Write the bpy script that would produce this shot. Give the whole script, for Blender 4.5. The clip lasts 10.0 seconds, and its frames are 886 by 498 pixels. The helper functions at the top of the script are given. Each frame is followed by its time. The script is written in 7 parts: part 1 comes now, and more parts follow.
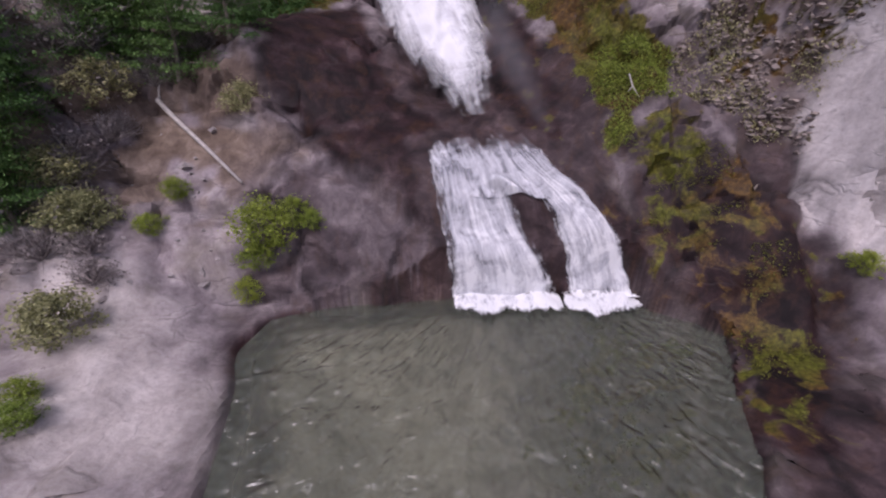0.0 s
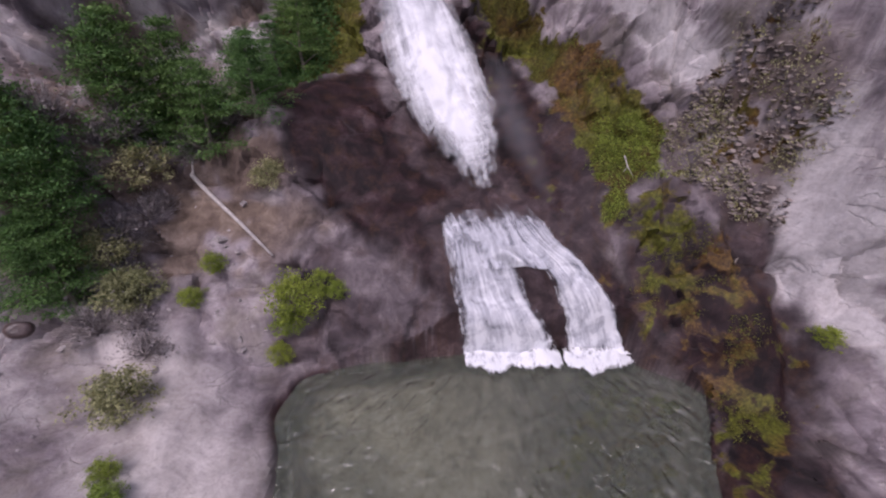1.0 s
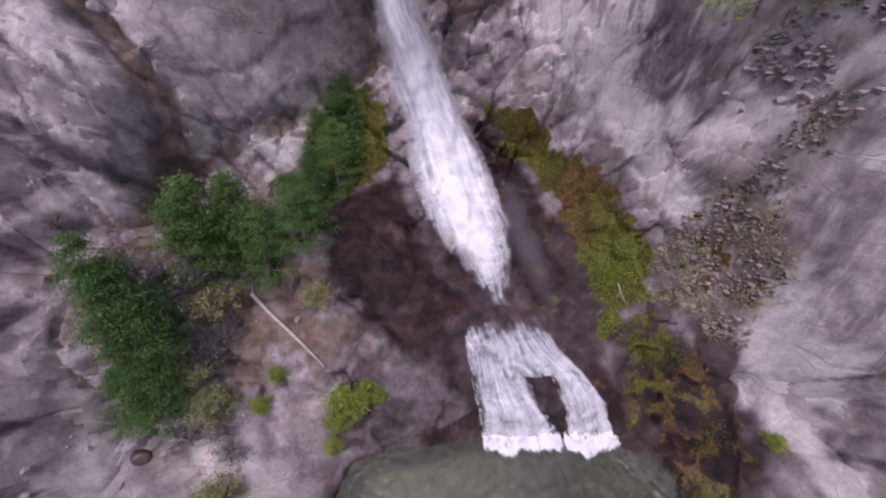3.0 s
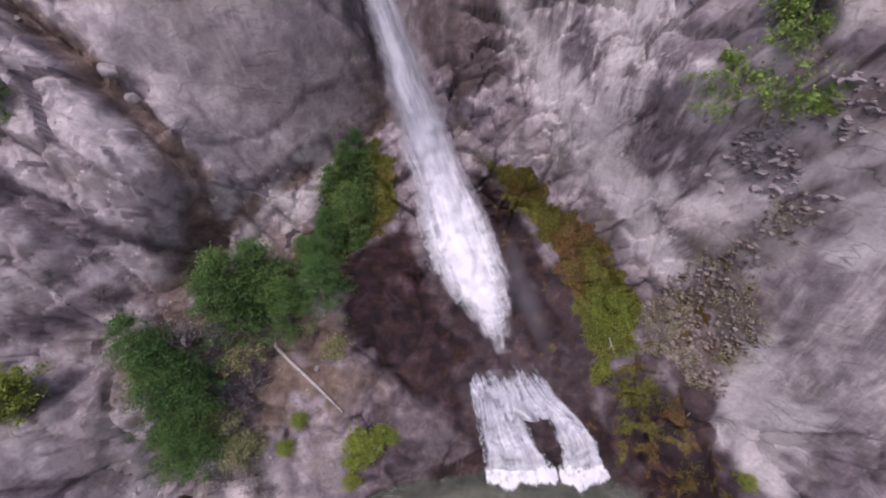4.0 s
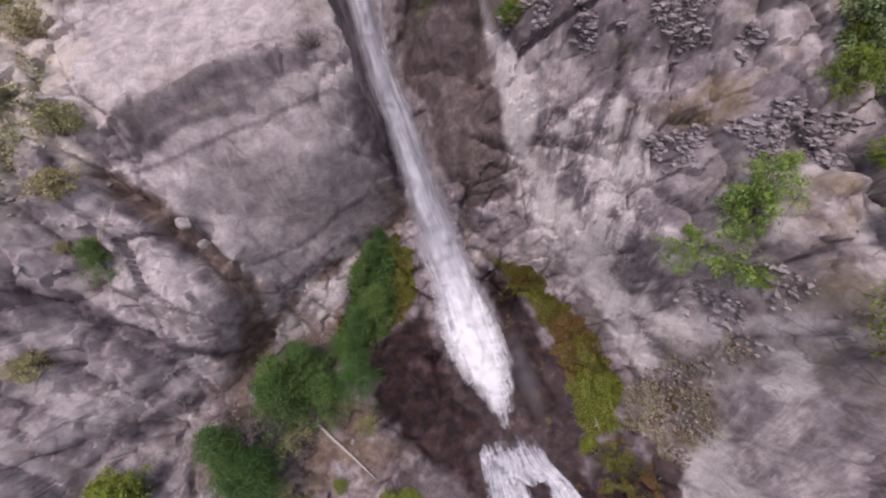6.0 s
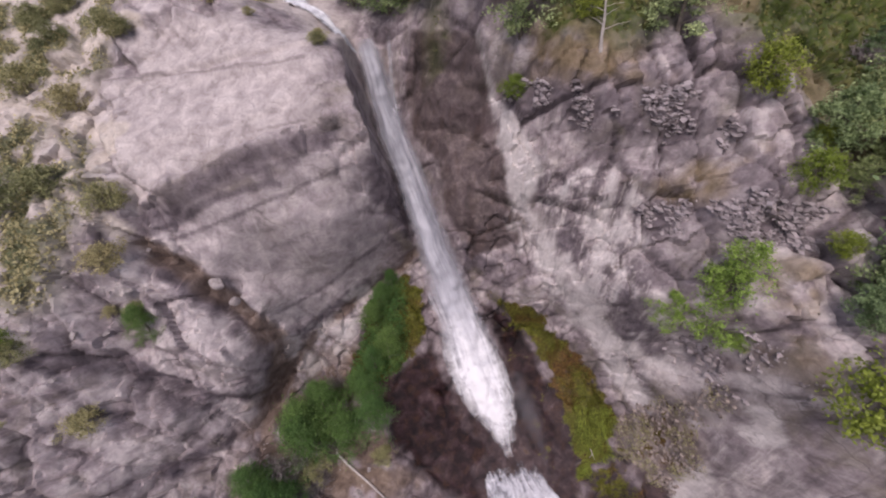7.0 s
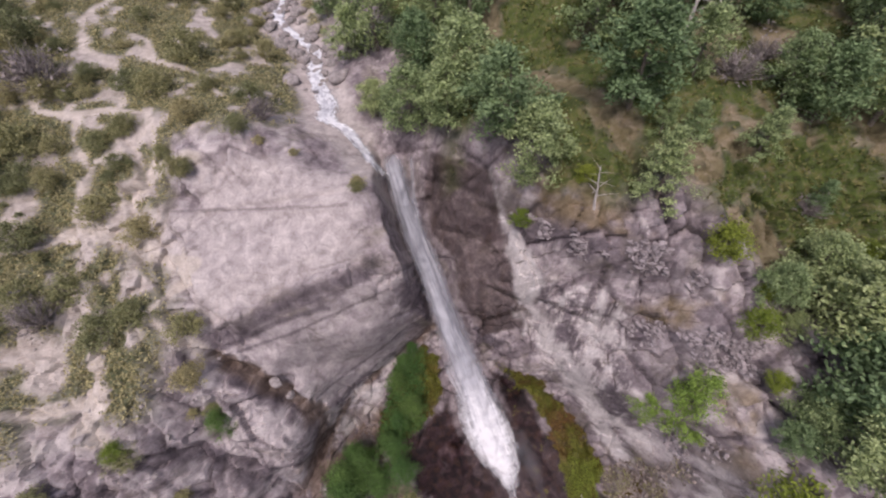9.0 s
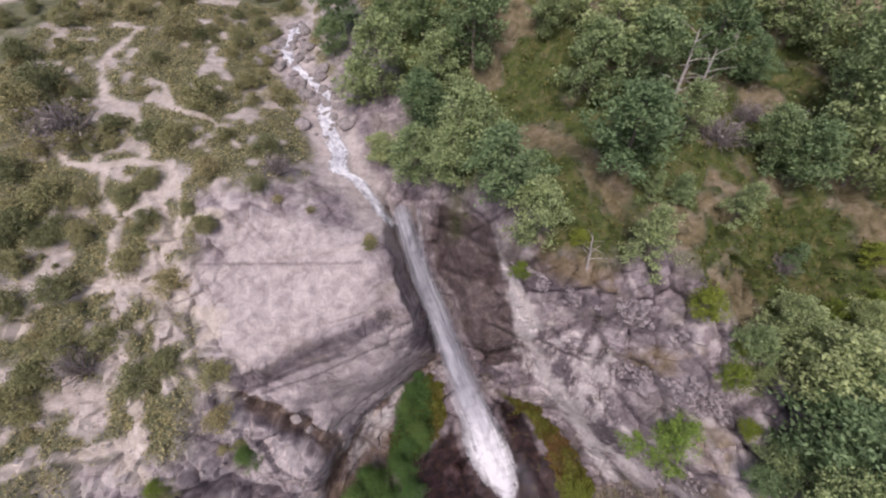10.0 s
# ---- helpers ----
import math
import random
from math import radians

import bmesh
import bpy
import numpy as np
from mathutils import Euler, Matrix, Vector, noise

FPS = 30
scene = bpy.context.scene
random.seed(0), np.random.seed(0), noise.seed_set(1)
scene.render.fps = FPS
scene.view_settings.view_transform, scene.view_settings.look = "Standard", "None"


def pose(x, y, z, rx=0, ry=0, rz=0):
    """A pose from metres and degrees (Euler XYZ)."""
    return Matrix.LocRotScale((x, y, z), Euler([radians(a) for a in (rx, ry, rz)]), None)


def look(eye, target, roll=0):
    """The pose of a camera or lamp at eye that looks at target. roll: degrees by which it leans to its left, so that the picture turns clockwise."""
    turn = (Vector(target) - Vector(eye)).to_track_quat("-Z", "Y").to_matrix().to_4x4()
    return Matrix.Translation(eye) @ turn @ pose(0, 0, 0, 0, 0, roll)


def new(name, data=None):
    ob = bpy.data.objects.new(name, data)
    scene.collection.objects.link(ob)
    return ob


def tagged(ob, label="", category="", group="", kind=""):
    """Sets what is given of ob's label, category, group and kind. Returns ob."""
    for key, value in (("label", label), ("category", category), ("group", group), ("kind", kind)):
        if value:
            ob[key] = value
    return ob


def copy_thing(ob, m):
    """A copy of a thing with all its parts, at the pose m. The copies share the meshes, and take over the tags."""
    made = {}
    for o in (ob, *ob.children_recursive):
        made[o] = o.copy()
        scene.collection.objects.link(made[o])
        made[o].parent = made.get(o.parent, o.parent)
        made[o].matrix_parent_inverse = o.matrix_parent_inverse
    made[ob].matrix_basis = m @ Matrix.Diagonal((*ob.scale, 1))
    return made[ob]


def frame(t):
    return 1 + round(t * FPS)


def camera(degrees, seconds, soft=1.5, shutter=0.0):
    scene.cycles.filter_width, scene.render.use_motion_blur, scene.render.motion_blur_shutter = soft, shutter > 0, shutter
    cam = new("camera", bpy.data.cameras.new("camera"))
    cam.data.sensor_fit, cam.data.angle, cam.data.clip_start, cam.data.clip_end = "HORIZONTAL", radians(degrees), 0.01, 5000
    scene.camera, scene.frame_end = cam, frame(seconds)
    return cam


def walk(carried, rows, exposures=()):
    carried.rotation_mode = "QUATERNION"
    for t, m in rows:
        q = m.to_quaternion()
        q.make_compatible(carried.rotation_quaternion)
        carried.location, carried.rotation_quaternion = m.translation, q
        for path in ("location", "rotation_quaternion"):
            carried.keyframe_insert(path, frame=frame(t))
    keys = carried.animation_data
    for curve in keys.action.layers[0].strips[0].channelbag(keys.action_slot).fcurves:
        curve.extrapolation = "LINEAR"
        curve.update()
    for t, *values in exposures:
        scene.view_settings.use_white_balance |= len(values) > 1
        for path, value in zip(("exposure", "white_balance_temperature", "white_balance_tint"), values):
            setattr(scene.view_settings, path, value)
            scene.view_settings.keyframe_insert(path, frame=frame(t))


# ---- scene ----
cam = camera(95.0, 10.0, soft=2.2)
PATH = [
    (0, 0.0, -9.464, 6.073, 62.0, -0.0, 0.0),
    (0.5, -0.262, -9.43, 7.365, 60.968, -0.1, -0.167),
    (1, -0.429, -9.33, 8.717, 59.821, -0.003, -0.381),
    (1.5, -0.664, -9.208, 10.056, 58.549, 0.031, -0.408),
    (2, -0.903, -9.021, 11.432, 57.319, 0.066, -0.531),
    (2.5, -1.095, -8.797, 12.793, 56.159, 0.106, -0.663),
    (4, -1.559, -8.081, 17.131, 53.348, 0.161, -0.976),
    (4.5, -1.631, -7.845, 18.616, 52.622, 0.291, -1.011),
    (5, -1.766, -7.651, 20.121, 51.985, 0.368, -1.057),
    (5.5, -1.975, -7.403, 21.634, 51.271, 0.416, -1.157),
    (7, -2.499, -6.413, 26.377, 48.914, 0.676, -1.371),
    (7.5, -2.797, -5.988, 28.108, 47.977, 0.646, -1.704),
    (8, -3.117, -5.513, 29.882, 47.041, 0.593, -1.962),
    (8.5, -3.374, -4.996, 31.727, 46.079, 0.529, -2.171),
    (9, -3.617, -4.431, 33.597, 45.095, 0.492, -2.331),
    (9.5, -3.826, -3.857, 35.446, 44.203, 0.493, -2.461),
    (10, -3.917, -3.249, 37.219, 43.369, 0.49, -2.556),
]
walk(cam, [(t, pose(x, y, z, rx, ry, rz)) for t, x, y, z, rx, ry, rz in PATH], [(0.0, -0.31, 6040, 31), (2.5, -0.27, 6000, 33), (5.0, -0.21, 6200, 29), (7.5, -0.19, 6500, 25), (10.0, -0.18, 6460, 24)])

# ---- light: a bright overcast sky with a weak, very soft sun ----
world = bpy.data.worlds.new("sky")
scene.world = world
world.use_nodes = True
wn = world.node_tree.nodes
sky = wn.new("ShaderNodeTexSky")
sky.sky_type, sky.sun_disc = "NISHITA", False
sky.sun_elevation, sky.sun_rotation = radians(58.5), radians(198)
sky.air_density, sky.dust_density, sky.ozone_density = 1.0, 4.0, 1.0
wn["Background"].inputs["Strength"].default_value = 0.118
world.node_tree.links.new(sky.outputs["Color"], wn["Background"].inputs["Color"])
sun = new("sun", bpy.data.lights.new("sun", "SUN"))
sun.data.energy, sun.data.angle, sun.data.color = 2.05, radians(18), (1.0, 0.96, 0.9)
sun.matrix_world = look((-9, -23, 57), (0, 5, 8))

# ---- materials ----


def shader(name):
    m = bpy.data.materials.new(name)
    m.use_nodes = True
    return m, m.node_tree.nodes, m.node_tree.links, m.node_tree.nodes["Principled BSDF"]


def noise_node(n, l, scale, detail=4.0, rough_=0.55, vector=None, distort=0.0):
    t = n.new("ShaderNodeTexNoise")
    t.inputs["Scale"].default_value, t.inputs["Detail"].default_value = scale, detail
    t.inputs["Roughness"].default_value, t.inputs["Distortion"].default_value = rough_, distort
    if vector is not None:
        l.new(vector, t.inputs["Vector"])
    return t.outputs["Fac"]


def ramp(n, l, fac, *stops):
    r = n.new("ShaderNodeValToRGB")
    e = r.color_ramp.elements
    while len(e) < len(stops):
        e.new(0.5)
    for el, (at, c) in zip(e, stops):
        el.position, el.color = at, (*c, 1) if len(c) == 3 else c
    l.new(fac, r.inputs["Fac"])
    return r.outputs["Color"]


def mix(n, l, fac, a, b, kind="MIX"):
    m = n.new("ShaderNodeMix")
    m.data_type, m.blend_type = "RGBA", kind
    for socket, value in ((m.inputs[0], fac), (m.inputs[6], a), (m.inputs[7], b)):
        if hasattr(value, "is_output"):
            l.new(value, socket)
        else:
            socket.default_value = value if not isinstance(value, tuple) else (*value, 1)
    return m.outputs[2]


def math_node(n, l, op, a, b=0.0):
    m = n.new("ShaderNodeMath")
    m.operation = op
    for socket, value in zip(m.inputs, (a, b)):
        if hasattr(value, "is_output"):
            l.new(value, socket)
        else:
            socket.default_value = value
    return m.outputs[0]


def bump(n, l, height, strength, distance, bsdf, normal=None):
    b = n.new("ShaderNodeBump")
    b.inputs["Strength"].default_value, b.inputs["Distance"].default_value = strength, distance
    l.new(height, b.inputs["Height"])
    if normal is not None:
        l.new(normal, b.inputs["Normal"])
    l.new(b.outputs["Normal"], bsdf.inputs["Normal"])
    return b.outputs["Normal"]


def make_rock():
    """Weathered gneiss with the covers that lie on it: moss, wet film, bleached stone, brown seep, grass, soil, dark
    runs. Shade of the recess band, creases and joints is painted in with them.
    """
    m, n, l, bsdf = shader("rock")
    geo = n.new("ShaderNodeNewGeometry").outputs["Position"]
    layers = []
    for name in ("cover", "cover_two", "cover_three"):
        cover, split = n.new("ShaderNodeVertexColor"), n.new("ShaderNodeSeparateColor")
        cover.layer_name = name
        l.new(cover.outputs["Color"], split.inputs[0])
        layers += list(split.outputs)[:3]
    lime = cover.outputs["Alpha"]
    moss, wet, pale, brown, grass, soil, stain_shade, ochre, wall = layers
    stretch = n.new("ShaderNodeMapping")
    stretch.inputs["Scale"].default_value = (1.0, 1.0, 0.14)
    l.new(geo, stretch.inputs["Vector"])
    big = noise_node(n, l, 0.45, 5, 0.6, geo, 0.6)
    mid = noise_node(n, l, 1.5, 6, 0.6, geo, 0.5)
    fine = noise_node(n, l, 9.0, 6, 0.7, geo)
    streak = noise_node(n, l, 2.2, 5, 0.6, stretch.outputs["Vector"], 0.35)
    thin = noise_node(n, l, 7.0, 4, 0.6, stretch.outputs["Vector"], 0.3)
    # joints: thin dark cracks in two sizes, broken off by noise
    warp = n.new("ShaderNodeVectorMath")
    warp.operation = "MULTIPLY_ADD"
    wander = n.new("ShaderNodeTexNoise")
    wander.inputs["Scale"].default_value, wander.inputs["Detail"].default_value = 1.3, 4.0
    l.new(geo, wander.inputs["Vector"])
    l.new(wander.outputs["Color"], warp.inputs[0])
    warp.inputs[1].default_value = (0.7, 0.7, 0.7)
    l.new(geo, warp.inputs[2])
    tilt = n.new("ShaderNodeMapping")
    tilt.inputs["Rotation"].default_value, tilt.inputs["Scale"].default_value = (0.6, 0.45, 0.3), (0.35, 0.5, 1.8)
    l.new(warp.outputs[0], tilt.inputs["Vector"])
    cracks = None
    for scale, width in ((0.5, 0.02), (1.3, 0.03)):
        cell = n.new("ShaderNodeTexVoronoi")
        cell.feature = "DISTANCE_TO_EDGE"
        cell.inputs["Scale"].default_value = scale
        l.new(tilt.outputs["Vector"], cell.inputs["Vector"])
        line = ramp(n, l, cell.outputs["Distance"], (0.0, (1, 1, 1)), (width, (0, 0, 0)))
        line = math_node(n, l, "MULTIPLY", line, ramp(n, l, big if scale < 1 else mid, (0.52, (0, 0, 0)), (0.62, (1, 1, 1))))
        cracks = line if cracks is None else math_node(n, l, "MAXIMUM", cracks, line)
    tone = n.new("ShaderNodeAttribute")
    tone.attribute_name = "tone"
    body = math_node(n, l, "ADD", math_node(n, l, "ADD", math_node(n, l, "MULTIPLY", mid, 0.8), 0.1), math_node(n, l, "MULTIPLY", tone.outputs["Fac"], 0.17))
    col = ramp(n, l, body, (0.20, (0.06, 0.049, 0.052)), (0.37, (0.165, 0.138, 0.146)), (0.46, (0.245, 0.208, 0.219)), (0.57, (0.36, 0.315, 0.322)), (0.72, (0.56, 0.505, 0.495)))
    col = mix(n, l, ramp(n, l, streak, (0.52, (0, 0, 0)), (0.64, (0.6, 0.6, 0.6))), col, (0.13, 0.112, 0.117))
    lichen = ramp(n, l, big, (0.52, (0, 0, 0)), (0.72, (0.5, 0.5, 0.5)))
    col = mix(n, l, lichen, col, (0.29, 0.26, 0.19))
    palecol = ramp(n, l, body, (0.15, (0.12, 0.10, 0.105)), (0.33, (0.29, 0.255, 0.262)), (0.47, (0.43, 0.385, 0.388)), (0.64, (0.62, 0.57, 0.555)))
    palecol = mix(n, l, ramp(n, l, streak, (0.34, (0.6, 0.6, 0.6)), (0.45, (0, 0, 0))), palecol, (0.68, 0.635, 0.61))
    col = mix(n, l, pale, col, palecol)
    # faces washed by rain: light and dark runs side by side
    light_run = math_node(n, l, "MULTIPLY", wall, ramp(n, l, thin, (0.53, (0, 0, 0)), (0.66, (0.75, 0.75, 0.75))))
    dark_run = math_node(n, l, "MULTIPLY", wall, ramp(n, l, thin, (0.32, (0.8, 0.8, 0.8)), (0.45, (0, 0, 0))))
    col = mix(n, l, light_run, col, (0.74, 0.69, 0.65))
    col = mix(n, l, dark_run, col, (0.14, 0.122, 0.128))
    col = mix(n, l, stain_shade, col, ramp(n, l, mid, (0.3, (0.055, 0.045, 0.052)), (0.7, (0.19, 0.16, 0.18))))
    col = mix(n, l, brown, col, ramp(n, l, mid, (0.3, (0.075, 0.052, 0.042)), (0.5, (0.16, 0.118, 0.095)), (0.7, (0.30, 0.235, 0.19))))
    wetcol = ramp(n, l, body, (0.33, (0.006, 0.0028, 0.0036)), (0.46, (0.017, 0.0072, 0.0082)), (0.57, (0.038, 0.018, 0.020)), (0.70, (0.092, 0.055, 0.059)))
    rust = ramp(n, l, streak, (0.5, (0, 0, 0)), (0.66, (0.7, 0.7, 0.7)))
    wetcol = mix(n, l, rust, wetcol, ramp(n, l, fine, (0.3, (0.02, 0.008, 0.0045)), (0.7, (0.075, 0.034, 0.018))))
    col = mix(n, l, wet, col, wetcol)
    limecol = ramp(n, l, mid, (0.3, (0.54, 0.51, 0.49)), (0.65, (0.74, 0.71, 0.69)))
    col = mix(n, l, lime, col, limecol)
    soilcol = ramp(n, l, mid, (0.3, (0.42, 0.37, 0.315)), (0.7, (0.68, 0.62, 0.56)))
    col = mix(n, l, soil, col, soilcol)
    ochrecol = ramp(n, l, mid, (0.3, (0.11, 0.085, 0.04)), (0.5, (0.23, 0.175, 0.095)), (0.7, (0.37, 0.29, 0.20)))
    col = mix(n, l, ochre, col, ochrecol)
    grasscol = ramp(n, l, mid, (0.28, (0.025, 0.04, 0.007)), (0.5, (0.07, 0.10, 0.018)), (0.72, (0.17, 0.15, 0.06)))
    patch = math_node(n, l, "MULTIPLY", grass, ramp(n, l, fine, (0.3, (0.55, 0.55, 0.55)), (0.5, (1, 1, 1))))
    col = mix(n, l, patch, col, grasscol)
    mosscol = ramp(n, l, fine, (0.3, (0.03, 0.03, 0.006)), (0.5, (0.085, 0.09, 0.012)), (0.72, (0.17, 0.18, 0.02)))
    mosscol = mix(n, l, ramp(n, l, big, (0.42, (0, 0, 0)), (0.6, (1, 1, 1))), mosscol, ramp(n, l, fine, (0.3, (0.028, 0.016, 0.007)), (0.5, (0.085, 0.046, 0.014)), (0.7, (0.17, 0.10, 0.02))))
    edge = math_node(n, l, "ADD", moss, math_node(n, l, "MULTIPLY", math_node(n, l, "SUBTRACT", mid, 0.5), 2.4))
    mossfac = ramp(n, l, edge, (0.42, (0, 0, 0)), (0.6, (1, 1, 1)))
    mossfac = math_node(n, l, "MULTIPLY", mossfac, ramp(n, l, moss, (0.05, (0, 0, 0)), (0.2, (1, 1, 1))))
    col = mix(n, l, mossfac, col, mosscol)
    covered = math_node(n, l, "MAXIMUM", math_node(n, l, "MAXIMUM", soil, grass), mossfac)
    bare = math_node(n, l, "SUBTRACT", 1.0, covered)
    crackfac = math_node(n, l, "MULTIPLY", cracks, math_node(n, l, "MULTIPLY", bare, 0.45))
    col = mix(n, l, crackfac, col, (0.055, 0.045, 0.046))
    grit = ramp(n, l, fine, (0.3, (0.82, 0.80, 0.80)), (0.5, (1.0, 1.0, 1.0)), (0.72, (1.1, 1.1, 1.1)))
    col = mix(n, l, 1.0, col, grit, "MULTIPLY")
    l.new(col, bsdf.inputs["Base Color"])
    gloss = math_node(n, l, "SUBTRACT", 0.9, math_node(n, l, "MULTIPLY", wet, math_node(n, l, "MULTIPLY", mid, 0.48)))
    l.new(gloss, bsdf.inputs["Roughness"])
    high = math_node(n, l, "ADD", math_node(n, l, "MULTIPLY", mid, 1.0), math_node(n, l, "MULTIPLY", fine, 0.45))
    high = math_node(n, l, "SUBTRACT", high, math_node(n, l, "MULTIPLY", cracks, 0.25))
    first = bump(n, l, high, 0.55, 0.09, bsdf)
    bsdf.inputs["Specular IOR Level"].default_value = 0.3
    bump(n, l, streak, 0.22, 0.08, bsdf, first)
    return m


def make_plain(name, dark, light, scale=6.0, roughness=0.85, relief=0.02, island=0.0, per_object=0.0):
    m, n, l, bsdf = shader(name)
    geo = n.new("ShaderNodeNewGeometry")
    f = noise_node(n, l, scale, 5, 0.65, geo.outputs["Position"])
    col = ramp(n, l, f, (0.3, dark), (0.7, light))
    if island:
        other = ramp(n, l, geo.outputs["Random Per Island"], (0.0, tuple(c * (1 - island) for c in dark)), (1.0, tuple(min(1, c * (1 + island)) for c in light)))
        col = mix(n, l, 0.6, col, other)
    if per_object:
        info = n.new("ShaderNodeObjectInfo")
        hsv = n.new("ShaderNodeHueSaturation")
        spread = n.new("ShaderNodeMapRange")
        l.new(info.outputs["Random"], spread.inputs["Value"])
        spread.inputs["To Min"].default_value, spread.inputs["To Max"].default_value = 0.5 - 0.012 * per_object, 0.5 + 0.05 * per_object
        l.new(spread.outputs[0], hsv.inputs["Hue"])
        tone = n.new("ShaderNodeMapRange")
        l.new(info.outputs["Random"], tone.inputs["Value"])
        tone.inputs["To Min"].default_value, tone.inputs["To Max"].default_value = 1 + 0.3 * per_object, 1 - 0.3 * per_object
        l.new(tone.outputs[0], hsv.inputs["Value"])
        l.new(col, hsv.inputs["Color"])
        col = hsv.outputs["Color"]
    l.new(col, bsdf.inputs["Base Color"])
    bsdf.inputs["Roughness"].default_value = roughness
    if relief:
        bump(n, l, f, 0.7, relief, bsdf)
    return m


def make_leaf(name, dark, light, per_object=1.0):
    m = make_plain(name, dark, light, 1.6, 0.7, 0.0, 0.35, per_object)
    n, l = m.node_tree.nodes, m.node_tree.links
    bsdf = n["Principled BSDF"]
    thin = n.new("ShaderNodeBsdfTranslucent")
    l.new(bsdf.inputs["Base Color"].links[0].from_socket, thin.inputs["Color"])
    both = n.new("ShaderNodeMixShader")
    both.inputs[0].default_value = 0.2
    l.new(bsdf.outputs[0], both.inputs[1])
    l.new(thin.outputs[0], both.inputs[2])
    l.new(both.outputs[0], n["Material Output"].inputs["Surface"])
    return m


def make_pool_water():
    """Clear, slightly milky green water: sky gloss over a tinted view of the bed."""
    m, n, l, bsdf = shader("pool_water")
    geo = n.new("ShaderNodeNewGeometry").outputs["Position"]
    n.remove(bsdf)
    clear, gloss, murk = n.new("ShaderNodeBsdfTransparent"), n.new("ShaderNodeBsdfGlossy"), n.new("ShaderNodeBsdfDiffuse")
    clear.inputs["Color"].default_value = (0.86, 0.90, 0.80, 1)
    murk.inputs["Color"].default_value = (0.25, 0.285, 0.22, 1)
    gloss.inputs["Roughness"].default_value = 0.25
    a = n.new("ShaderNodeMixShader")
    a.inputs[0].default_value = 0.3
    l.new(clear.outputs[0], a.inputs[1])
    l.new(murk.outputs[0], a.inputs[2])
    fres = n.new("ShaderNodeFresnel")
    fres.inputs["IOR"].default_value = 1.55
    b = n.new("ShaderNodeMixShader")
    l.new(fres.outputs[0], b.inputs[0])
    l.new(a.outputs[0], b.inputs[1])
    l.new(gloss.outputs[0], b.inputs[2])
    l.new(b.outputs[0], n["Material Output"].inputs["Surface"])
    # ripples drawn out away from the foot of the cascade
    at = n.new("ShaderNodeSeparateXYZ")
    l.new(geo, at.inputs[0])
    dx, dy = math_node(n, l, "SUBTRACT", at.outputs[0], 2.2), math_node(n, l, "SUBTRACT", at.outputs[1], 3.5)
    way = math_node(n, l, "MULTIPLY", math_node(n, l, "ARCTAN2", dx, dy), 16.0)
    out = math_node(n, l, "SQRT", math_node(n, l, "ADD", math_node(n, l, "MULTIPLY", dx, dx), math_node(n, l, "MULTIPLY", dy, dy)))
    fan = n.new("ShaderNodeCombineXYZ")
    l.new(way, fan.inputs[0])
    l.new(out, fan.inputs[1])
    waves = noise_node(n, l, 1.7, 3.0, 0.5, fan.outputs[0], 0.8)
    bp = n.new("ShaderNodeBump")
    bp.inputs["Strength"].default_value, bp.inputs["Distance"].default_value = 0.9, 0.30
    l.new(waves, bp.inputs["Height"])
    for s in (gloss, fres, murk):
        l.new(bp.outputs["Normal"], s.inputs["Normal"])
    return m


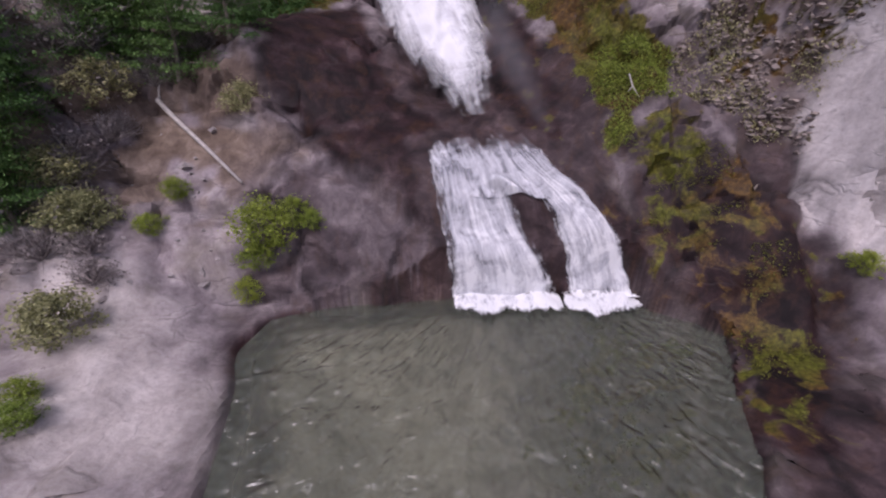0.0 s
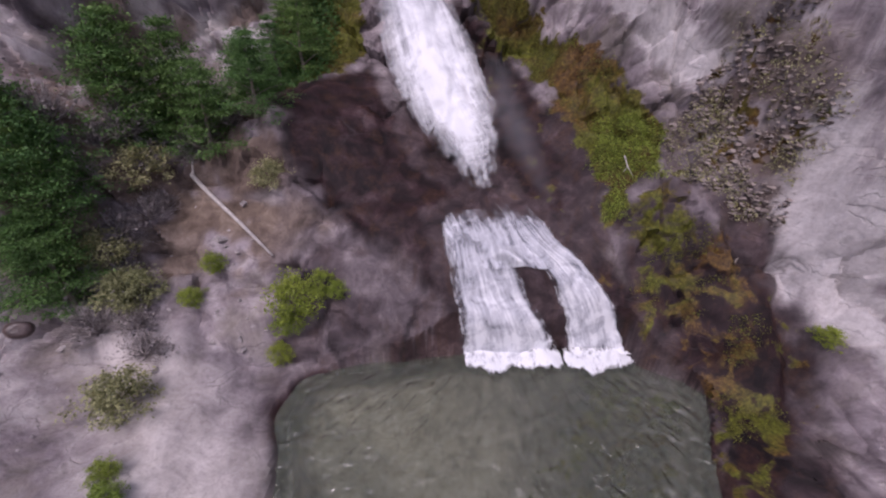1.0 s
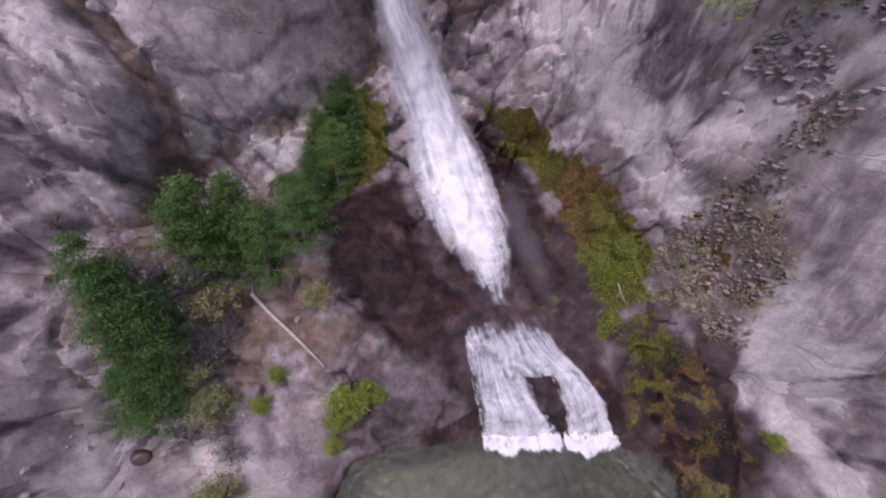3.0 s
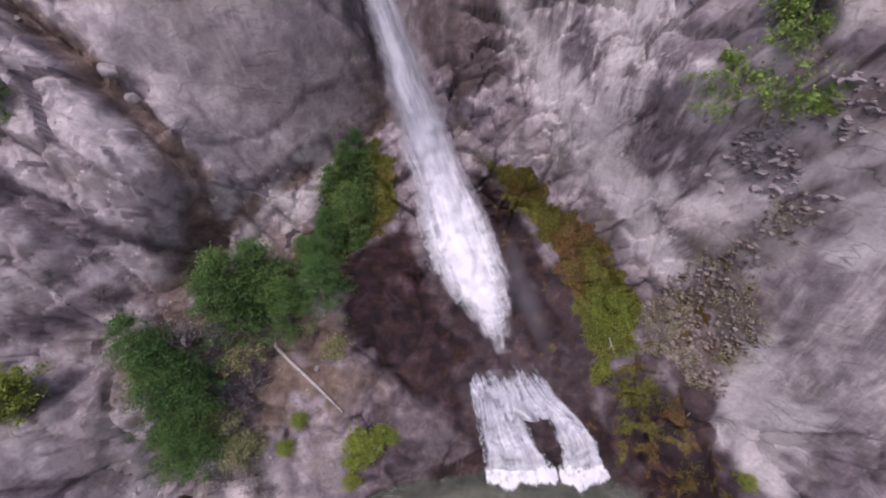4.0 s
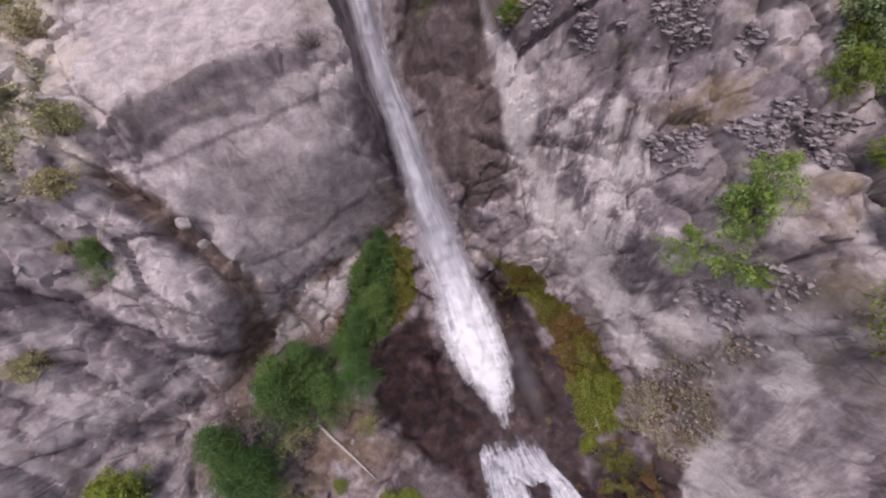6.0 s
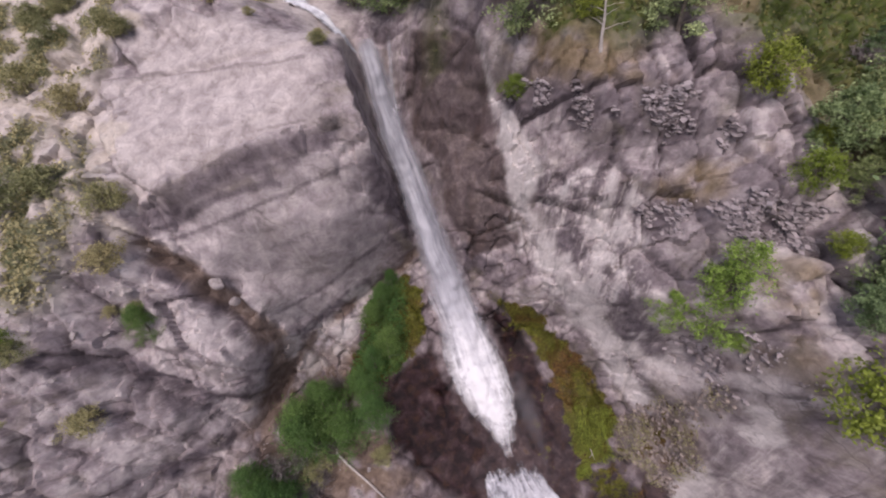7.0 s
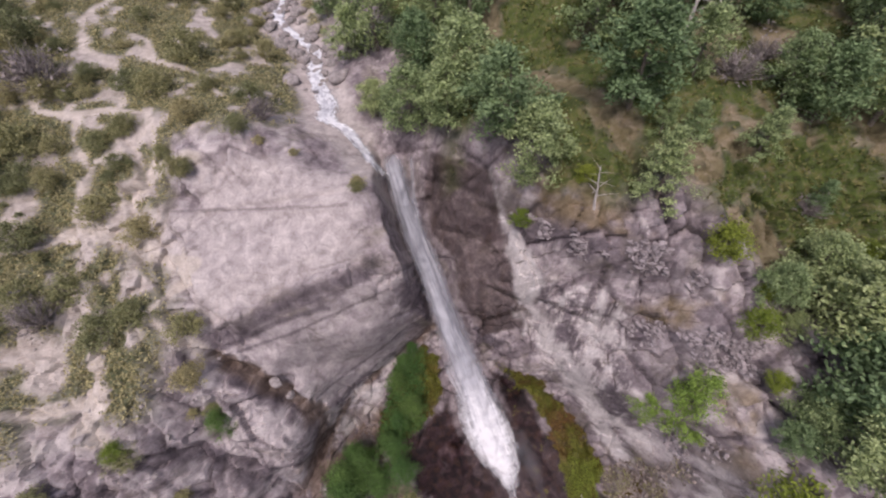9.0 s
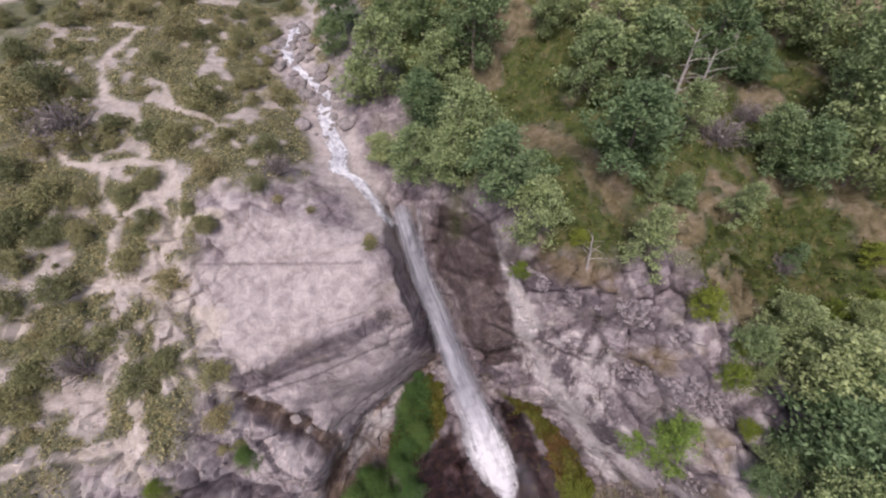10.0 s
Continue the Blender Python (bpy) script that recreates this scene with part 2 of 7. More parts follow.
def make_white_water(name, cover_low, cover_high, across=9.0, along=0.5, burst=(90.0, 99.0), fringe=0.22, end=(90.0, 99.0), begin=0.7, thick=0.27, gain=1.0, tear=0.5, lump=0.35, stop=0.42, dim=1.0, veil=1.0):
    """Falling water: white, torn into threads along its way, thick and churned past the burst."""
    m, n, l, bsdf = shader(name)
    uv = n.new("ShaderNodeUVMap").outputs[0]
    threads = None
    for k in (1.0, 2.7):
        mp = n.new("ShaderNodeMapping")
        mp.inputs["Scale"].default_value = (across * k, along * k, 1)
        mp.inputs["Location"].default_value = (3.1 * k, 1.7 * k, 0)
        l.new(uv, mp.inputs["Vector"])
        f = noise_node(n, l, 1.0, 6, 0.7, mp.outputs["Vector"], 0.25)
        threads = f if threads is None else math_node(n, l, "ADD", math_node(n, l, "MULTIPLY", threads, 0.6), math_node(n, l, "MULTIPLY", f, 0.4))
    threads = math_node(n, l, "ADD", math_node(n, l, "MULTIPLY", math_node(n, l, "SUBTRACT", threads, 0.5), gain), 0.5)
    geo = n.new("ShaderNodeNewGeometry").outputs["Position"]
    lumps = noise_node(n, l, 1.9, 6, 0.7, geo, 0.8)
    sep = n.new("ShaderNodeSeparateXYZ")
    l.new(uv, sep.inputs[0])
    far = n.new("ShaderNodeMapRange")
    l.new(sep.outputs[1], far.inputs["Value"])
    far.inputs["From Min"].default_value, far.inputs["From Max"].default_value = burst
    churn = math_node(n, l, "MULTIPLY", far.outputs[0], thick)
    body = math_node(n, l, "ADD", math_node(n, l, "ADD", threads, churn), math_node(n, l, "MULTIPLY", math_node(n, l, "SUBTRACT", lumps, 0.5), math_node(n, l, "ADD", lump, math_node(n, l, "MULTIPLY", far.outputs[0], 0.35))))
    col = ramp(n, l, body, *((at, tuple(dim * c if at < 0.7 else c for c in tint)) for at, tint in ((0.34, (0.22, 0.23, 0.26)), (0.50, (0.40, 0.41, 0.45)), (0.62, (0.55, 0.56, 0.60)), (0.80, (0.90, 0.91, 0.93)))))
    l.new(col, bsdf.inputs["Base Color"])
    bsdf.inputs["Roughness"].default_value = 0.5
    side = math_node(n, l, "ABSOLUTE", math_node(n, l, "SUBTRACT", math_node(n, l, "FRACT", sep.outputs[0]), 0.5))
    edge = ramp(n, l, side, (fringe, (1, 1, 1)), (0.5, (0, 0, 0)))
    last = n.new("ShaderNodeMapRange")
    l.new(sep.outputs[1], last.inputs["Value"])
    last.inputs["From Min"].default_value, last.inputs["From Max"].default_value = end
    amount = math_node(n, l, "ADD", body, math_node(n, l, "MULTIPLY", math_node(n, l, "SUBTRACT", edge, 0.75), tear))
    first = n.new("ShaderNodeMapRange")
    l.new(sep.outputs[1], first.inputs["Value"])
    first.inputs["From Min"].default_value, first.inputs["From Max"].default_value = 0.0, begin
    first.inputs["To Min"].default_value, first.inputs["To Max"].default_value = 0.3, 0.0
    amount = math_node(n, l, "SUBTRACT", amount, first.outputs[0])
    amount = math_node(n, l, "SUBTRACT", amount, math_node(n, l, "MULTIPLY", last.outputs[0], stop))
    r = ramp(n, l, amount, (cover_low, (0, 0, 0)), (cover_high, (1, 1, 1)))
    l.new(math_node(n, l, "MULTIPLY", r, veil), bsdf.inputs["Alpha"])
    bump(n, l, body, 0.7, 0.10, bsdf)
    return m


ROCK = make_rock()
BARK = make_plain("bark", (0.10, 0.08, 0.065), (0.30, 0.26, 0.22), 9.0)
DEAD_WOOD = make_plain("dead_wood", (0.36, 0.33, 0.31), (0.62, 0.58, 0.54), 7.0)
STONE = make_plain("stone", (0.17, 0.15, 0.15), (0.46, 0.42, 0.40), 5.0, 0.85, 0.04, 0.0, 0.3)
WET_STONE = make_plain("wet_stone", (0.03, 0.02, 0.018), (0.13, 0.09, 0.08), 4.0, 0.4, 0.04)
SCREE = make_plain("scree", (0.12, 0.10, 0.105), (0.40, 0.36, 0.365), 3.0, 0.9, 0.02, 0.3)
LEAF_GREEN = make_leaf("leaf_green", (0.14, 0.195, 0.08), (0.40, 0.475, 0.22))
LEAF_BRIGHT = make_leaf("leaf_bright", (0.12, 0.16, 0.02), (0.30, 0.36, 0.05), 0.5)
LEAF_LEDGE = make_leaf("leaf_ledge", (0.12, 0.20, 0.03), (0.34, 0.48, 0.10), 0.3)
LEAF_FIR = make_leaf("leaf_fir", (0.04, 0.085, 0.02), (0.15, 0.26, 0.06), 0.6)
LEAF_MOSS = make_leaf("leaf_moss", (0.05, 0.05, 0.008), (0.17, 0.18, 0.02), 0.0)
LEAF_OLIVE = make_leaf("leaf_olive", (0.17, 0.165, 0.075), (0.42, 0.39, 0.20), 1.0)
TWIG = make_plain("twig", (0.13, 0.11, 0.105), (0.36, 0.32, 0.31), 5.0, 0.9, 0.0, 0.3)
DEBRIS_STONE = make_plain("debris_stone", (0.09, 0.07, 0.062), (0.33, 0.28, 0.25), 3.0, 0.9, 0.02, 0.4)
GRASS = make_leaf("grass", (0.06, 0.07, 0.018), (0.20, 0.19, 0.06), 0.3)
POOL_WATER = make_pool_water()
FALL_WATER = make_white_water("fall_water", 0.24, 0.66, 4.0, 0.11, (12.5, 18.0), 0.10, (19.0, 22.2), 0.7, 0.30, 0.8, 0.6, 0.12, 0.62, 0.95)
VEIL_WATER = make_white_water("veil_water", 0.44, 0.95, 5.0, 0.16, (14.0, 22.0), 0.2, (19.6, 22.6))
CASCADE_WATER = make_white_water("cascade_water", 0.41, 0.68, 7.0, 0.30, (0.6, 4.0), 0.34, (90.0, 99.0), 0.9, 0.20, 1.25, 0.5, 0.5)
STREAM_WATER = make_white_water("stream_water", 0.52, 0.66, 3.0, 0.7, (-9.0, -8.0), 0.1, (90.0, 99.0), 0.7, 0.2, 1.5)
CROWN_WATER = make_white_water("crown_water", 0.36, 0.66, 8.0, 0.5, (-1.0, 1.8), 0.40, (1.2, 2.4), 0.6, 0.10, 1.2)
MIST_WATER = make_white_water("mist_water", 0.15, 0.8, 0.9, 0.12, (90.0, 99.0), 0.02, (2.5, 5.2), 2.0, 0.27, 0.3, 0.9, 0.12, 0.42, 0.8, 0.22)
FOAM_WATER = make_white_water("foam_water", 0.47, 0.72, 2.2, 3.2, (-9.0, -8.0), 0.05, (90.0, 99.0), 0.05, 0.30, 1.5, 1.0, 0.5)

# ---- the lie of the land: cross-sections from the stream bed up to the hill, joined by smooth loft ----
SECTIONS = []


def section(x, *profile):
    """One cross-section at x metres: (y, z) from the outflow in front to the hill behind."""
    SECTIONS.append((x, profile))


section(-60, (-44.6, 10.6), (-28.7, 11.8), (-22.7, 12.0), (-20.0, 12.2), (-18.4, 12.3), (-17.0, 12.4), (-15.6, 12.6), (-14.2, 12.8), (-12.9, 13.0), (-11.6, 13.3), (-10.3, 13.6), (-9.1, 13.9), (-7.8, 14.2), (-6.6, 14.6), (-5.4, 14.9), (-4.2, 15.3), (-3.1, 15.7), (-2.0, 16.1), (-0.9, 16.5), (0.3, 17.0), (1.4, 17.4), (2.6, 17.8), (3.7, 18.2), (4.8, 18.6), (6.0, 19.1), (7.1, 19.5), (8.2, 19.9), (9.4, 20.3), (10.5, 20.7), (11.7, 21.1), (12.8, 21.5), (14.0, 22.0), (15.1, 22.4), (16.3, 22.8), (18.3, 23.4), (21.0, 24.2), (25.3, 25.6), (30.8, 27.2), (38.5, 29.4), (49.5, 32.5), (71.3, 39.0))
section(-40, (-44.2, 10.3), (-28.8, 11.8), (-22.7, 12.1), (-20.1, 12.3), (-18.5, 12.5), (-17.2, 12.6), (-15.8, 12.8), (-14.4, 13.0), (-13.1, 13.2), (-11.8, 13.5), (-10.6, 13.8), (-9.4, 14.2), (-8.2, 14.6), (-7.0, 15.0), (-5.9, 15.4), (-4.7, 15.8), (-3.6, 16.2), (-2.6, 16.7), (-1.5, 17.2), (-0.3, 17.6), (0.8, 18.0), (2.0, 18.4), (3.1, 18.8), (4.3, 19.1), (5.5, 19.5), (6.7, 19.9), (7.9, 20.2), (9.1, 20.6), (10.3, 20.9), (11.5, 21.3), (12.7, 21.6), (13.9, 22.0), (15.1, 22.4), (16.3, 22.7), (18.4, 23.3), (21.1, 24.1), (25.6, 25.3), (31.4, 26.6), (39.5, 28.4), (50.9, 31.1), (72.6, 37.7))
section(-30, (-43.1, 9.2), (-28.1, 11.1), (-22.3, 11.7), (-19.7, 11.9), (-18.2, 12.1), (-16.8, 12.3), (-15.4, 12.5), (-14.1, 12.6), (-12.7, 12.9), (-11.4, 13.1), (-10.1, 13.3), (-8.8, 13.6), (-7.5, 13.9), (-6.2, 14.2), (-5.0, 14.4), (-3.7, 14.7), (-2.5, 15.1), (-1.3, 15.4), (-0.0, 15.7), (1.1, 16.1), (2.3, 16.5), (3.5, 16.9), (4.6, 17.3), (5.8, 17.7), (6.9, 18.1), (8.0, 18.6), (9.2, 19.0), (10.3, 19.4), (11.5, 19.8), (12.6, 20.2), (13.7, 20.7), (14.8, 21.1), (15.9, 21.6), (17.0, 22.0), (18.9, 22.8), (21.5, 23.8), (26.0, 24.9), (32.1, 25.9), (40.7, 27.1), (52.5, 29.5), (73.4, 36.9))
section(-26, (-42.4, 8.5), (-27.5, 10.6), (-21.7, 11.1), (-19.1, 11.4), (-17.6, 11.5), (-16.2, 11.7), (-14.8, 11.9), (-13.5, 12.1), (-12.1, 12.3), (-10.8, 12.5), (-9.5, 12.7), (-8.2, 13.0), (-6.9, 13.3), (-5.6, 13.6), (-4.4, 13.9), (-3.1, 14.2), (-1.9, 14.5), (-0.7, 14.8), (0.5, 15.2), (1.7, 15.5), (2.9, 15.9), (4.1, 16.3), (5.2, 16.7), (6.3, 17.2), (7.4, 17.7), (8.5, 18.1), (9.6, 18.6), (10.7, 19.0), (11.8, 19.4), (12.9, 19.9), (14.0, 20.3), (15.1, 20.8), (16.1, 21.4), (17.2, 21.9), (19.0, 22.8), (21.6, 23.6), (26.4, 24.5), (32.5, 25.5), (41.3, 26.6), (53.1, 28.9), (73.7, 36.6))
section(-23, (-41.7, 7.7), (-26.8, 9.8), (-20.9, 10.3), (-18.3, 10.5), (-16.7, 10.6), (-15.3, 10.8), (-13.9, 10.9), (-12.5, 11.1), (-11.2, 11.3), (-9.9, 11.6), (-8.6, 11.8), (-7.3, 12.1), (-6.1, 12.4), (-4.9, 12.8), (-3.7, 13.2), (-2.5, 13.6), (-1.4, 14.0), (-0.3, 14.4), (0.9, 14.8), (2.1, 15.2), (3.2, 15.6), (4.4, 16.0), (5.5, 16.4), (6.5, 17.0), (7.5, 17.6), (8.5, 18.0), (9.7, 18.5), (10.8, 18.9), (11.9, 19.3), (13.0, 19.8), (14.0, 20.4), (15.0, 21.0), (16.0, 21.5), (17.1, 21.9), (19.1, 22.7), (22.0, 23.3), (26.6, 24.3), (32.9, 25.1), (41.8, 26.1), (53.6, 28.4), (73.9, 36.4))
section(-20.5, (-41.0, 7.1), (-26.0, 9.0), (-20.0, 9.4), (-17.3, 9.5), (-15.7, 9.6), (-14.3, 9.8), (-12.9, 9.9), (-11.5, 10.1), (-10.1, 10.3), (-8.8, 10.5), (-7.5, 10.8), (-6.3, 11.1), (-5.1, 11.4), (-3.9, 11.8), (-2.8, 12.3), (-1.7, 12.7), (-0.7, 13.3), (0.3, 13.9), (1.3, 14.4), (2.3, 14.9), (3.4, 15.4), (4.5, 15.8), (5.5, 16.4), (6.4, 17.1), (7.4, 17.7), (8.5, 18.1), (9.6, 18.6), (10.7, 19.0), (11.7, 19.5), (12.7, 20.1), (13.7, 20.7), (14.6, 21.3), (15.6, 21.9), (16.7, 22.3), (18.9, 22.8), (21.9, 23.4), (26.8, 24.1), (33.2, 24.8), (42.1, 25.8), (54.0, 28.1), (73.9, 36.4))
section(-18.5, (-40.3, 6.4), (-25.2, 8.3), (-19.0, 8.4), (-16.3, 8.5), (-14.6, 8.5), (-13.1, 8.6), (-11.7, 8.7), (-10.3, 8.9), (-9.0, 9.1), (-7.6, 9.3), (-6.4, 9.6), (-5.1, 9.9), (-3.9, 10.3), (-2.8, 10.7), (-1.7, 11.2), (-0.7, 11.8), (0.2, 12.4), (0.9, 13.2), (1.7, 14.0), (2.5, 14.7), (3.5, 15.3), (4.4, 16.0), (5.2, 16.7), (6.2, 17.3), (7.2, 17.8), (8.3, 18.3), (9.4, 18.8), (10.4, 19.3), (11.4, 19.8), (12.4, 20.4), (13.4, 20.9), (14.3, 21.6), (15.2, 22.2), (16.4, 22.7), (18.6, 23.1), (21.9, 23.4), (27.2, 23.8), (33.5, 24.5), (42.3, 25.6), (54.1, 27.9), (73.9, 36.4))
section(-17, (-39.8, 5.8), (-24.6, 7.6), (-18.2, 7.6), (-15.4, 7.6), (-13.7, 7.6), (-12.1, 7.6), (-10.7, 7.7), (-9.3, 7.9), (-8.0, 8.1), (-6.7, 8.3), (-5.4, 8.6), (-4.1, 8.9), (-2.7, 9.1), (-1.7, 9.6), (-0.8, 10.2), (0.1, 10.9), (0.9, 11.7), (1.5, 12.6), (2.1, 13.6), (2.8, 14.5), (3.7, 15.2), (4.3, 16.0), (5.2, 16.8), (6.1, 17.3), (7.1, 17.9), (8.2, 18.4), (9.2, 18.9), (10.2, 19.5), (11.2, 20.0), (12.2, 20.6), (13.2, 21.2), (14.0, 21.9), (15.0, 22.5), (16.1, 22.9), (18.5, 23.2), (21.9, 23.3), (27.4, 23.5), (33.6, 24.3), (42.3, 25.5), (54.1, 27.9), (73.9, 36.5))
section(-15.8, (-39.25, 5.31), (-23.93, 6.96), (-17.52, 6.91), (-14.58, 6.80), (-12.79, 6.71), (-11.17, 6.64), (-9.65, 6.68), (-8.27, 6.85), (-6.99, 7.14), (-5.74, 7.44), (-4.46, 7.72), (-3.08, 7.89), (-1.57, 7.93), (-0.58, 8.50), (0.08, 9.39), (0.74, 10.29), (1.49, 11.10), (2.19, 11.96), (3.00, 12.70), (3.79, 13.46), (4.66, 14.15), (4.83, 15.53), (5.29, 16.64), (6.33, 17.14), (7.24, 17.79), (8.08, 18.50), (9.03, 19.11), (10.04, 19.65), (11.07, 20.18), (12.03, 20.78), (12.95, 21.41), (13.79, 22.14), (14.68, 22.79), (15.88, 23.16), (18.48, 23.24), (22.10, 23.16), (27.63, 23.29), (33.73, 24.25), (42.29, 25.59), (53.99, 28.03), (73.81, 36.50))
section(-14.8, (-38.80, 4.86), (-23.37, 6.40), (-16.87, 6.27), (-13.86, 6.09), (-11.98, 5.90), (-10.26, 5.74), (-8.66, 5.69), (-7.23, 5.81), (-6.00, 6.14), (-4.84, 6.54), (-3.67, 6.92), (-2.30, 7.10), (-0.66, 7.03), (0.31, 7.61), (0.77, 8.70), (1.19, 9.84), (1.93, 10.66), (2.92, 11.22), (3.62, 12.07), (4.26, 12.99), (4.81, 14.00), (5.17, 15.19), (5.76, 16.16), (6.81, 16.67), (7.31, 17.72), (7.93, 18.65), (8.87, 19.28), (9.92, 19.78), (10.97, 20.28), (11.91, 20.90), (12.84, 21.52), (13.68, 22.25), (14.53, 22.95), (15.73, 23.31), (18.52, 23.20), (22.30, 22.95), (27.80, 23.12), (33.75, 24.24), (42.19, 25.69), (53.85, 28.18), (73.75, 36.56))
section(-13.8, (-38.35, 4.40), (-22.75, 5.78), (-16.17, 5.56), (-13.07, 5.29), (-11.06, 4.98), (-9.21, 4.69), (-7.48, 4.51), (-5.95, 4.53), (-4.77, 4.91), (-3.78, 5.48), (-2.91, 6.16), (-1.73, 6.54), (-0.04, 6.40), (1.15, 6.77), (1.45, 8.03), (1.62, 9.41), (2.01, 10.57), (3.48, 10.67), (3.62, 12.08), (4.13, 13.13), (4.75, 14.05), (5.26, 15.10), (6.16, 15.76), (6.93, 16.54), (7.19, 17.84), (7.84, 18.74), (8.73, 19.42), (9.79, 19.91), (10.87, 20.38), (11.82, 20.99), (12.81, 21.56), (13.69, 22.23), (14.46, 23.01), (15.61, 23.43), (18.71, 23.01), (22.63, 22.63), (27.96, 22.96), (33.71, 24.28), (42.02, 25.87), (53.64, 28.38), (73.66, 36.65))
section(-12.8, (-37.87, 3.93), (-22.10, 5.13), (-15.43, 4.82), (-12.25, 4.47), (-10.13, 4.05), (-8.15, 3.62), (-6.27, 3.30), (-4.60, 3.18), (-3.41, 3.55), (-2.59, 4.29), (-2.16, 5.41), (-1.35, 6.16), (0.18, 6.18), (1.48, 6.44), (1.92, 7.56), (2.29, 8.74), (2.62, 9.97), (3.44, 10.71), (3.54, 12.16), (3.99, 13.26), (4.69, 14.12), (5.54, 14.82), (6.43, 15.49), (6.90, 16.58), (6.88, 18.15), (7.75, 18.84), (8.61, 19.53), (9.68, 20.02), (10.77, 20.48), (11.70, 21.11), (12.68, 21.69), (13.59, 22.33), (14.48, 22.99), (15.72, 23.32), (19.14, 22.58), (22.99, 22.27), (28.05, 22.87), (33.60, 24.39), (41.79, 26.10), (53.39, 28.64), (73.56, 36.75))
section(-11.8, (-37.38, 3.44), (-21.42, 4.45), (-14.71, 4.10), (-11.48, 3.71), (-9.30, 3.22), (-7.25, 2.73), (-5.26, 2.29), (-3.44, 2.02), (-2.17, 2.31), (-1.35, 3.05), (-1.37, 4.62), (-0.96, 5.77), (0.10, 6.26), (1.03, 6.89), (2.12, 7.35), (3.13, 7.90), (3.26, 9.32), (3.44, 10.70), (3.44, 12.25), (4.38, 12.87), (5.47, 13.34), (6.42, 13.95), (6.58, 15.34), (6.99, 16.49), (7.13, 17.90), (7.70, 18.89), (8.51, 19.63), (9.56, 20.14), (10.66, 20.60), (11.55, 21.26), (12.49, 21.88), (13.46, 22.46), (14.60, 22.88), (16.15, 22.88), (19.77, 21.95), (23.18, 22.07), (27.98, 22.93), (33.40, 24.58), (41.51, 26.37), (53.11, 28.92), (73.44, 36.87))
section(-10.8, (-36.86, 2.92), (-20.72, 3.75), (-14.01, 3.40), (-10.77, 2.99), (-8.57, 2.48), (-6.50, 1.98), (-4.45, 1.48), (-2.54, 1.12), (-1.29, 1.43), (-0.50, 2.20), (-0.56, 3.81), (-0.25, 5.06), (0.50, 5.86), (1.00, 6.92), (2.12, 7.36), (3.79, 7.24), (4.42, 8.16), (4.33, 9.82), (4.23, 11.47), (5.19, 12.06), (6.16, 12.65), (6.96, 13.41), (6.93, 14.99), (7.00, 16.47), (7.31, 17.72), (7.67, 18.92), (8.49, 19.65), (9.48, 20.21), (10.54, 20.71), (11.40, 21.41), (12.34, 22.02), (13.42, 22.50), (14.79, 22.68), (16.51, 22.52), (19.74, 21.98), (23.06, 22.19), (27.75, 23.16), (33.12, 24.86), (41.19, 26.69), (52.79, 29.23), (73.31, 37.00))
section(-9.8, (-36.34, 2.40), (-20.01, 3.04), (-13.32, 2.71), (-10.08, 2.31), (-7.88, 1.80), (-5.84, 1.31), (-3.79, 0.82), (-2.06, 0.65), (-1.19, 1.33), (-0.41, 2.11), (0.18, 3.07), (0.71, 4.09), (1.37, 4.99), (1.98, 5.94), (3.08, 6.40), (4.58, 6.45), (5.80, 6.79), (6.45, 7.69), (6.40, 9.30), (7.17, 10.09), (7.13, 11.68), (7.52, 12.85), (7.35, 14.57), (7.13, 16.34), (7.36, 17.67), (7.58, 19.01), (8.40, 19.74), (9.38, 20.32), (10.44, 20.81), (11.30, 21.51), (12.30, 22.07), (13.61, 22.31), (15.16, 22.32), (16.81, 22.23), (19.64, 22.08), (22.73, 22.53), (27.39, 23.53), (32.78, 25.21), (40.83, 27.05), (52.46, 29.57), (73.17, 37.14))
section(-8.8, (-35.83, 1.89), (-19.30, 2.33), (-12.63, 2.03), (-9.42, 1.64), (-7.27, 1.19), (-5.28, 0.75), (-3.32, 0.35), (-1.84, 0.43), (-1.08, 1.22), (-0.07, 1.77), (0.78, 2.47), (1.53, 3.28), (2.22, 4.15), (2.90, 5.02), (3.87, 5.60), (5.16, 5.88), (6.39, 6.19), (7.28, 6.86), (7.60, 8.10), (8.17, 9.09), (8.12, 10.69), (7.96, 12.41), (7.39, 14.53), (7.18, 16.29), (7.65, 17.39), (7.82, 18.77), (8.43, 19.71), (9.30, 20.40), (10.33, 20.92), (11.22, 21.59), (12.31, 22.06), (13.84, 22.08), (15.53, 21.95), (17.09, 21.94), (19.60, 22.12), (22.29, 22.97), (26.95, 23.96), (32.40, 25.58), (40.45, 27.43), (52.11, 29.92), (73.03, 37.28))
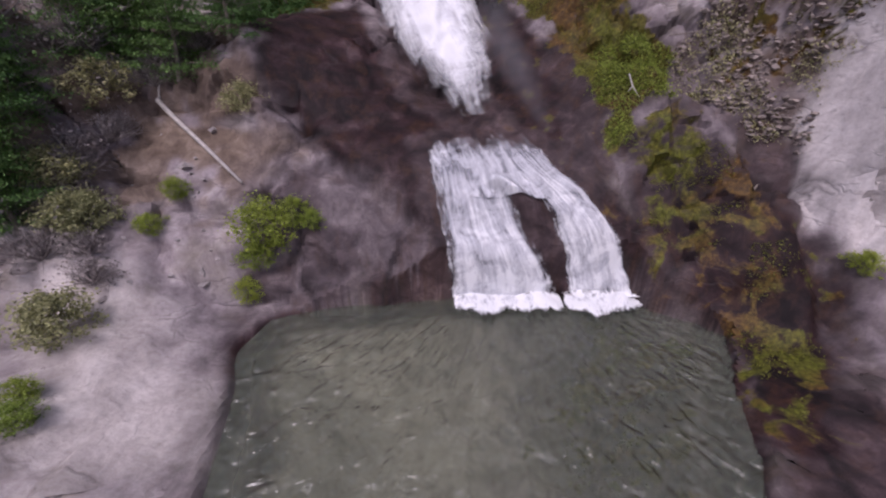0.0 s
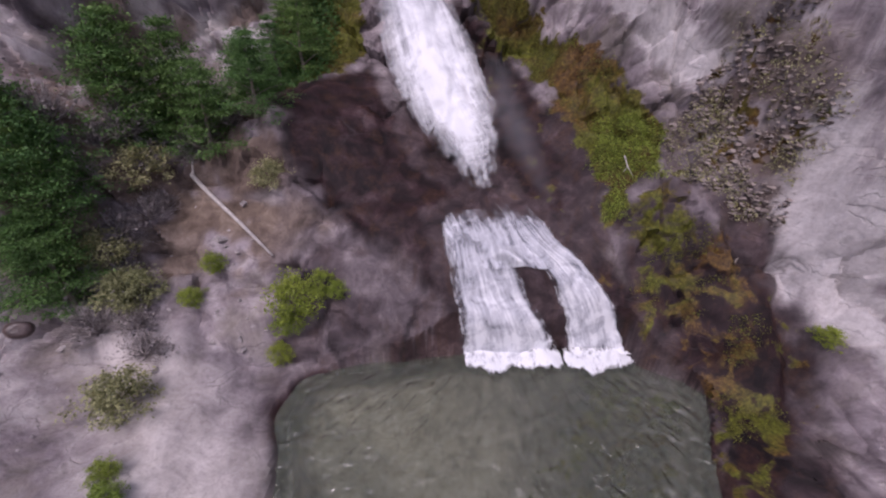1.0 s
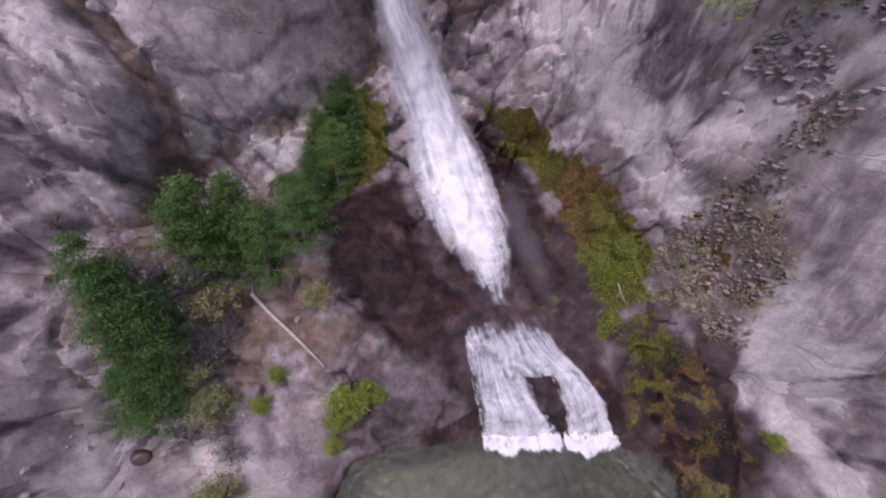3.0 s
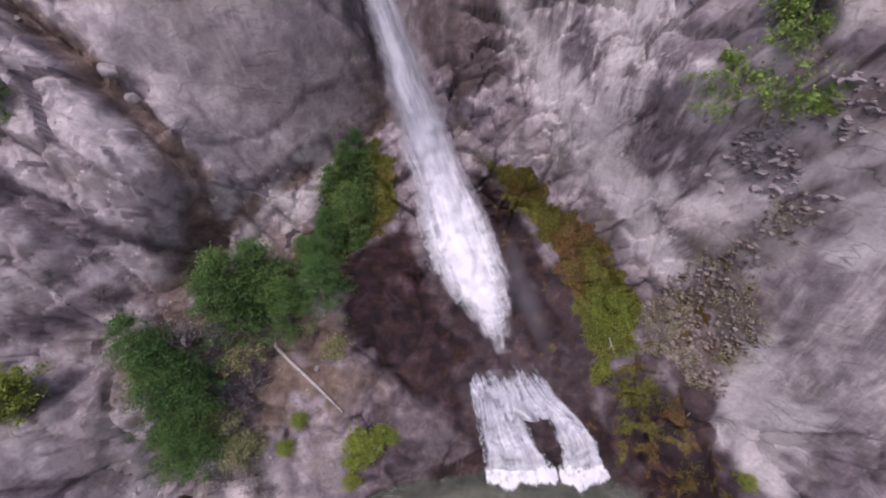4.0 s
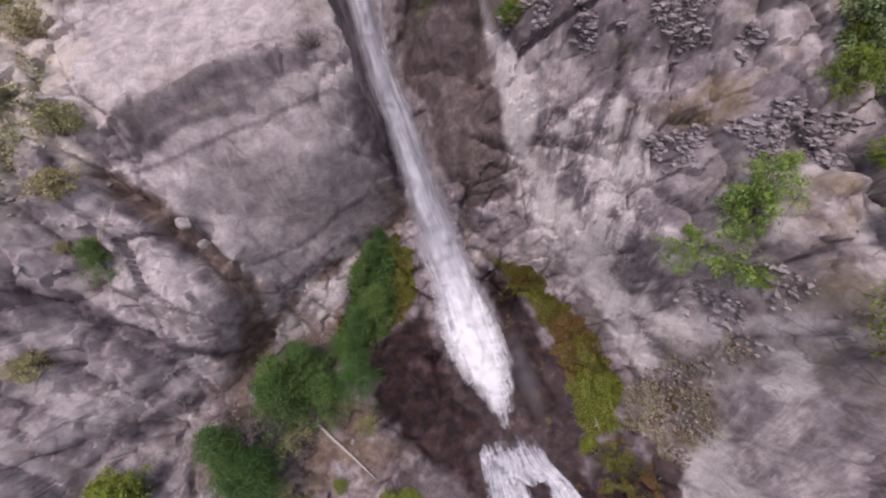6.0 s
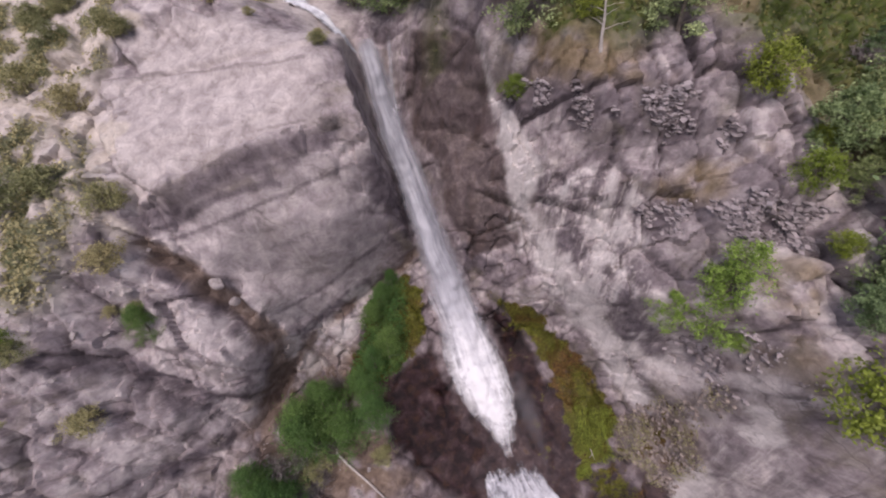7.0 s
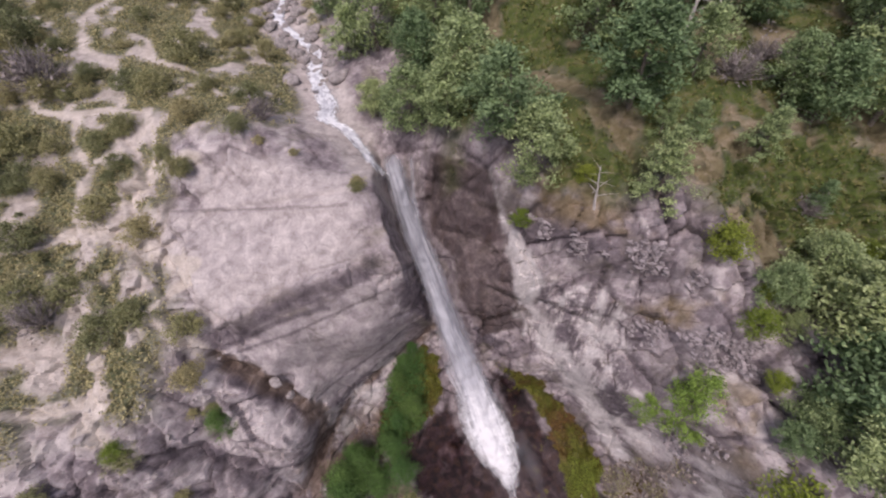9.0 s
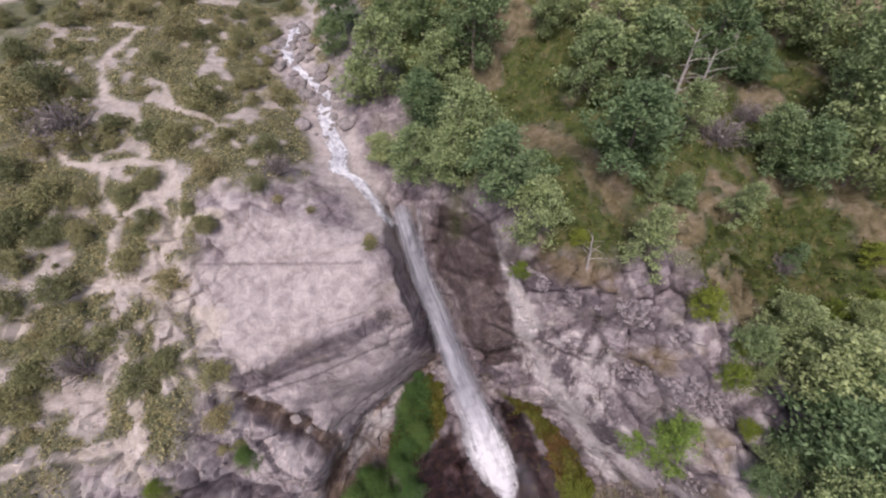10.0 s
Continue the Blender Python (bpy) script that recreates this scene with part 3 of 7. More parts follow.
section(-7.8, (-35.35, 1.40), (-18.59, 1.62), (-11.95, 1.34), (-8.83, 1.05), (-6.84, 0.76), (-5.03, 0.50), (-3.28, 0.31), (-1.88, 0.47), (-0.93, 1.07), (0.01, 1.69), (0.80, 2.45), (1.65, 3.16), (2.47, 3.89), (3.12, 4.80), (3.96, 5.52), (5.12, 5.91), (6.35, 6.24), (7.35, 6.79), (7.96, 7.74), (8.40, 8.85), (8.70, 10.11), (8.43, 11.94), (7.63, 14.29), (7.34, 16.14), (7.76, 17.27), (8.07, 18.52), (8.58, 19.57), (9.21, 20.48), (10.10, 21.15), (11.00, 21.81), (12.28, 22.08), (14.07, 21.85), (15.93, 21.55), (17.44, 21.60), (19.57, 22.15), (21.95, 23.30), (26.43, 24.48), (31.93, 26.05), (40.03, 27.86), (51.72, 30.30), (72.88, 37.43))
section(-6.8, (-34.89, 0.95), (-17.92, 0.95), (-11.29, 0.68), (-8.26, 0.48), (-6.42, 0.34), (-4.77, 0.25), (-3.14, 0.17), (-1.65, 0.24), (-0.73, 0.87), (0.04, 1.65), (0.83, 2.43), (1.67, 3.14), (2.38, 3.98), (2.85, 5.07), (3.63, 5.84), (4.87, 6.16), (6.15, 6.43), (7.33, 6.81), (8.19, 7.51), (8.73, 8.52), (9.35, 9.46), (9.13, 11.23), (8.32, 13.60), (7.71, 15.77), (7.93, 17.10), (8.24, 18.34), (8.78, 19.36), (9.30, 20.40), (10.10, 21.16), (11.08, 21.73), (12.47, 21.89), (14.34, 21.58), (16.21, 21.26), (17.64, 21.39), (19.55, 22.16), (21.87, 23.39), (26.01, 24.90), (31.46, 26.53), (39.60, 28.29), (51.34, 30.69), (72.72, 37.58))
section(-5.8, (-34.46, 0.51), (-17.32, 0.35), (-10.65, 0.05), (-7.67, -0.11), (-5.90, -0.18), (-4.30, -0.23), (-2.66, -0.31), (-1.21, -0.20), (-0.49, 0.63), (0.08, 1.62), (0.85, 2.40), (1.66, 3.15), (2.37, 3.99), (2.75, 5.17), (3.50, 5.98), (4.70, 6.33), (5.96, 6.62), (7.20, 6.94), (8.21, 7.49), (9.01, 8.24), (9.69, 9.12), (10.04, 10.33), (9.80, 12.12), (8.74, 14.74), (8.46, 16.58), (8.37, 18.21), (8.61, 19.53), (9.39, 20.31), (10.44, 20.81), (11.66, 21.15), (13.09, 21.27), (14.74, 21.18), (16.35, 21.13), (17.63, 21.40), (19.46, 22.26), (21.77, 23.49), (25.65, 25.26), (31.03, 26.95), (39.19, 28.69), (50.98, 31.05), (72.56, 37.75))
section(-4.8, (-34.06, 0.12), (-16.77, -0.20), (-10.07, -0.54), (-7.11, -0.67), (-5.39, -0.69), (-3.79, -0.74), (-2.00, -0.97), (-0.74, -0.67), (-0.27, 0.41), (0.17, 1.53), (0.83, 2.42), (1.60, 3.21), (2.37, 3.99), (3.00, 4.92), (3.76, 5.72), (4.76, 6.27), (5.92, 6.67), (7.14, 7.00), (8.21, 7.49), (9.11, 8.14), (9.86, 8.95), (10.40, 9.97), (10.55, 11.37), (9.78, 13.70), (9.42, 15.61), (9.02, 17.57), (8.97, 19.17), (9.84, 19.86), (11.00, 20.26), (12.31, 20.50), (13.66, 20.70), (14.98, 20.95), (16.24, 21.23), (17.40, 21.63), (19.28, 22.44), (21.63, 23.62), (25.34, 25.57), (30.63, 27.35), (38.79, 29.10), (50.62, 31.40), (72.38, 37.92))
section(-3.8, (-33.68, -0.26), (-16.26, -0.72), (-9.52, -1.09), (-6.56, -1.22), (-4.86, -1.22), (-3.33, -1.19), (-1.83, -1.14), (-0.78, -0.63), (-0.20, 0.35), (0.23, 1.47), (0.83, 2.42), (1.63, 3.18), (2.46, 3.90), (3.24, 4.67), (4.09, 5.39), (5.03, 6.00), (6.08, 6.50), (7.20, 6.94), (8.23, 7.47), (9.11, 8.14), (9.86, 8.95), (10.38, 9.98), (10.56, 11.36), (10.43, 13.05), (10.32, 14.72), (10.26, 16.33), (10.45, 17.69), (11.04, 18.66), (11.91, 19.35), (13.02, 19.78), (14.09, 20.28), (14.94, 20.98), (15.81, 21.67), (16.85, 22.18), (18.93, 22.79), (21.46, 23.80), (25.07, 25.85), (30.24, 27.75), (38.35, 29.53), (50.27, 31.76), (72.22, 38.09))
section(-2.8, (-33.39, -0.55), (-15.85, -1.13), (-9.08, -1.53), (-6.13, -1.64), (-4.48, -1.60), (-3.06, -1.47), (-1.75, -1.22), (-0.75, -0.66), (-0.15, 0.29), (0.33, 1.37), (0.84, 2.42), (1.63, 3.18), (2.58, 3.79), (3.44, 4.48), (4.35, 5.12), (5.29, 5.74), (6.27, 6.32), (7.28, 6.87), (8.22, 7.48), (9.04, 8.22), (9.71, 9.10), (10.18, 10.18), (10.42, 11.50), (10.59, 12.89), (10.82, 14.21), (11.17, 15.42), (11.62, 16.52), (12.04, 17.66), (12.56, 18.69), (13.40, 19.41), (14.14, 20.23), (14.62, 21.30), (15.22, 22.26), (16.22, 22.81), (18.58, 23.14), (21.32, 23.93), (24.85, 26.07), (29.89, 28.09), (37.95, 29.94), (49.92, 32.10), (72.05, 38.26))
section(-1.8, (-33.18, -0.76), (-15.58, -1.39), (-8.77, -1.84), (-5.86, -1.91), (-4.30, -1.78), (-2.98, -1.54), (-1.77, -1.19), (-0.78, -0.63), (-0.10, 0.24), (0.33, 1.37), (0.86, 2.40), (1.60, 3.21), (2.66, 3.70), (3.60, 4.32), (4.55, 4.92), (5.49, 5.54), (6.40, 6.18), (7.32, 6.82), (8.18, 7.52), (8.90, 8.35), (9.47, 9.34), (9.88, 10.48), (10.13, 11.79), (10.37, 13.11), (10.83, 14.20), (11.34, 15.25), (11.94, 16.20), (12.42, 17.28), (12.66, 18.60), (13.27, 19.54), (13.66, 20.70), (13.95, 21.97), (14.46, 23.02), (15.53, 23.50), (18.28, 23.44), (21.30, 23.96), (24.70, 26.21), (29.62, 28.36), (37.59, 30.29), (49.58, 32.45), (71.88, 38.43))
section(-0.8, (-33.08, -0.87), (-15.41, -1.56), (-8.59, -2.02), (-5.71, -2.07), (-4.20, -1.89), (-2.93, -1.59), (-1.78, -1.19), (-0.82, -0.59), (-0.14, 0.28), (0.26, 1.43), (0.85, 2.40), (1.64, 3.17), (2.69, 3.68), (3.71, 4.21), (4.70, 4.78), (5.64, 5.39), (6.52, 6.07), (7.36, 6.78), (8.14, 7.56), (8.78, 8.48), (9.27, 9.54), (9.62, 10.74), (9.84, 12.08), (10.07, 13.41), (10.62, 14.41), (11.09, 15.50), (11.60, 16.54), (12.46, 17.24), (12.69, 18.57), (12.78, 20.03), (12.97, 21.40), (13.25, 22.67), (13.84, 23.64), (15.03, 24.00), (18.06, 23.66), (21.27, 23.99), (24.57, 26.34), (29.38, 28.60), (37.26, 30.62), (49.27, 32.75), (71.72, 38.59))
section(0.2, (-33.07, -0.87), (-15.33, -1.64), (-8.53, -2.08), (-5.67, -2.11), (-4.14, -1.94), (-2.86, -1.66), (-1.73, -1.24), (-0.84, -0.58), (-0.22, 0.36), (0.30, 1.40), (0.87, 2.38), (1.69, 3.12), (2.78, 3.58), (3.84, 4.08), (4.85, 4.63), (5.79, 5.24), (6.65, 5.94), (7.45, 6.70), (8.14, 7.56), (8.71, 8.54), (9.16, 9.65), (9.43, 10.94), (9.65, 12.27), (9.83, 13.64), (10.30, 14.73), (10.70, 15.89), (11.09, 17.05), (11.88, 17.82), (12.14, 19.12), (11.78, 21.03), (11.90, 22.47), (12.51, 23.41), (13.48, 23.99), (14.86, 24.17), (17.99, 23.73), (21.22, 24.04), (24.47, 26.44), (29.14, 28.85), (36.96, 30.92), (49.04, 32.98), (71.59, 38.72))
section(1.2, (-33.16, -0.78), (-15.35, -1.62), (-8.56, -2.04), (-5.70, -2.08), (-4.14, -1.94), (-2.84, -1.68), (-1.72, -1.25), (-0.84, -0.58), (-0.22, 0.36), (0.34, 1.35), (0.92, 2.34), (1.72, 3.08), (2.82, 3.54), (3.87, 4.05), (4.88, 4.60), (5.81, 5.22), (6.68, 5.91), (7.47, 6.67), (8.09, 7.61), (8.48, 8.77), (8.76, 10.05), (9.06, 11.30), (9.41, 12.51), (9.79, 13.69), (9.89, 15.14), (9.86, 16.73), (10.17, 17.97), (10.72, 18.98), (10.98, 20.27), (10.76, 22.05), (11.05, 23.32), (12.02, 23.90), (13.30, 24.18), (14.79, 24.24), (17.89, 23.83), (21.07, 24.18), (24.34, 26.58), (28.94, 29.05), (36.72, 31.17), (48.82, 33.21), (71.46, 38.85))
section(2.2, (-33.33, -0.61), (-15.45, -1.52), (-8.66, -1.94), (-5.78, -2.00), (-4.18, -1.90), (-2.85, -1.68), (-1.72, -1.25), (-0.84, -0.58), (-0.17, 0.32), (0.41, 1.28), (0.98, 2.27), (1.74, 3.07), (2.75, 3.61), (3.76, 4.16), (4.74, 4.74), (5.67, 5.37), (6.58, 6.01), (7.48, 6.66), (8.10, 7.60), (8.20, 9.05), (7.98, 10.82), (8.53, 11.83), (9.14, 12.78), (9.31, 14.17), (9.16, 15.87), (9.14, 17.45), (9.66, 18.49), (9.87, 19.83), (10.18, 21.07), (10.34, 22.47), (10.91, 23.45), (12.01, 23.91), (13.33, 24.15), (14.78, 24.25), (17.70, 24.02), (20.78, 24.48), (24.16, 26.75), (28.79, 29.19), (36.54, 31.34), (48.57, 33.46), (71.30, 39.01))
section(3.2, (-33.58, -0.36), (-15.66, -1.31), (-8.88, -1.73), (-5.98, -1.80), (-4.36, -1.72), (-3.00, -1.53), (-1.82, -1.15), (-0.89, -0.53), (-0.18, 0.32), (0.42, 1.27), (0.99, 2.26), (1.69, 3.11), (2.58, 3.78), (3.53, 4.39), (4.51, 4.97), (5.41, 5.62), (6.27, 6.32), (7.19, 6.95), (7.86, 7.84), (7.91, 9.35), (7.71, 11.10), (7.85, 12.51), (8.17, 13.75), (8.44, 15.03), (8.48, 16.55), (9.13, 17.45), (9.25, 18.89), (9.15, 20.54), (9.61, 21.65), (10.14, 22.67), (10.93, 23.44), (12.06, 23.86), (13.34, 24.14), (14.73, 24.30), (17.46, 24.26), (20.44, 24.81), (23.97, 26.95), (28.67, 29.31), (36.40, 31.49), (48.34, 33.69), (71.14, 39.16))
section(4.2, (-33.94, -0.00), (-16.02, -0.95), (-9.25, -1.36), (-6.35, -1.42), (-4.75, -1.33), (-3.39, -1.13), (-2.11, -0.86), (-1.03, -0.38), (-0.27, 0.41), (0.36, 1.34), (0.92, 2.33), (1.55, 3.26), (2.24, 4.13), (3.13, 4.78), (4.21, 5.27), (5.13, 5.90), (5.76, 6.83), (6.47, 7.68), (7.18, 8.52), (7.09, 10.17), (6.80, 12.01), (6.98, 13.38), (7.57, 14.35), (7.85, 15.62), (7.85, 17.18), (8.63, 17.95), (8.42, 19.73), (8.64, 21.06), (9.32, 21.94), (10.07, 22.74), (10.95, 23.41), (12.04, 23.88), (13.26, 24.22), (14.59, 24.45), (17.17, 24.54), (20.10, 25.16), (23.77, 27.14), (28.56, 29.42), (36.27, 31.61), (48.14, 33.89), (71.01, 39.29))
section(5.2, (-34.35, 0.41), (-16.45, -0.53), (-9.67, -0.93), (-6.75, -1.03), (-5.13, -0.95), (-3.74, -0.79), (-2.36, -0.61), (-1.17, -0.25), (-0.43, 0.57), (0.22, 1.48), (0.83, 2.43), (1.43, 3.38), (1.98, 4.38), (2.81, 5.11), (3.94, 5.53), (4.87, 6.16), (5.44, 7.15), (5.81, 8.33), (6.32, 9.37), (5.84, 11.41), (5.30, 13.51), (6.37, 14.00), (6.92, 15.00), (7.41, 16.07), (7.31, 17.72), (8.09, 18.50), (7.85, 20.29), (8.31, 21.39), (9.08, 22.18), (9.95, 22.86), (10.93, 23.44), (12.00, 23.92), (13.16, 24.32), (14.43, 24.60), (16.90, 24.82), (19.77, 25.48), (23.59, 27.32), (28.47, 29.52), (36.17, 31.71), (47.96, 34.07), (70.89, 39.42))
section(6.2, (-34.78, 0.84), (-16.91, -0.07), (-10.12, -0.49), (-7.13, -0.65), (-5.41, -0.67), (-3.90, -0.62), (-2.43, -0.54), (-1.21, -0.21), (-0.54, 0.68), (0.16, 1.54), (0.78, 2.47), (1.25, 3.56), (2.04, 4.32), (2.83, 5.09), (3.74, 5.74), (4.53, 6.50), (4.99, 7.60), (4.95, 9.19), (4.77, 10.93), (4.22, 13.03), (4.13, 14.68), (5.32, 15.05), (6.13, 15.79), (6.65, 16.82), (7.03, 18.00), (7.53, 19.06), (7.56, 20.58), (8.06, 21.64), (8.86, 22.39), (9.74, 23.07), (10.78, 23.59), (11.88, 24.04), (13.06, 24.42), (14.31, 24.72), (16.66, 25.06), (19.49, 25.76), (23.46, 27.45), (28.40, 29.58), (36.09, 31.79), (47.80, 34.22), (70.76, 39.55))
section(7.2, (-35.25, 1.31), (-17.42, 0.45), (-10.60, -0.00), (-7.54, -0.24), (-5.71, -0.37), (-4.06, -0.46), (-2.54, -0.43), (-1.37, -0.05), (-0.91, 1.05), (-0.24, 1.94), (0.68, 2.57), (1.20, 3.61), (1.91, 4.45), (2.58, 5.34), (3.35, 6.13), (4.06, 6.97), (3.98, 8.61), (4.31, 9.84), (4.04, 11.65), (3.43, 13.82), (3.52, 15.29), (4.37, 16.00), (5.25, 16.67), (5.95, 17.53), (6.47, 18.56), (6.82, 19.77), (7.18, 20.96), (7.85, 21.84), (8.68, 22.58), (9.62, 23.19), (10.67, 23.69), (11.79, 24.13), (12.96, 24.52), (14.20, 24.83), (16.46, 25.26), (19.25, 26.00), (23.36, 27.55), (28.37, 29.62), (36.04, 31.84), (47.67, 34.36), (70.64, 39.67))
section(8.2, (-35.77, 1.83), (-17.99, 1.02), (-11.13, 0.52), (-7.98, 0.21), (-6.04, -0.04), (-4.32, -0.21), (-2.78, -0.19), (-1.80, 0.39), (-1.18, 1.32), (-0.40, 2.10), (0.40, 2.85), (1.04, 3.77), (1.42, 4.95), (1.90, 6.02), (2.04, 7.44), (2.47, 8.56), (2.46, 10.12), (3.13, 11.02), (3.10, 12.60), (2.36, 14.89), (2.83, 15.98), (3.83, 16.54), (4.62, 17.30), (5.15, 18.33), (5.87, 19.16), (6.39, 20.19), (6.98, 21.16), (7.76, 21.94), (8.66, 22.60), (9.65, 23.16), (10.69, 23.68), (11.75, 24.17), (12.87, 24.61), (14.07, 24.96), (16.27, 25.45), (19.06, 26.20), (23.28, 27.64), (28.35, 29.63), (36.01, 31.87), (47.56, 34.46), (70.51, 39.80))
section(9.2, (-36.30, 2.36), (-18.61, 1.64), (-11.72, 1.11), (-8.56, 0.79), (-6.62, 0.54), (-4.90, 0.37), (-3.34, 0.37), (-2.12, 0.70), (-1.14, 1.28), (-0.46, 2.16), (0.04, 3.21), (0.39, 4.42), (0.49, 5.87), (0.17, 7.75), (0.38, 9.10), (0.71, 10.32), (0.42, 12.17), (0.44, 13.70), (0.83, 14.87), (0.99, 16.27), (1.87, 16.93), (3.09, 17.27), (4.55, 17.37), (4.71, 18.77), (5.42, 19.61), (6.16, 20.42), (6.94, 21.20), (7.83, 21.87), (8.77, 22.49), (9.74, 23.07), (10.74, 23.63), (11.75, 24.17), (12.82, 24.66), (13.98, 25.05), (16.14, 25.57), (18.93, 26.32), (23.22, 27.69), (28.35, 29.63), (36.00, 31.88), (47.46, 34.56), (70.40, 39.91))
section(10.2, (-36.83, 2.88), (-19.29, 2.32), (-12.36, 1.76), (-9.28, 1.50), (-7.47, 1.39), (-5.86, 1.34), (-4.32, 1.35), (-2.90, 1.49), (-1.64, 1.78), (-1.01, 2.71), (-1.22, 4.47), (-1.19, 6.00), (-0.70, 7.07), (-0.71, 8.63), (-0.64, 10.12), (-0.58, 11.61), (-0.53, 13.12), (-0.58, 14.73), (-0.25, 15.95), (0.39, 16.86), (1.42, 17.39), (2.81, 17.55), (4.23, 17.69), (4.82, 18.66), (5.46, 19.57), (6.25, 20.34), (7.11, 21.03), (8.03, 21.67), (8.95, 22.30), (9.85, 22.96), (10.79, 23.57), (11.76, 24.16), (12.79, 24.68), (13.94, 25.10), (16.08, 25.64), (18.87, 26.38), (23.19, 27.72), (28.38, 29.60), (36.00, 31.88), (47.36, 34.67), (70.30, 40.01))
section(11.2, (-37.35, 3.40), (-20.00, 3.02), (-13.04, 2.43), (-10.04, 2.27), (-8.41, 2.33), (-6.97, 2.44), (-5.60, 2.63), (-4.32, 2.90), (-3.10, 3.24), (-2.42, 4.12), (-2.28, 5.53), (-2.13, 6.94), (-1.80, 8.17), (-1.67, 9.59), (-1.70, 11.17), (-1.70, 12.73), (-1.50, 14.09), (-1.25, 15.40), (-0.78, 16.48), (0.00, 17.25), (1.06, 17.75), (2.34, 18.02), (3.64, 18.28), (4.70, 18.78), (5.55, 19.48), (6.42, 20.16), (7.34, 20.81), (8.26, 21.43), (9.16, 22.09), (9.98, 22.83), (10.85, 23.51), (11.79, 24.13), (12.79, 24.68), (13.92, 25.11), (16.05, 25.67), (18.84, 26.41), (23.18, 27.73), (28.41, 29.57), (36.00, 31.88), (47.25, 34.78), (70.20, 40.11))
section(12.2, (-37.84, 3.90), (-20.67, 3.70), (-13.75, 3.15), (-10.83, 3.06), (-9.32, 3.24), (-8.01, 3.48), (-6.79, 3.82), (-5.71, 4.29), (-4.63, 4.77), (-3.84, 5.53), (-3.30, 6.55), (-2.94, 7.75), (-2.64, 9.01), (-2.49, 10.41), (-2.49, 11.96), (-2.42, 13.45), (-2.12, 14.70), (-1.68, 15.82), (-1.07, 16.76), (-0.24, 17.49), (0.79, 18.02), (1.96, 18.40), (3.23, 18.69), (4.45, 19.03), (5.49, 19.54), (6.48, 20.11), (7.45, 20.69), (8.41, 21.28), (9.32, 21.94), (10.10, 22.71), (10.94, 23.43), (11.86, 24.06), (12.85, 24.63), (13.96, 25.07), (16.07, 25.65), (18.84, 26.42), (23.17, 27.74), (28.43, 29.55), (35.99, 31.90), (47.15, 34.87), (70.10, 40.21))
section(13.8, (-38.64, 4.70), (-21.72, 4.75), (-15.00, 4.40), (-12.20, 4.43), (-10.80, 4.72), (-9.62, 5.10), (-8.53, 5.56), (-7.57, 6.15), (-6.59, 6.73), (-5.71, 7.41), (-4.90, 8.15), (-4.27, 9.08), (-3.81, 10.17), (-3.49, 11.41), (-3.27, 12.75), (-2.99, 14.02), (-2.54, 15.13), (-1.98, 16.12), (-1.28, 16.97), (-0.44, 17.69), (0.52, 18.29), (1.60, 18.76), (2.80, 19.12), (4.03, 19.45), (5.20, 19.83), (6.34, 20.24), (7.46, 20.69), (8.53, 21.17), (9.52, 21.73), (10.35, 22.46), (11.20, 23.17), (12.11, 23.81), (13.08, 24.39), (14.17, 24.87), (16.20, 25.52), (18.91, 26.35), (23.21, 27.70), (28.47, 29.52), (35.97, 31.92), (47.02, 35.00), (69.92, 40.39))
section(15.4, (-39.4, 5.4), (-22.7, 5.7), (-16.2, 5.6), (-13.5, 5.8), (-12.2, 6.1), (-11.1, 6.6), (-10.0, 7.0), (-9.0, 7.6), (-8.1, 8.2), (-7.2, 8.9), (-6.3, 9.6), (-5.5, 10.3), (-4.9, 11.2), (-4.3, 12.2), (-3.8, 13.3), (-3.3, 14.3), (-2.7, 15.3), (-2.1, 16.3), (-1.4, 17.1), (-0.5, 17.8), (0.4, 18.4), (1.4, 19.0), (2.5, 19.4), (3.7, 19.8), (4.9, 20.1), (6.1, 20.5), (7.3, 20.8), (8.5, 21.2), (9.6, 21.6), (10.5, 22.3), (11.4, 23.0), (12.3, 23.6), (13.3, 24.2), (14.4, 24.7), (16.3, 25.4), (19.0, 26.3), (23.2, 27.7), (28.5, 29.5), (35.9, 32.0), (46.9, 35.1), (69.7, 40.6))
section(18, (-40.3, 6.4), (-24.0, 7.1), (-17.8, 7.2), (-15.2, 7.5), (-13.9, 7.9), (-12.8, 8.3), (-11.7, 8.8), (-10.7, 9.3), (-9.7, 9.9), (-8.8, 10.5), (-7.8, 11.1), (-6.9, 11.7), (-6.1, 12.4), (-5.3, 13.2), (-4.6, 14.0), (-3.8, 14.9), (-3.1, 15.7), (-2.3, 16.5), (-1.5, 17.2), (-0.6, 17.9), (0.3, 18.5), (1.3, 19.1), (2.3, 19.6), (3.4, 20.1), (4.5, 20.5), (5.7, 20.9), (6.9, 21.2), (8.1, 21.6), (9.3, 22.0), (10.3, 22.5), (11.3, 23.1), (12.3, 23.6), (13.4, 24.1), (14.4, 24.6), (16.4, 25.4), (18.9, 26.3), (23.1, 27.8), (28.3, 29.7), (35.8, 32.1), (46.7, 35.3), (69.5, 40.8))
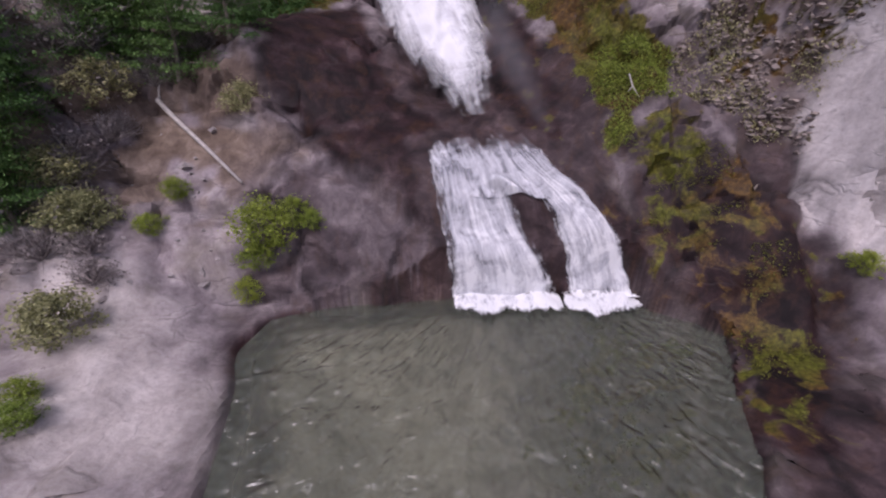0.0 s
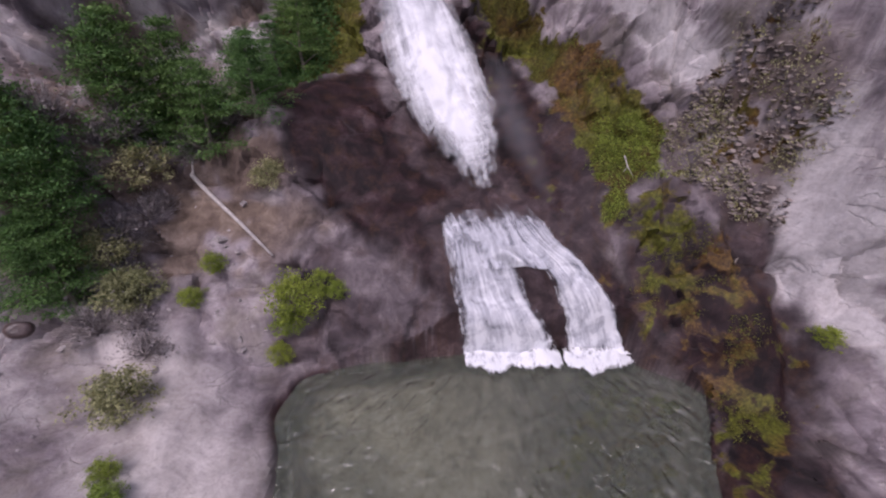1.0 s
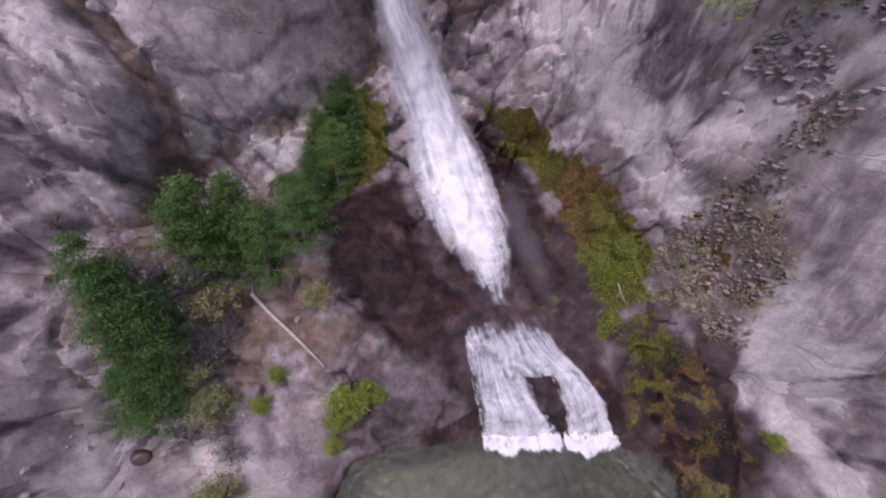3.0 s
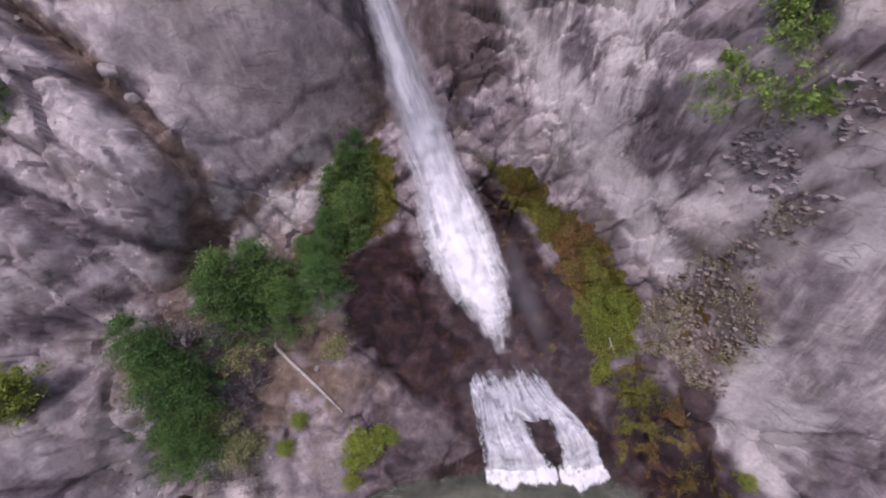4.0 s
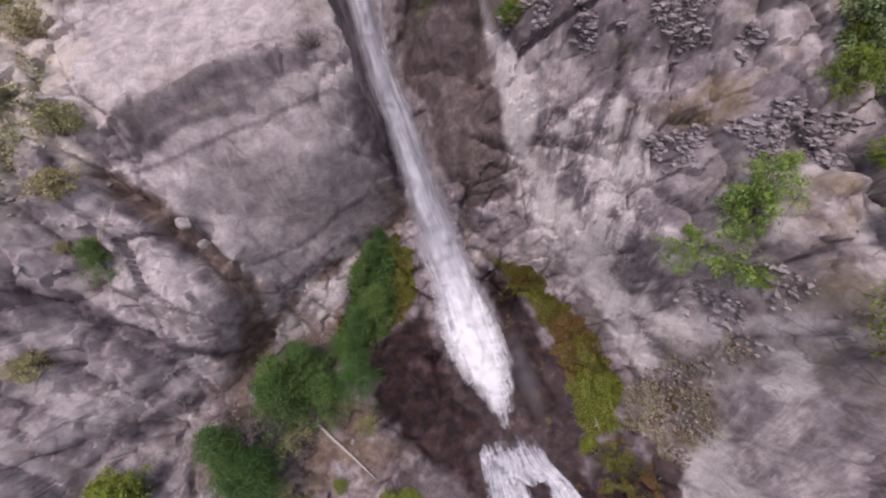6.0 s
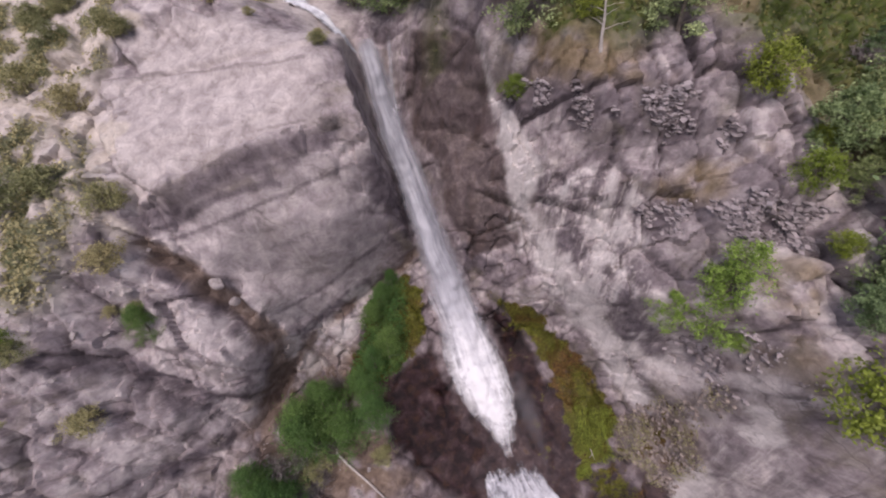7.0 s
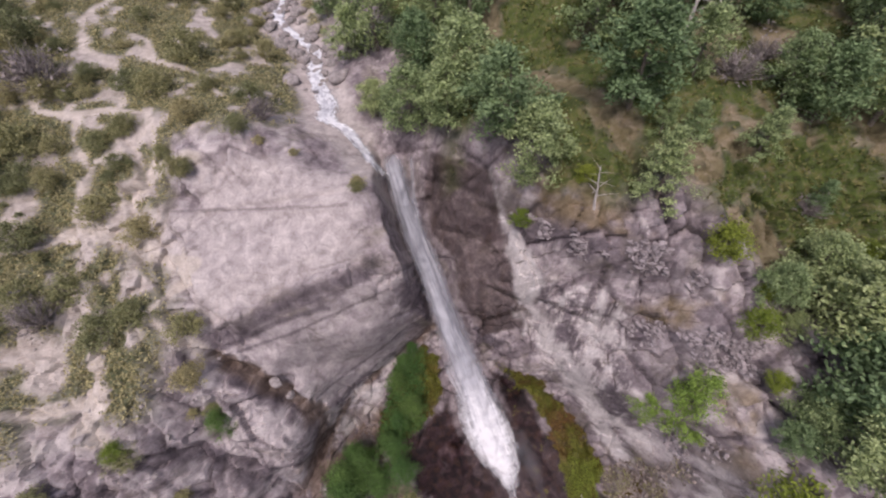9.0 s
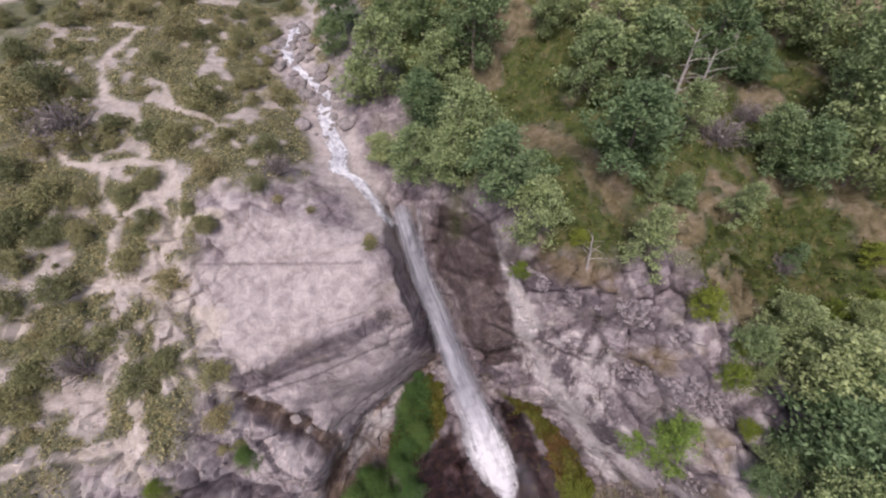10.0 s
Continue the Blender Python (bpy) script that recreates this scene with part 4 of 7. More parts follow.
section(22, (-41.4, 7.4), (-25.7, 8.7), (-19.8, 9.2), (-17.3, 9.5), (-15.9, 9.8), (-14.7, 10.2), (-13.5, 10.6), (-12.4, 11.0), (-11.3, 11.5), (-10.3, 12.0), (-9.3, 12.5), (-8.3, 13.1), (-7.4, 13.7), (-6.4, 14.3), (-5.5, 15.0), (-4.6, 15.6), (-3.7, 16.2), (-2.7, 16.9), (-1.8, 17.5), (-0.8, 18.1), (0.2, 18.6), (1.1, 19.2), (2.1, 19.9), (3.0, 20.5), (4.0, 21.0), (5.1, 21.5), (6.1, 22.0), (7.3, 22.4), (8.5, 22.8), (9.6, 23.2), (10.8, 23.6), (11.9, 24.0), (13.1, 24.4), (14.2, 24.8), (16.2, 25.6), (18.7, 26.5), (22.8, 28.1), (28.0, 30.0), (35.4, 32.5), (46.3, 35.7), (69.1, 41.2))
section(32, (-42.9, 9.0), (-27.8, 10.8), (-22.3, 11.7), (-19.9, 12.1), (-18.5, 12.4), (-17.3, 12.7), (-16.1, 13.1), (-14.9, 13.5), (-13.8, 13.9), (-12.7, 14.4), (-11.6, 14.9), (-10.6, 15.4), (-9.5, 15.9), (-8.5, 16.4), (-7.5, 17.0), (-6.5, 17.6), (-5.6, 18.2), (-4.7, 18.8), (-3.7, 19.4), (-2.7, 20.0), (-1.7, 20.6), (-0.7, 21.1), (0.3, 21.7), (1.3, 22.2), (2.4, 22.7), (3.5, 23.1), (4.6, 23.5), (5.8, 23.9), (6.9, 24.3), (8.1, 24.7), (9.3, 25.1), (10.4, 25.5), (11.6, 25.9), (12.8, 26.3), (14.8, 26.9), (17.4, 27.8), (21.6, 29.3), (26.8, 31.2), (34.2, 33.6), (45.3, 36.8), (68.2, 42.1))
section(60, (-44.2, 10.2), (-29.2, 12.2), (-23.6, 13.0), (-21.1, 13.3), (-19.7, 13.6), (-18.4, 13.9), (-17.1, 14.1), (-15.9, 14.4), (-14.6, 14.8), (-13.4, 15.1), (-12.3, 15.6), (-11.2, 16.0), (-10.0, 16.4), (-8.9, 16.8), (-7.8, 17.3), (-6.8, 17.8), (-5.7, 18.3), (-4.7, 18.8), (-3.6, 19.3), (-2.6, 19.8), (-1.5, 20.4), (-0.5, 20.9), (0.5, 21.4), (1.5, 21.9), (2.6, 22.4), (3.6, 22.9), (4.7, 23.4), (5.8, 23.9), (6.8, 24.4), (7.9, 24.9), (9.0, 25.4), (10.1, 25.9), (11.2, 26.3), (12.3, 26.8), (14.2, 27.6), (16.7, 28.6), (20.7, 30.2), (25.8, 32.2), (33.0, 34.8), (43.7, 38.3), (66.5, 43.8))

H = 2 ** 0.5


def lattice(ix, iy, iz, seed):
    h = (ix * 73856093) ^ (iy * 19349663) ^ (iz * 83492791) ^ (seed * 2654435)
    h = (h ^ (h >> 13)) * 1274126177 & 0xFFFFFFFF
    h = (h ^ (h >> 16)) * 668265263 & 0xFFFFFFFF
    return ((h ^ (h >> 15)) & 0xFFFF) / 32767.5 - 1


def smooth_noise(p, scale, seed=0):
    """Value noise in -1..1 with lumps of the given size in metres."""
    q = np.asarray(p) / scale
    i = np.floor(q).astype(np.int64)
    f = q - i
    f = f * f * (3 - 2 * f)
    total = 0
    for a in (0, 1):
        for b in (0, 1):
            for c in (0, 1):
                k = (f[:, 0] if a else 1 - f[:, 0]) * (f[:, 1] if b else 1 - f[:, 1]) * (f[:, 2] if c else 1 - f[:, 2])
                total = total + k * lattice(i[:, 0] + a, i[:, 1] + b, i[:, 2] + c, seed)
    return total


def rough(p, scale, seed=0, octaves=3):
    return sum(smooth_noise(p, scale / 2 ** k, seed + 7 * k) / 2 ** k for k in range(octaves))


def blocks(x, v, scale, seed, squeeze=1.0, turn=0.0):
    """Broken rock: each cell is a tilted facet. Gives its height, the nearness of a joint and its own tone."""
    c, s = np.cos(turn), np.sin(turn)
    a, b = (x * c + v * s) / scale, (v * c - x * s) / (scale * squeeze)
    ia, ib = np.floor(a).astype(np.int64), np.floor(b).astype(np.int64)
    best, second = np.full(len(a), 9.0), np.full(len(a), 9.0)
    height, shade = np.zeros(len(a)), np.zeros(len(a))
    for da in (-1, 0, 1):
        for db in (-1, 0, 1):
            ca, cb = ia + da, ib + db
            zero = np.zeros_like(ca)
            pa = ca + 0.5 + 0.42 * lattice(ca, cb, zero, seed)
            pb = cb + 0.5 + 0.42 * lattice(ca, cb, zero, seed + 1)
            d = np.hypot(a - pa, b - pb)
            h = 0.5 * lattice(ca, cb, zero, seed + 2) + 0.7 * (a - pa) * lattice(ca, cb, zero, seed + 3) + 0.7 * (b - pb) * lattice(ca, cb, zero, seed + 4)
            near = d < best
            second = np.where(near, best, np.minimum(second, d))
            height = np.where(near, h, height)
            shade = np.where(near, lattice(ca, cb, zero, seed + 5), shade)
            best = np.where(near, d, best)
    joint = np.clip(1 - (second - best) / 0.16, 0, 1)
    return height, joint, shade


def step(e0, e1, x):
    k = np.clip((x - e0) / (e1 - e0), 0, 1)
    return k * k * (3 - 2 * k)


SECTION_X = np.array([s[0] for s in SECTIONS], float)
LEVEL_V = np.mean([[(y + z) / H for y, z in s[1]] for s in SECTIONS], axis=0)
NET = np.array([[(z - y) / H for y, z in s[1]] for s in SECTIONS])


def spline_weights(xs, x):
    i = np.clip(np.searchsorted(xs, x) - 1, 0, len(xs) - 2)
    t = np.clip((x - xs[i]) / (xs[i + 1] - xs[i]), 0, 1)
    t2, t3 = t * t, t * t * t
    last = len(xs) - 1
    ks = np.stack([np.clip(i - 1, 0, last), i, i + 1, np.clip(i + 2, 0, last)])
    h = xs[i + 1] - xs[i]
    h0 = np.maximum(xs[ks[2]] - xs[ks[0]], 1e-6)
    h1 = np.maximum(xs[ks[3]] - xs[ks[1]], 1e-6)
    m0, m1 = (t3 - 2 * t2 + t) * h / h0, (t3 - t2) * h / h1
    ws = np.stack([-m0, 2 * t3 - 3 * t2 + 1 - m1, 3 * t2 - 2 * t3 + m0, m1])
    return ks, ws


def loft(x, v):
    """Height over the 45-degree plane on which the land is drawn."""
    ka, wa = spline_weights(SECTION_X, x)
    kb, wb = spline_weights(LEVEL_V, v)
    return sum(wa[a] * wb[b] * NET[ka[a], kb[b]] for a in range(4) for b in range(4))


POOL = -0.6
SHORE = [(-3.6, -5.4), (-3.8, -4.7), (-3.9, -3.8), (-4.3, -2.8), (-4.5, -1.9), (-4.3, -1.1), (-3.8, -0.6), (-2.6, -0.3), (-1.3, -0.1), (0.0, 0.1), (2.0, 0.2), (4.0, 0.2), (5.2, 0.1), (5.9, -0.6), (6.6, -1.0), (7.0, -1.6), (6.6, -2.4), (5.9, -3.6), (5.3, -4.7), (5.0, -5.4), (4.6, -12.0), (4.0, -34.0), (-3.0, -34.0), (-4.0, -12.0)]


def outline_distance(px, py, outline):
    """Signed distance to a closed outline: negative inside."""
    best = np.full(len(px), 1e9)
    inside = np.zeros(len(px), bool)
    for (ax, ay), (bx, by) in zip(outline, outline[1:] + outline[:1]):
        dx, dy = bx - ax, by - ay
        t = np.clip(((px - ax) * dx + (py - ay) * dy) / (dx * dx + dy * dy), 0, 1)
        best = np.minimum(best, np.hypot(px - ax - t * dx, py - ay - t * dy))
        if by != ay:
            inside ^= ((ay > py) != (by > py)) & (px < (bx - ax) * (py - ay) / (by - ay) + ax)
    return np.where(inside, -best, best)


# breaks in the rock in the plane of the land: kind, depth, width, line of (x, v)
CREASES = [
    ('groove', 0.85, 0.45, [(-14.7, 15.7), (-12.8, 14.4), (-11.2, 12.6), (-10.3, 11.0), (-10.7, 9.1), (-11.2, 7.9)]),
    ('groove', 0.45, 0.35, [(-16.0, 11.2), (-15.3, 10.4), (-14.5, 9.9), (-13.0, 9.2), (-12.0, 8.5)]),
    ('groove', 0.33, 0.25, [(-14.8, 17.9), (-14.3, 15.5), (-14.3, 14.3), (-15.2, 12.4)]),
    ('groove', 0.33, 0.25, [(-14.9, 10.2), (-13.3, 9.4), (-12.0, 8.3)]),
    ('groove', 0.33, 0.3, [(-17.2, 12.9), (-16.1, 11.4), (-14.9, 9.8), (-14.2, 8.1)]),
    ('groove', 0.52, 0.35, [(-10.9, 8.6), (-10.3, 9.7), (-9.2, 11.3), (-7.0, 13.0), (-5.0, 14.5), (-3.7, 15.6)]),
    ('groove', 0.52, 0.4, [(-10.9, 8.7), (-11.2, 7.3), (-10.5, 6.0)]),
    ('groove', 0.35, 0.25, [(-7.4, 0.6), (-6.6, -0.3), (-5.8, -0.7), (-5.1, -1.1)]),
    ('groove', 0.3, 0.2, [(-9.0, 2.6), (-7.9, 2.4), (-6.5, 1.7), (-5.4, 1.5), (-4.2, 2.6)]),
    ('groove', 0.25, 0.3, [(-4.6, 5.1), (-2.7, 2.7), (-1.6, 1.9), (-0.1, 0.6)]),
    ('groove', 0.22, 0.15, [(-3.9, 24.8), (-1.7, 23.6), (-0.2, 22.5)]),
    ('groove', 0.22, 0.15, [(-3.4, 21.9), (-1.1, 21.2), (0.4, 20.1)]),
    ('groove', 0.15, 0.12, [(-15.4, 22.7), (-12.6, 23.1), (-10.1, 23.3), (-7.6, 23.6)]),
    ('groove', 0.4, 0.3, [(9.2, 1.8), (9.0, 0.6), (8.9, -0.8), (8.7, -1.9)]),
    ('step', 0.3, 0.9, [(-7.1, 20.2), (-9.5, 19.5), (-12.0, 18.3), (-14.9, 17.2)]),
    ('ridge', 0.5, 0.3, [(1.4, 2.4), (2.2, 1.7), (2.7, 0.6)]),
]


def line_distance(x, v, line):
    """Distance to a line and the side of it (positive to its left)."""
    best, side = np.full(len(x), 1e9), np.zeros(len(x))
    for (ax, av), (bx, bv) in zip(line, line[1:]):
        dx, dv = bx - ax, bv - av
        t = np.clip(((x - ax) * dx + (v - av) * dv) / (dx * dx + dv * dv), 0, 1)
        d = np.hypot(x - ax - t * dx, v - av - t * dv)
        s = dx * (v - av) - dv * (x - ax)
        near = d < best
        best, side = np.where(near, d, best), np.where(near, np.sign(s), side)
    return best, side


def creased(x, v, w, p):
    """Cuts the chute of the fall and the cracks, edges and ribs into the land."""
    sway = 0.16 * smooth_noise(p, 0.8, 21) + 0.07 * smooth_noise(p, 0.3, 22)
    xs, vs = x + sway, v + 0.8 * sway
    left = np.interp(vs, CHUTE_V, CHUTE_X)
    floor = np.interp(vs, CHUTE_V, CHUTE_W) + 1.1 * np.clip(x - left - 1.9, 0, 9)
    k = step(-0.12, 0.30, xs - left) * step(11.0, 14.0, v) * (1 - step(26.6, 28.0, v))
    w = w + k * np.minimum(0, floor - w)
    for kind, depth, width, line in CREASES:
        d, side = line_distance(xs, vs, line)
        if kind == "groove":
            w = w - depth * np.exp(-((d / width) ** 2))
        elif kind == "ridge":
            w = w + depth * np.exp(-((d / width) ** 2))
        else:
            w = w + side * 0.5 * depth * np.exp(-d / width) * step(0.0, 0.12, d)
    return w


CHUTE_V, CHUTE_X, CHUTE_W = (11.0, 14.6, 18.3, 21.9, 24.2, 26.1, 28.0), (-2.9, -3.55, -4.65, -5.9, -6.4, -6.9, -7.4), (-0.6, 0.7, 1.2, 1.5, 1.9, 2.6, 3.0)


# stretches of unbroken, ice-smoothed rock: x, v, radius
CALM = [
(4.3, 1.3, 1.8), (2.6, 1.3, 2.4), (0.8, 1.5, 2.2),     (-9.3, 16.6, 4.2), (-6.8, 15.0, 2.5), (-11.6, 21.5, 4.6), (-8.0, 22.5, 3.5), (-7.1, -1.2, 3.2), (-9.3, -2.6, 3.0), (9.4, 4.6, 2.6), (10.0, 7.1, 2.2), (-2.1, 22.0, 2.4), (-1.7, 18.5, 1.8),
    (-2.6, 5.6, 2.4), (2.5, 6.3, 2.2), (0.6, 2.5, 2.2), (-2.2, 2.2, 2.2), (3.5, 3.1, 1.8), (8.1, -0.5, 2.4), (-6.4, 3.2, 2.2), (0.2, 8.0, 2.0), (-1.5, 4.2, 2.6), (-4.3, 6.8, 2.2),
    (1.5, 4.9, 2.5), (3.5, 4.9, 2.2), (-3.6, 9.0, 1.8), (1.9, 9.0, 2.0), (5.0, 1.2, 1.8),
]


def land(x, v):
    """The finished surface at plan places (x, v): position and the tone of its blocks, with painted shade in the
    joints.
    """
    x, v = np.asarray(x, float), np.asarray(v, float)
    w = loft(x, v)
    p = np.stack([x, (v - w) / H, (v + w) / H], 1)
    far = step(22, 45, np.hypot(x + 2, v - 12))
    left = step(-6.0, -10.0, x)
    right = step(3.0, 6.0, x)
    tilted, j0, t0 = blocks(x, v, 3.6, 71, 0.40, -0.83)
    columns, j4, t4 = blocks(x, v, 2.7, 81, 0.42, 1.75)
    b1, j1, t1 = blocks(x, v, 2.4, 11, 1.0, 0.7)
    b2, j2, t2 = blocks(x, v, 0.85, 31, 1.0, 0.3)
    b3, j3, t3 = blocks(x, v, 0.34, 51, 1.0, 1.1)
    coarse = left * tilted + right * columns + (1 - left - right) * b1
    joint = left * j0 + right * j4 + (1 - left - right) * j1
    tone = 0.5 * (left * t0 + right * t4 + (1 - left - right) * t1) + 0.4 * t2 + 0.25 * t3
    top = step(24.5, 29.0, v)
    crag = (1 - 0.8 * top) * (1 - far)
    calm = np.zeros(len(x))
    for cx, cv, r in CALM:
        calm = np.maximum(calm, 1 - step(0.6, 1.15, np.hypot(x - cx, v - cv) / r + 0.15 * smooth_noise(p, 1.5, 17)))
    dry = np.where(v < 6, step(-0.1, 0.7, outline_distance(p[:, 0], p[:, 1], SHORE)), 1.0)
    crag = crag * dry
    w = w + dry * (creased(x, v, w, p) - w)
    w = w + crag * (1 - 0.92 * calm) * (0.46 * coarse + 0.30 * b2 + 0.11 * b3 - 0.20 * joint - 0.09 * j2)
    w = w + 0.05 * calm * crag * smooth_noise(np.stack([0.25 * (x + 0.5 * v), 0.9 * (v - 0.45 * x), 0 * x], 1), 0.35, 19)
    w = w + 0.05 * rough(p, 2.0, 3) + 0.03 * rough(p, 0.5, 5) * (1 - far)
    p = np.stack([x, (v - w) / H, (v + w) / H], 1)
    # the pool basin: a steep shore and a bed of its own
    d = outline_distance(p[:, 0] + 0.12 * smooth_noise(p, 0.8, 9), p[:, 1] + 0.12 * smooth_noise(p, 0.8, 10), SHORE)
    near = (v < 6)
    bed = POOL - 0.25 - 1.5 * step(0.0, 3.0, -d) + 0.12 * smooth_noise(p, 0.8, 12)
    rim = POOL + 0.1 + 0.2 * np.clip(d, 0, 9)
    z = p[:, 2]
    z = np.where(near & (d < 0), bed, z)
    z = np.where(near & (d >= 0) & (z < rim), z + (rim - z) * step(0.0, 0.5, d), z)
    p[:, 2] = z
    # lower the tone along joints, in place of the occlusion in the cracks
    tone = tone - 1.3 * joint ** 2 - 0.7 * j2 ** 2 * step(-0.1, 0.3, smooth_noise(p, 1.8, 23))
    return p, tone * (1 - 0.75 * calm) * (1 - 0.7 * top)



# ---- covers of the rock ----
STREAM = [(-6.3, 13.8, 21.5), (-8.2, 16.8, 21.7), (-9.6, 17.7, 22.1), (-9.9, 19.9, 22.1), (-11.4, 24.1, 22.2), (-11.8, 27.1, 22.7), (-13.6, 29.2, 23.1), (-15.3, 31.9, 23.9), (-15.1, 36.7, 24.7)]
# trodden paths of the plateau: half width, line
PATHS = [
    (0.28, [(-26.9, 9.4, 18.6), (-25.9, 10.6, 18.9), (-24.1, 11.5, 19.2), (-21.8, 12.2, 19.6), (-17.7, 10.5, 19.5), (-15.2, 9.3, 19.4), (-16.9, 7.8, 18.2), (-17.5, 7.6, 18.1)]),
    (0.25, [(-21.8, 12.2, 19.6), (-19.5, 13.3, 20.6), (-18.1, 14.1, 21.6), (-15.5, 13.9, 22.3)]),
    (0.22, [(-27.9, 21.0, 23.5), (-26.4, 18.9, 22.7), (-24.0, 18.8, 22.6), (-22.3, 19.1, 22.7), (-19.9, 18.5, 22.8), (-18.3, 15.6, 22.4), (-18.5, 13.9, 21.3)]),
    (0.2, [(-24.0, 18.8, 22.6), (-23.9, 17.1, 21.8), (-22.3, 15.2, 21.2), (-22.5, 14.1, 20.5), (-22.7, 12.0, 19.4)]),
    (0.25, [(-27.9, 28.5, 25.1), (-26.3, 24.8, 24.3), (-23.8, 23.4, 23.7), (-21.8, 19.7, 22.9)]),
    (0.2, [(-27.9, 28.5, 25.1), (-25.6, 27.5, 24.6), (-22.9, 26.4, 24.2), (-21.8, 24.0, 23.7), (-18.7, 22.8, 23.4), (-15.9, 19.5, 23.2)]),
    (0.3, [(-29.1, 33.6, 26.0), (-27.0, 33.6, 25.8), (-27.9, 28.5, 25.1)]),
    (0.2, [(-22.3, 15.2, 21.2), (-20.1, 15.7, 22.0), (-19.3, 16.5, 22.5)]),
    (0.2, [(-17.2, 7.5, 18.1), (-15.7, 6.4, 17.1), (-14.6, 6.4, 16.3)]),
    (0.2, [(-24.8, 3.2, 15.8), (-23.8, 3.6, 15.8), (-21.9, 4.1, 15.8), (-19.5, 4.7, 16.0), (-19.1, 6.7, 17.5)]),
    (0.25, [(-18.9, 4.6, 16.1), (-19.9, 3.4, 15.3), (-17.7, 2.6, 14.7)]),
    (0.2, [(-17.6, 10.2, 19.3), (-16.0, 10.5, 19.9), (-15.4, 8.6, 18.9)]),
]

# outlines of the covers in the plane of the land (x, v)
TABLE = [(-15.8, 25.7), (-11.5, 25.6), (-7.3, 24.3), (-6.7, 22.2), (-7.2, 21.8), (-7.0, 20.1), (-7.6, 19.9), (-11.2, 18.9), (-12.7, 17.7), (-15.0, 17.0), (-15.1, 19.2), (-21.2, 21.8), (-20.7, 23.0), (-15.3, 23.2)]
# the recess under the table, its shade put into the colour
RECESS_SHADE = [(-15.0, 16.9), (-12.7, 17.7), (-10.7, 18.8), (-7.6, 19.8), (-6.7, 20.1), (-6.5, 19.6), (-9.5, 18.3), (-11.0, 17.7), (-13.1, 16.7), (-14.5, 15.8)]
PALE_WALL = [(-14.3, 15.6), (-11.0, 17.5), (-6.8, 19.3), (-4.9, 19.7), (-5.1, 17.1), (-5.6, 15.0), (-6.6, 13.7), (-10.4, 11.4), (-10.8, 11.7), (-12.5, 13.7), (-14.0, 15.0)]
TALUS = [(-10.4, 11.3), (-8.6, 12.2), (-5.6, 14.5), (-4.0, 15.0), (-5.7, 13.7), (-7.1, 11.0), (-8.2, 9.7), (-9.8, 8.8), (-10.5, 9.3)]
SLAB_RIDGE = [(-14.5, 15.5), (-13.4, 14.0), (-11.8, 12.6), (-10.7, 10.3), (-10.9, 9.7), (-12.2, 10.7), (-14.5, 12.0), (-15.6, 14.1)]
LOW_RIDGE = [(-14.7, 10.0), (-12.2, 10.7), (-11.2, 9.2), (-11.2, 5.7), (-14.9, 6.5)]
DARK_WALL = [(-3.6, 26.1), (-0.5, 24.6), (-0.0, 22.9), (1.0, 17.8), (1.9, 15.8), (-0.7, 15.2), (-2.0, 17.4), (-2.5, 20.0), (-3.6, 21.5), (-4.1, 24.3)]
PALE_EDGE = [(-0.6, 24.7), (0.0, 22.8), (1.4, 20.2), (2.2, 18.6), (1.7, 17.5), (1.2, 17.5), (0.7, 19.6), (-0.1, 22.7)]
PALE_FOOT = [(1.1, 17.0), (2.6, 16.6), (3.6, 14.4), (4.9, 12.0), (6.2, 10.0), (7.6, 7.2), (7.1, 7.7), (4.9, 11.6), (2.8, 13.4), (1.9, 15.2)]
RIGHT_WALL = [(2.0, 19.3), (5.4, 18.0), (6.0, 16.6), (5.8, 14.9), (6.2, 12.8), (7.9, 9.9), (7.3, 8.9), (6.2, 10.0), (4.7, 12.2), (3.5, 14.7), (2.6, 16.6), (1.9, 18.3)]
SCREE_TOP = [(0.6, 22.4), (3.4, 21.0), (5.7, 20.7), (7.9, 19.7), (7.9, 18.8), (7.3, 18.3), (5.8, 19.2), (4.2, 20.0), (1.5, 21.1)]
SCREE_LOW = [(5.8, 16.9), (7.7, 16.5), (8.6, 16.8), (10.7, 16.0), (10.0, 14.8), (8.7, 14.9), (7.5, 15.5), (6.3, 15.6)]
OCHRE_LEDGE = [(5.0, 17.8), (7.9, 17.9), (8.7, 18.4), (8.9, 17.1), (7.7, 16.7), (6.1, 17.1)]
OCHRE_FOOT = [(8.4, 14.4), (10.2, 14.6), (9.2, 12.3), (9.5, 10.2), (8.9, 11.7), (8.4, 12.9)]
OCHRE_EDGE = [(0.5, 23.5), (2.4, 24.0), (3.7, 23.1), (4.4, 22.5), (5.8, 21.0), (3.3, 21.3), (0.6, 22.5)]
DEBRIS = [(6.9, 6.7), (7.8, 8.0), (7.8, 8.8), (8.5, 9.5), (8.9, 8.8), (8.7, 6.8), (8.9, 5.0), (8.9, 2.8), (7.8, 3.7), (6.7, 4.8)]
LILAC_SLAB = [(10.0, 0.9), (9.5, 3.1), (8.9, 5.3), (8.8, 7.0), (9.6, 7.4), (9.1, 9.2), (9.3, 9.1), (10.0, 7.5), (10.2, 8.0), (11.7, 2.7)]
WET_LEFT = [(-5.7, 8.6), (-3.1, 10.2), (-2.4, 8.6), (-1.3, 6.2), (0.4, 4.5), (-0.7, 3.9), (-0.3, 1.7), (-0.1, 0.4), (-1.9, 2.3), (-4.2, 4.1), (-5.3, 5.6)]
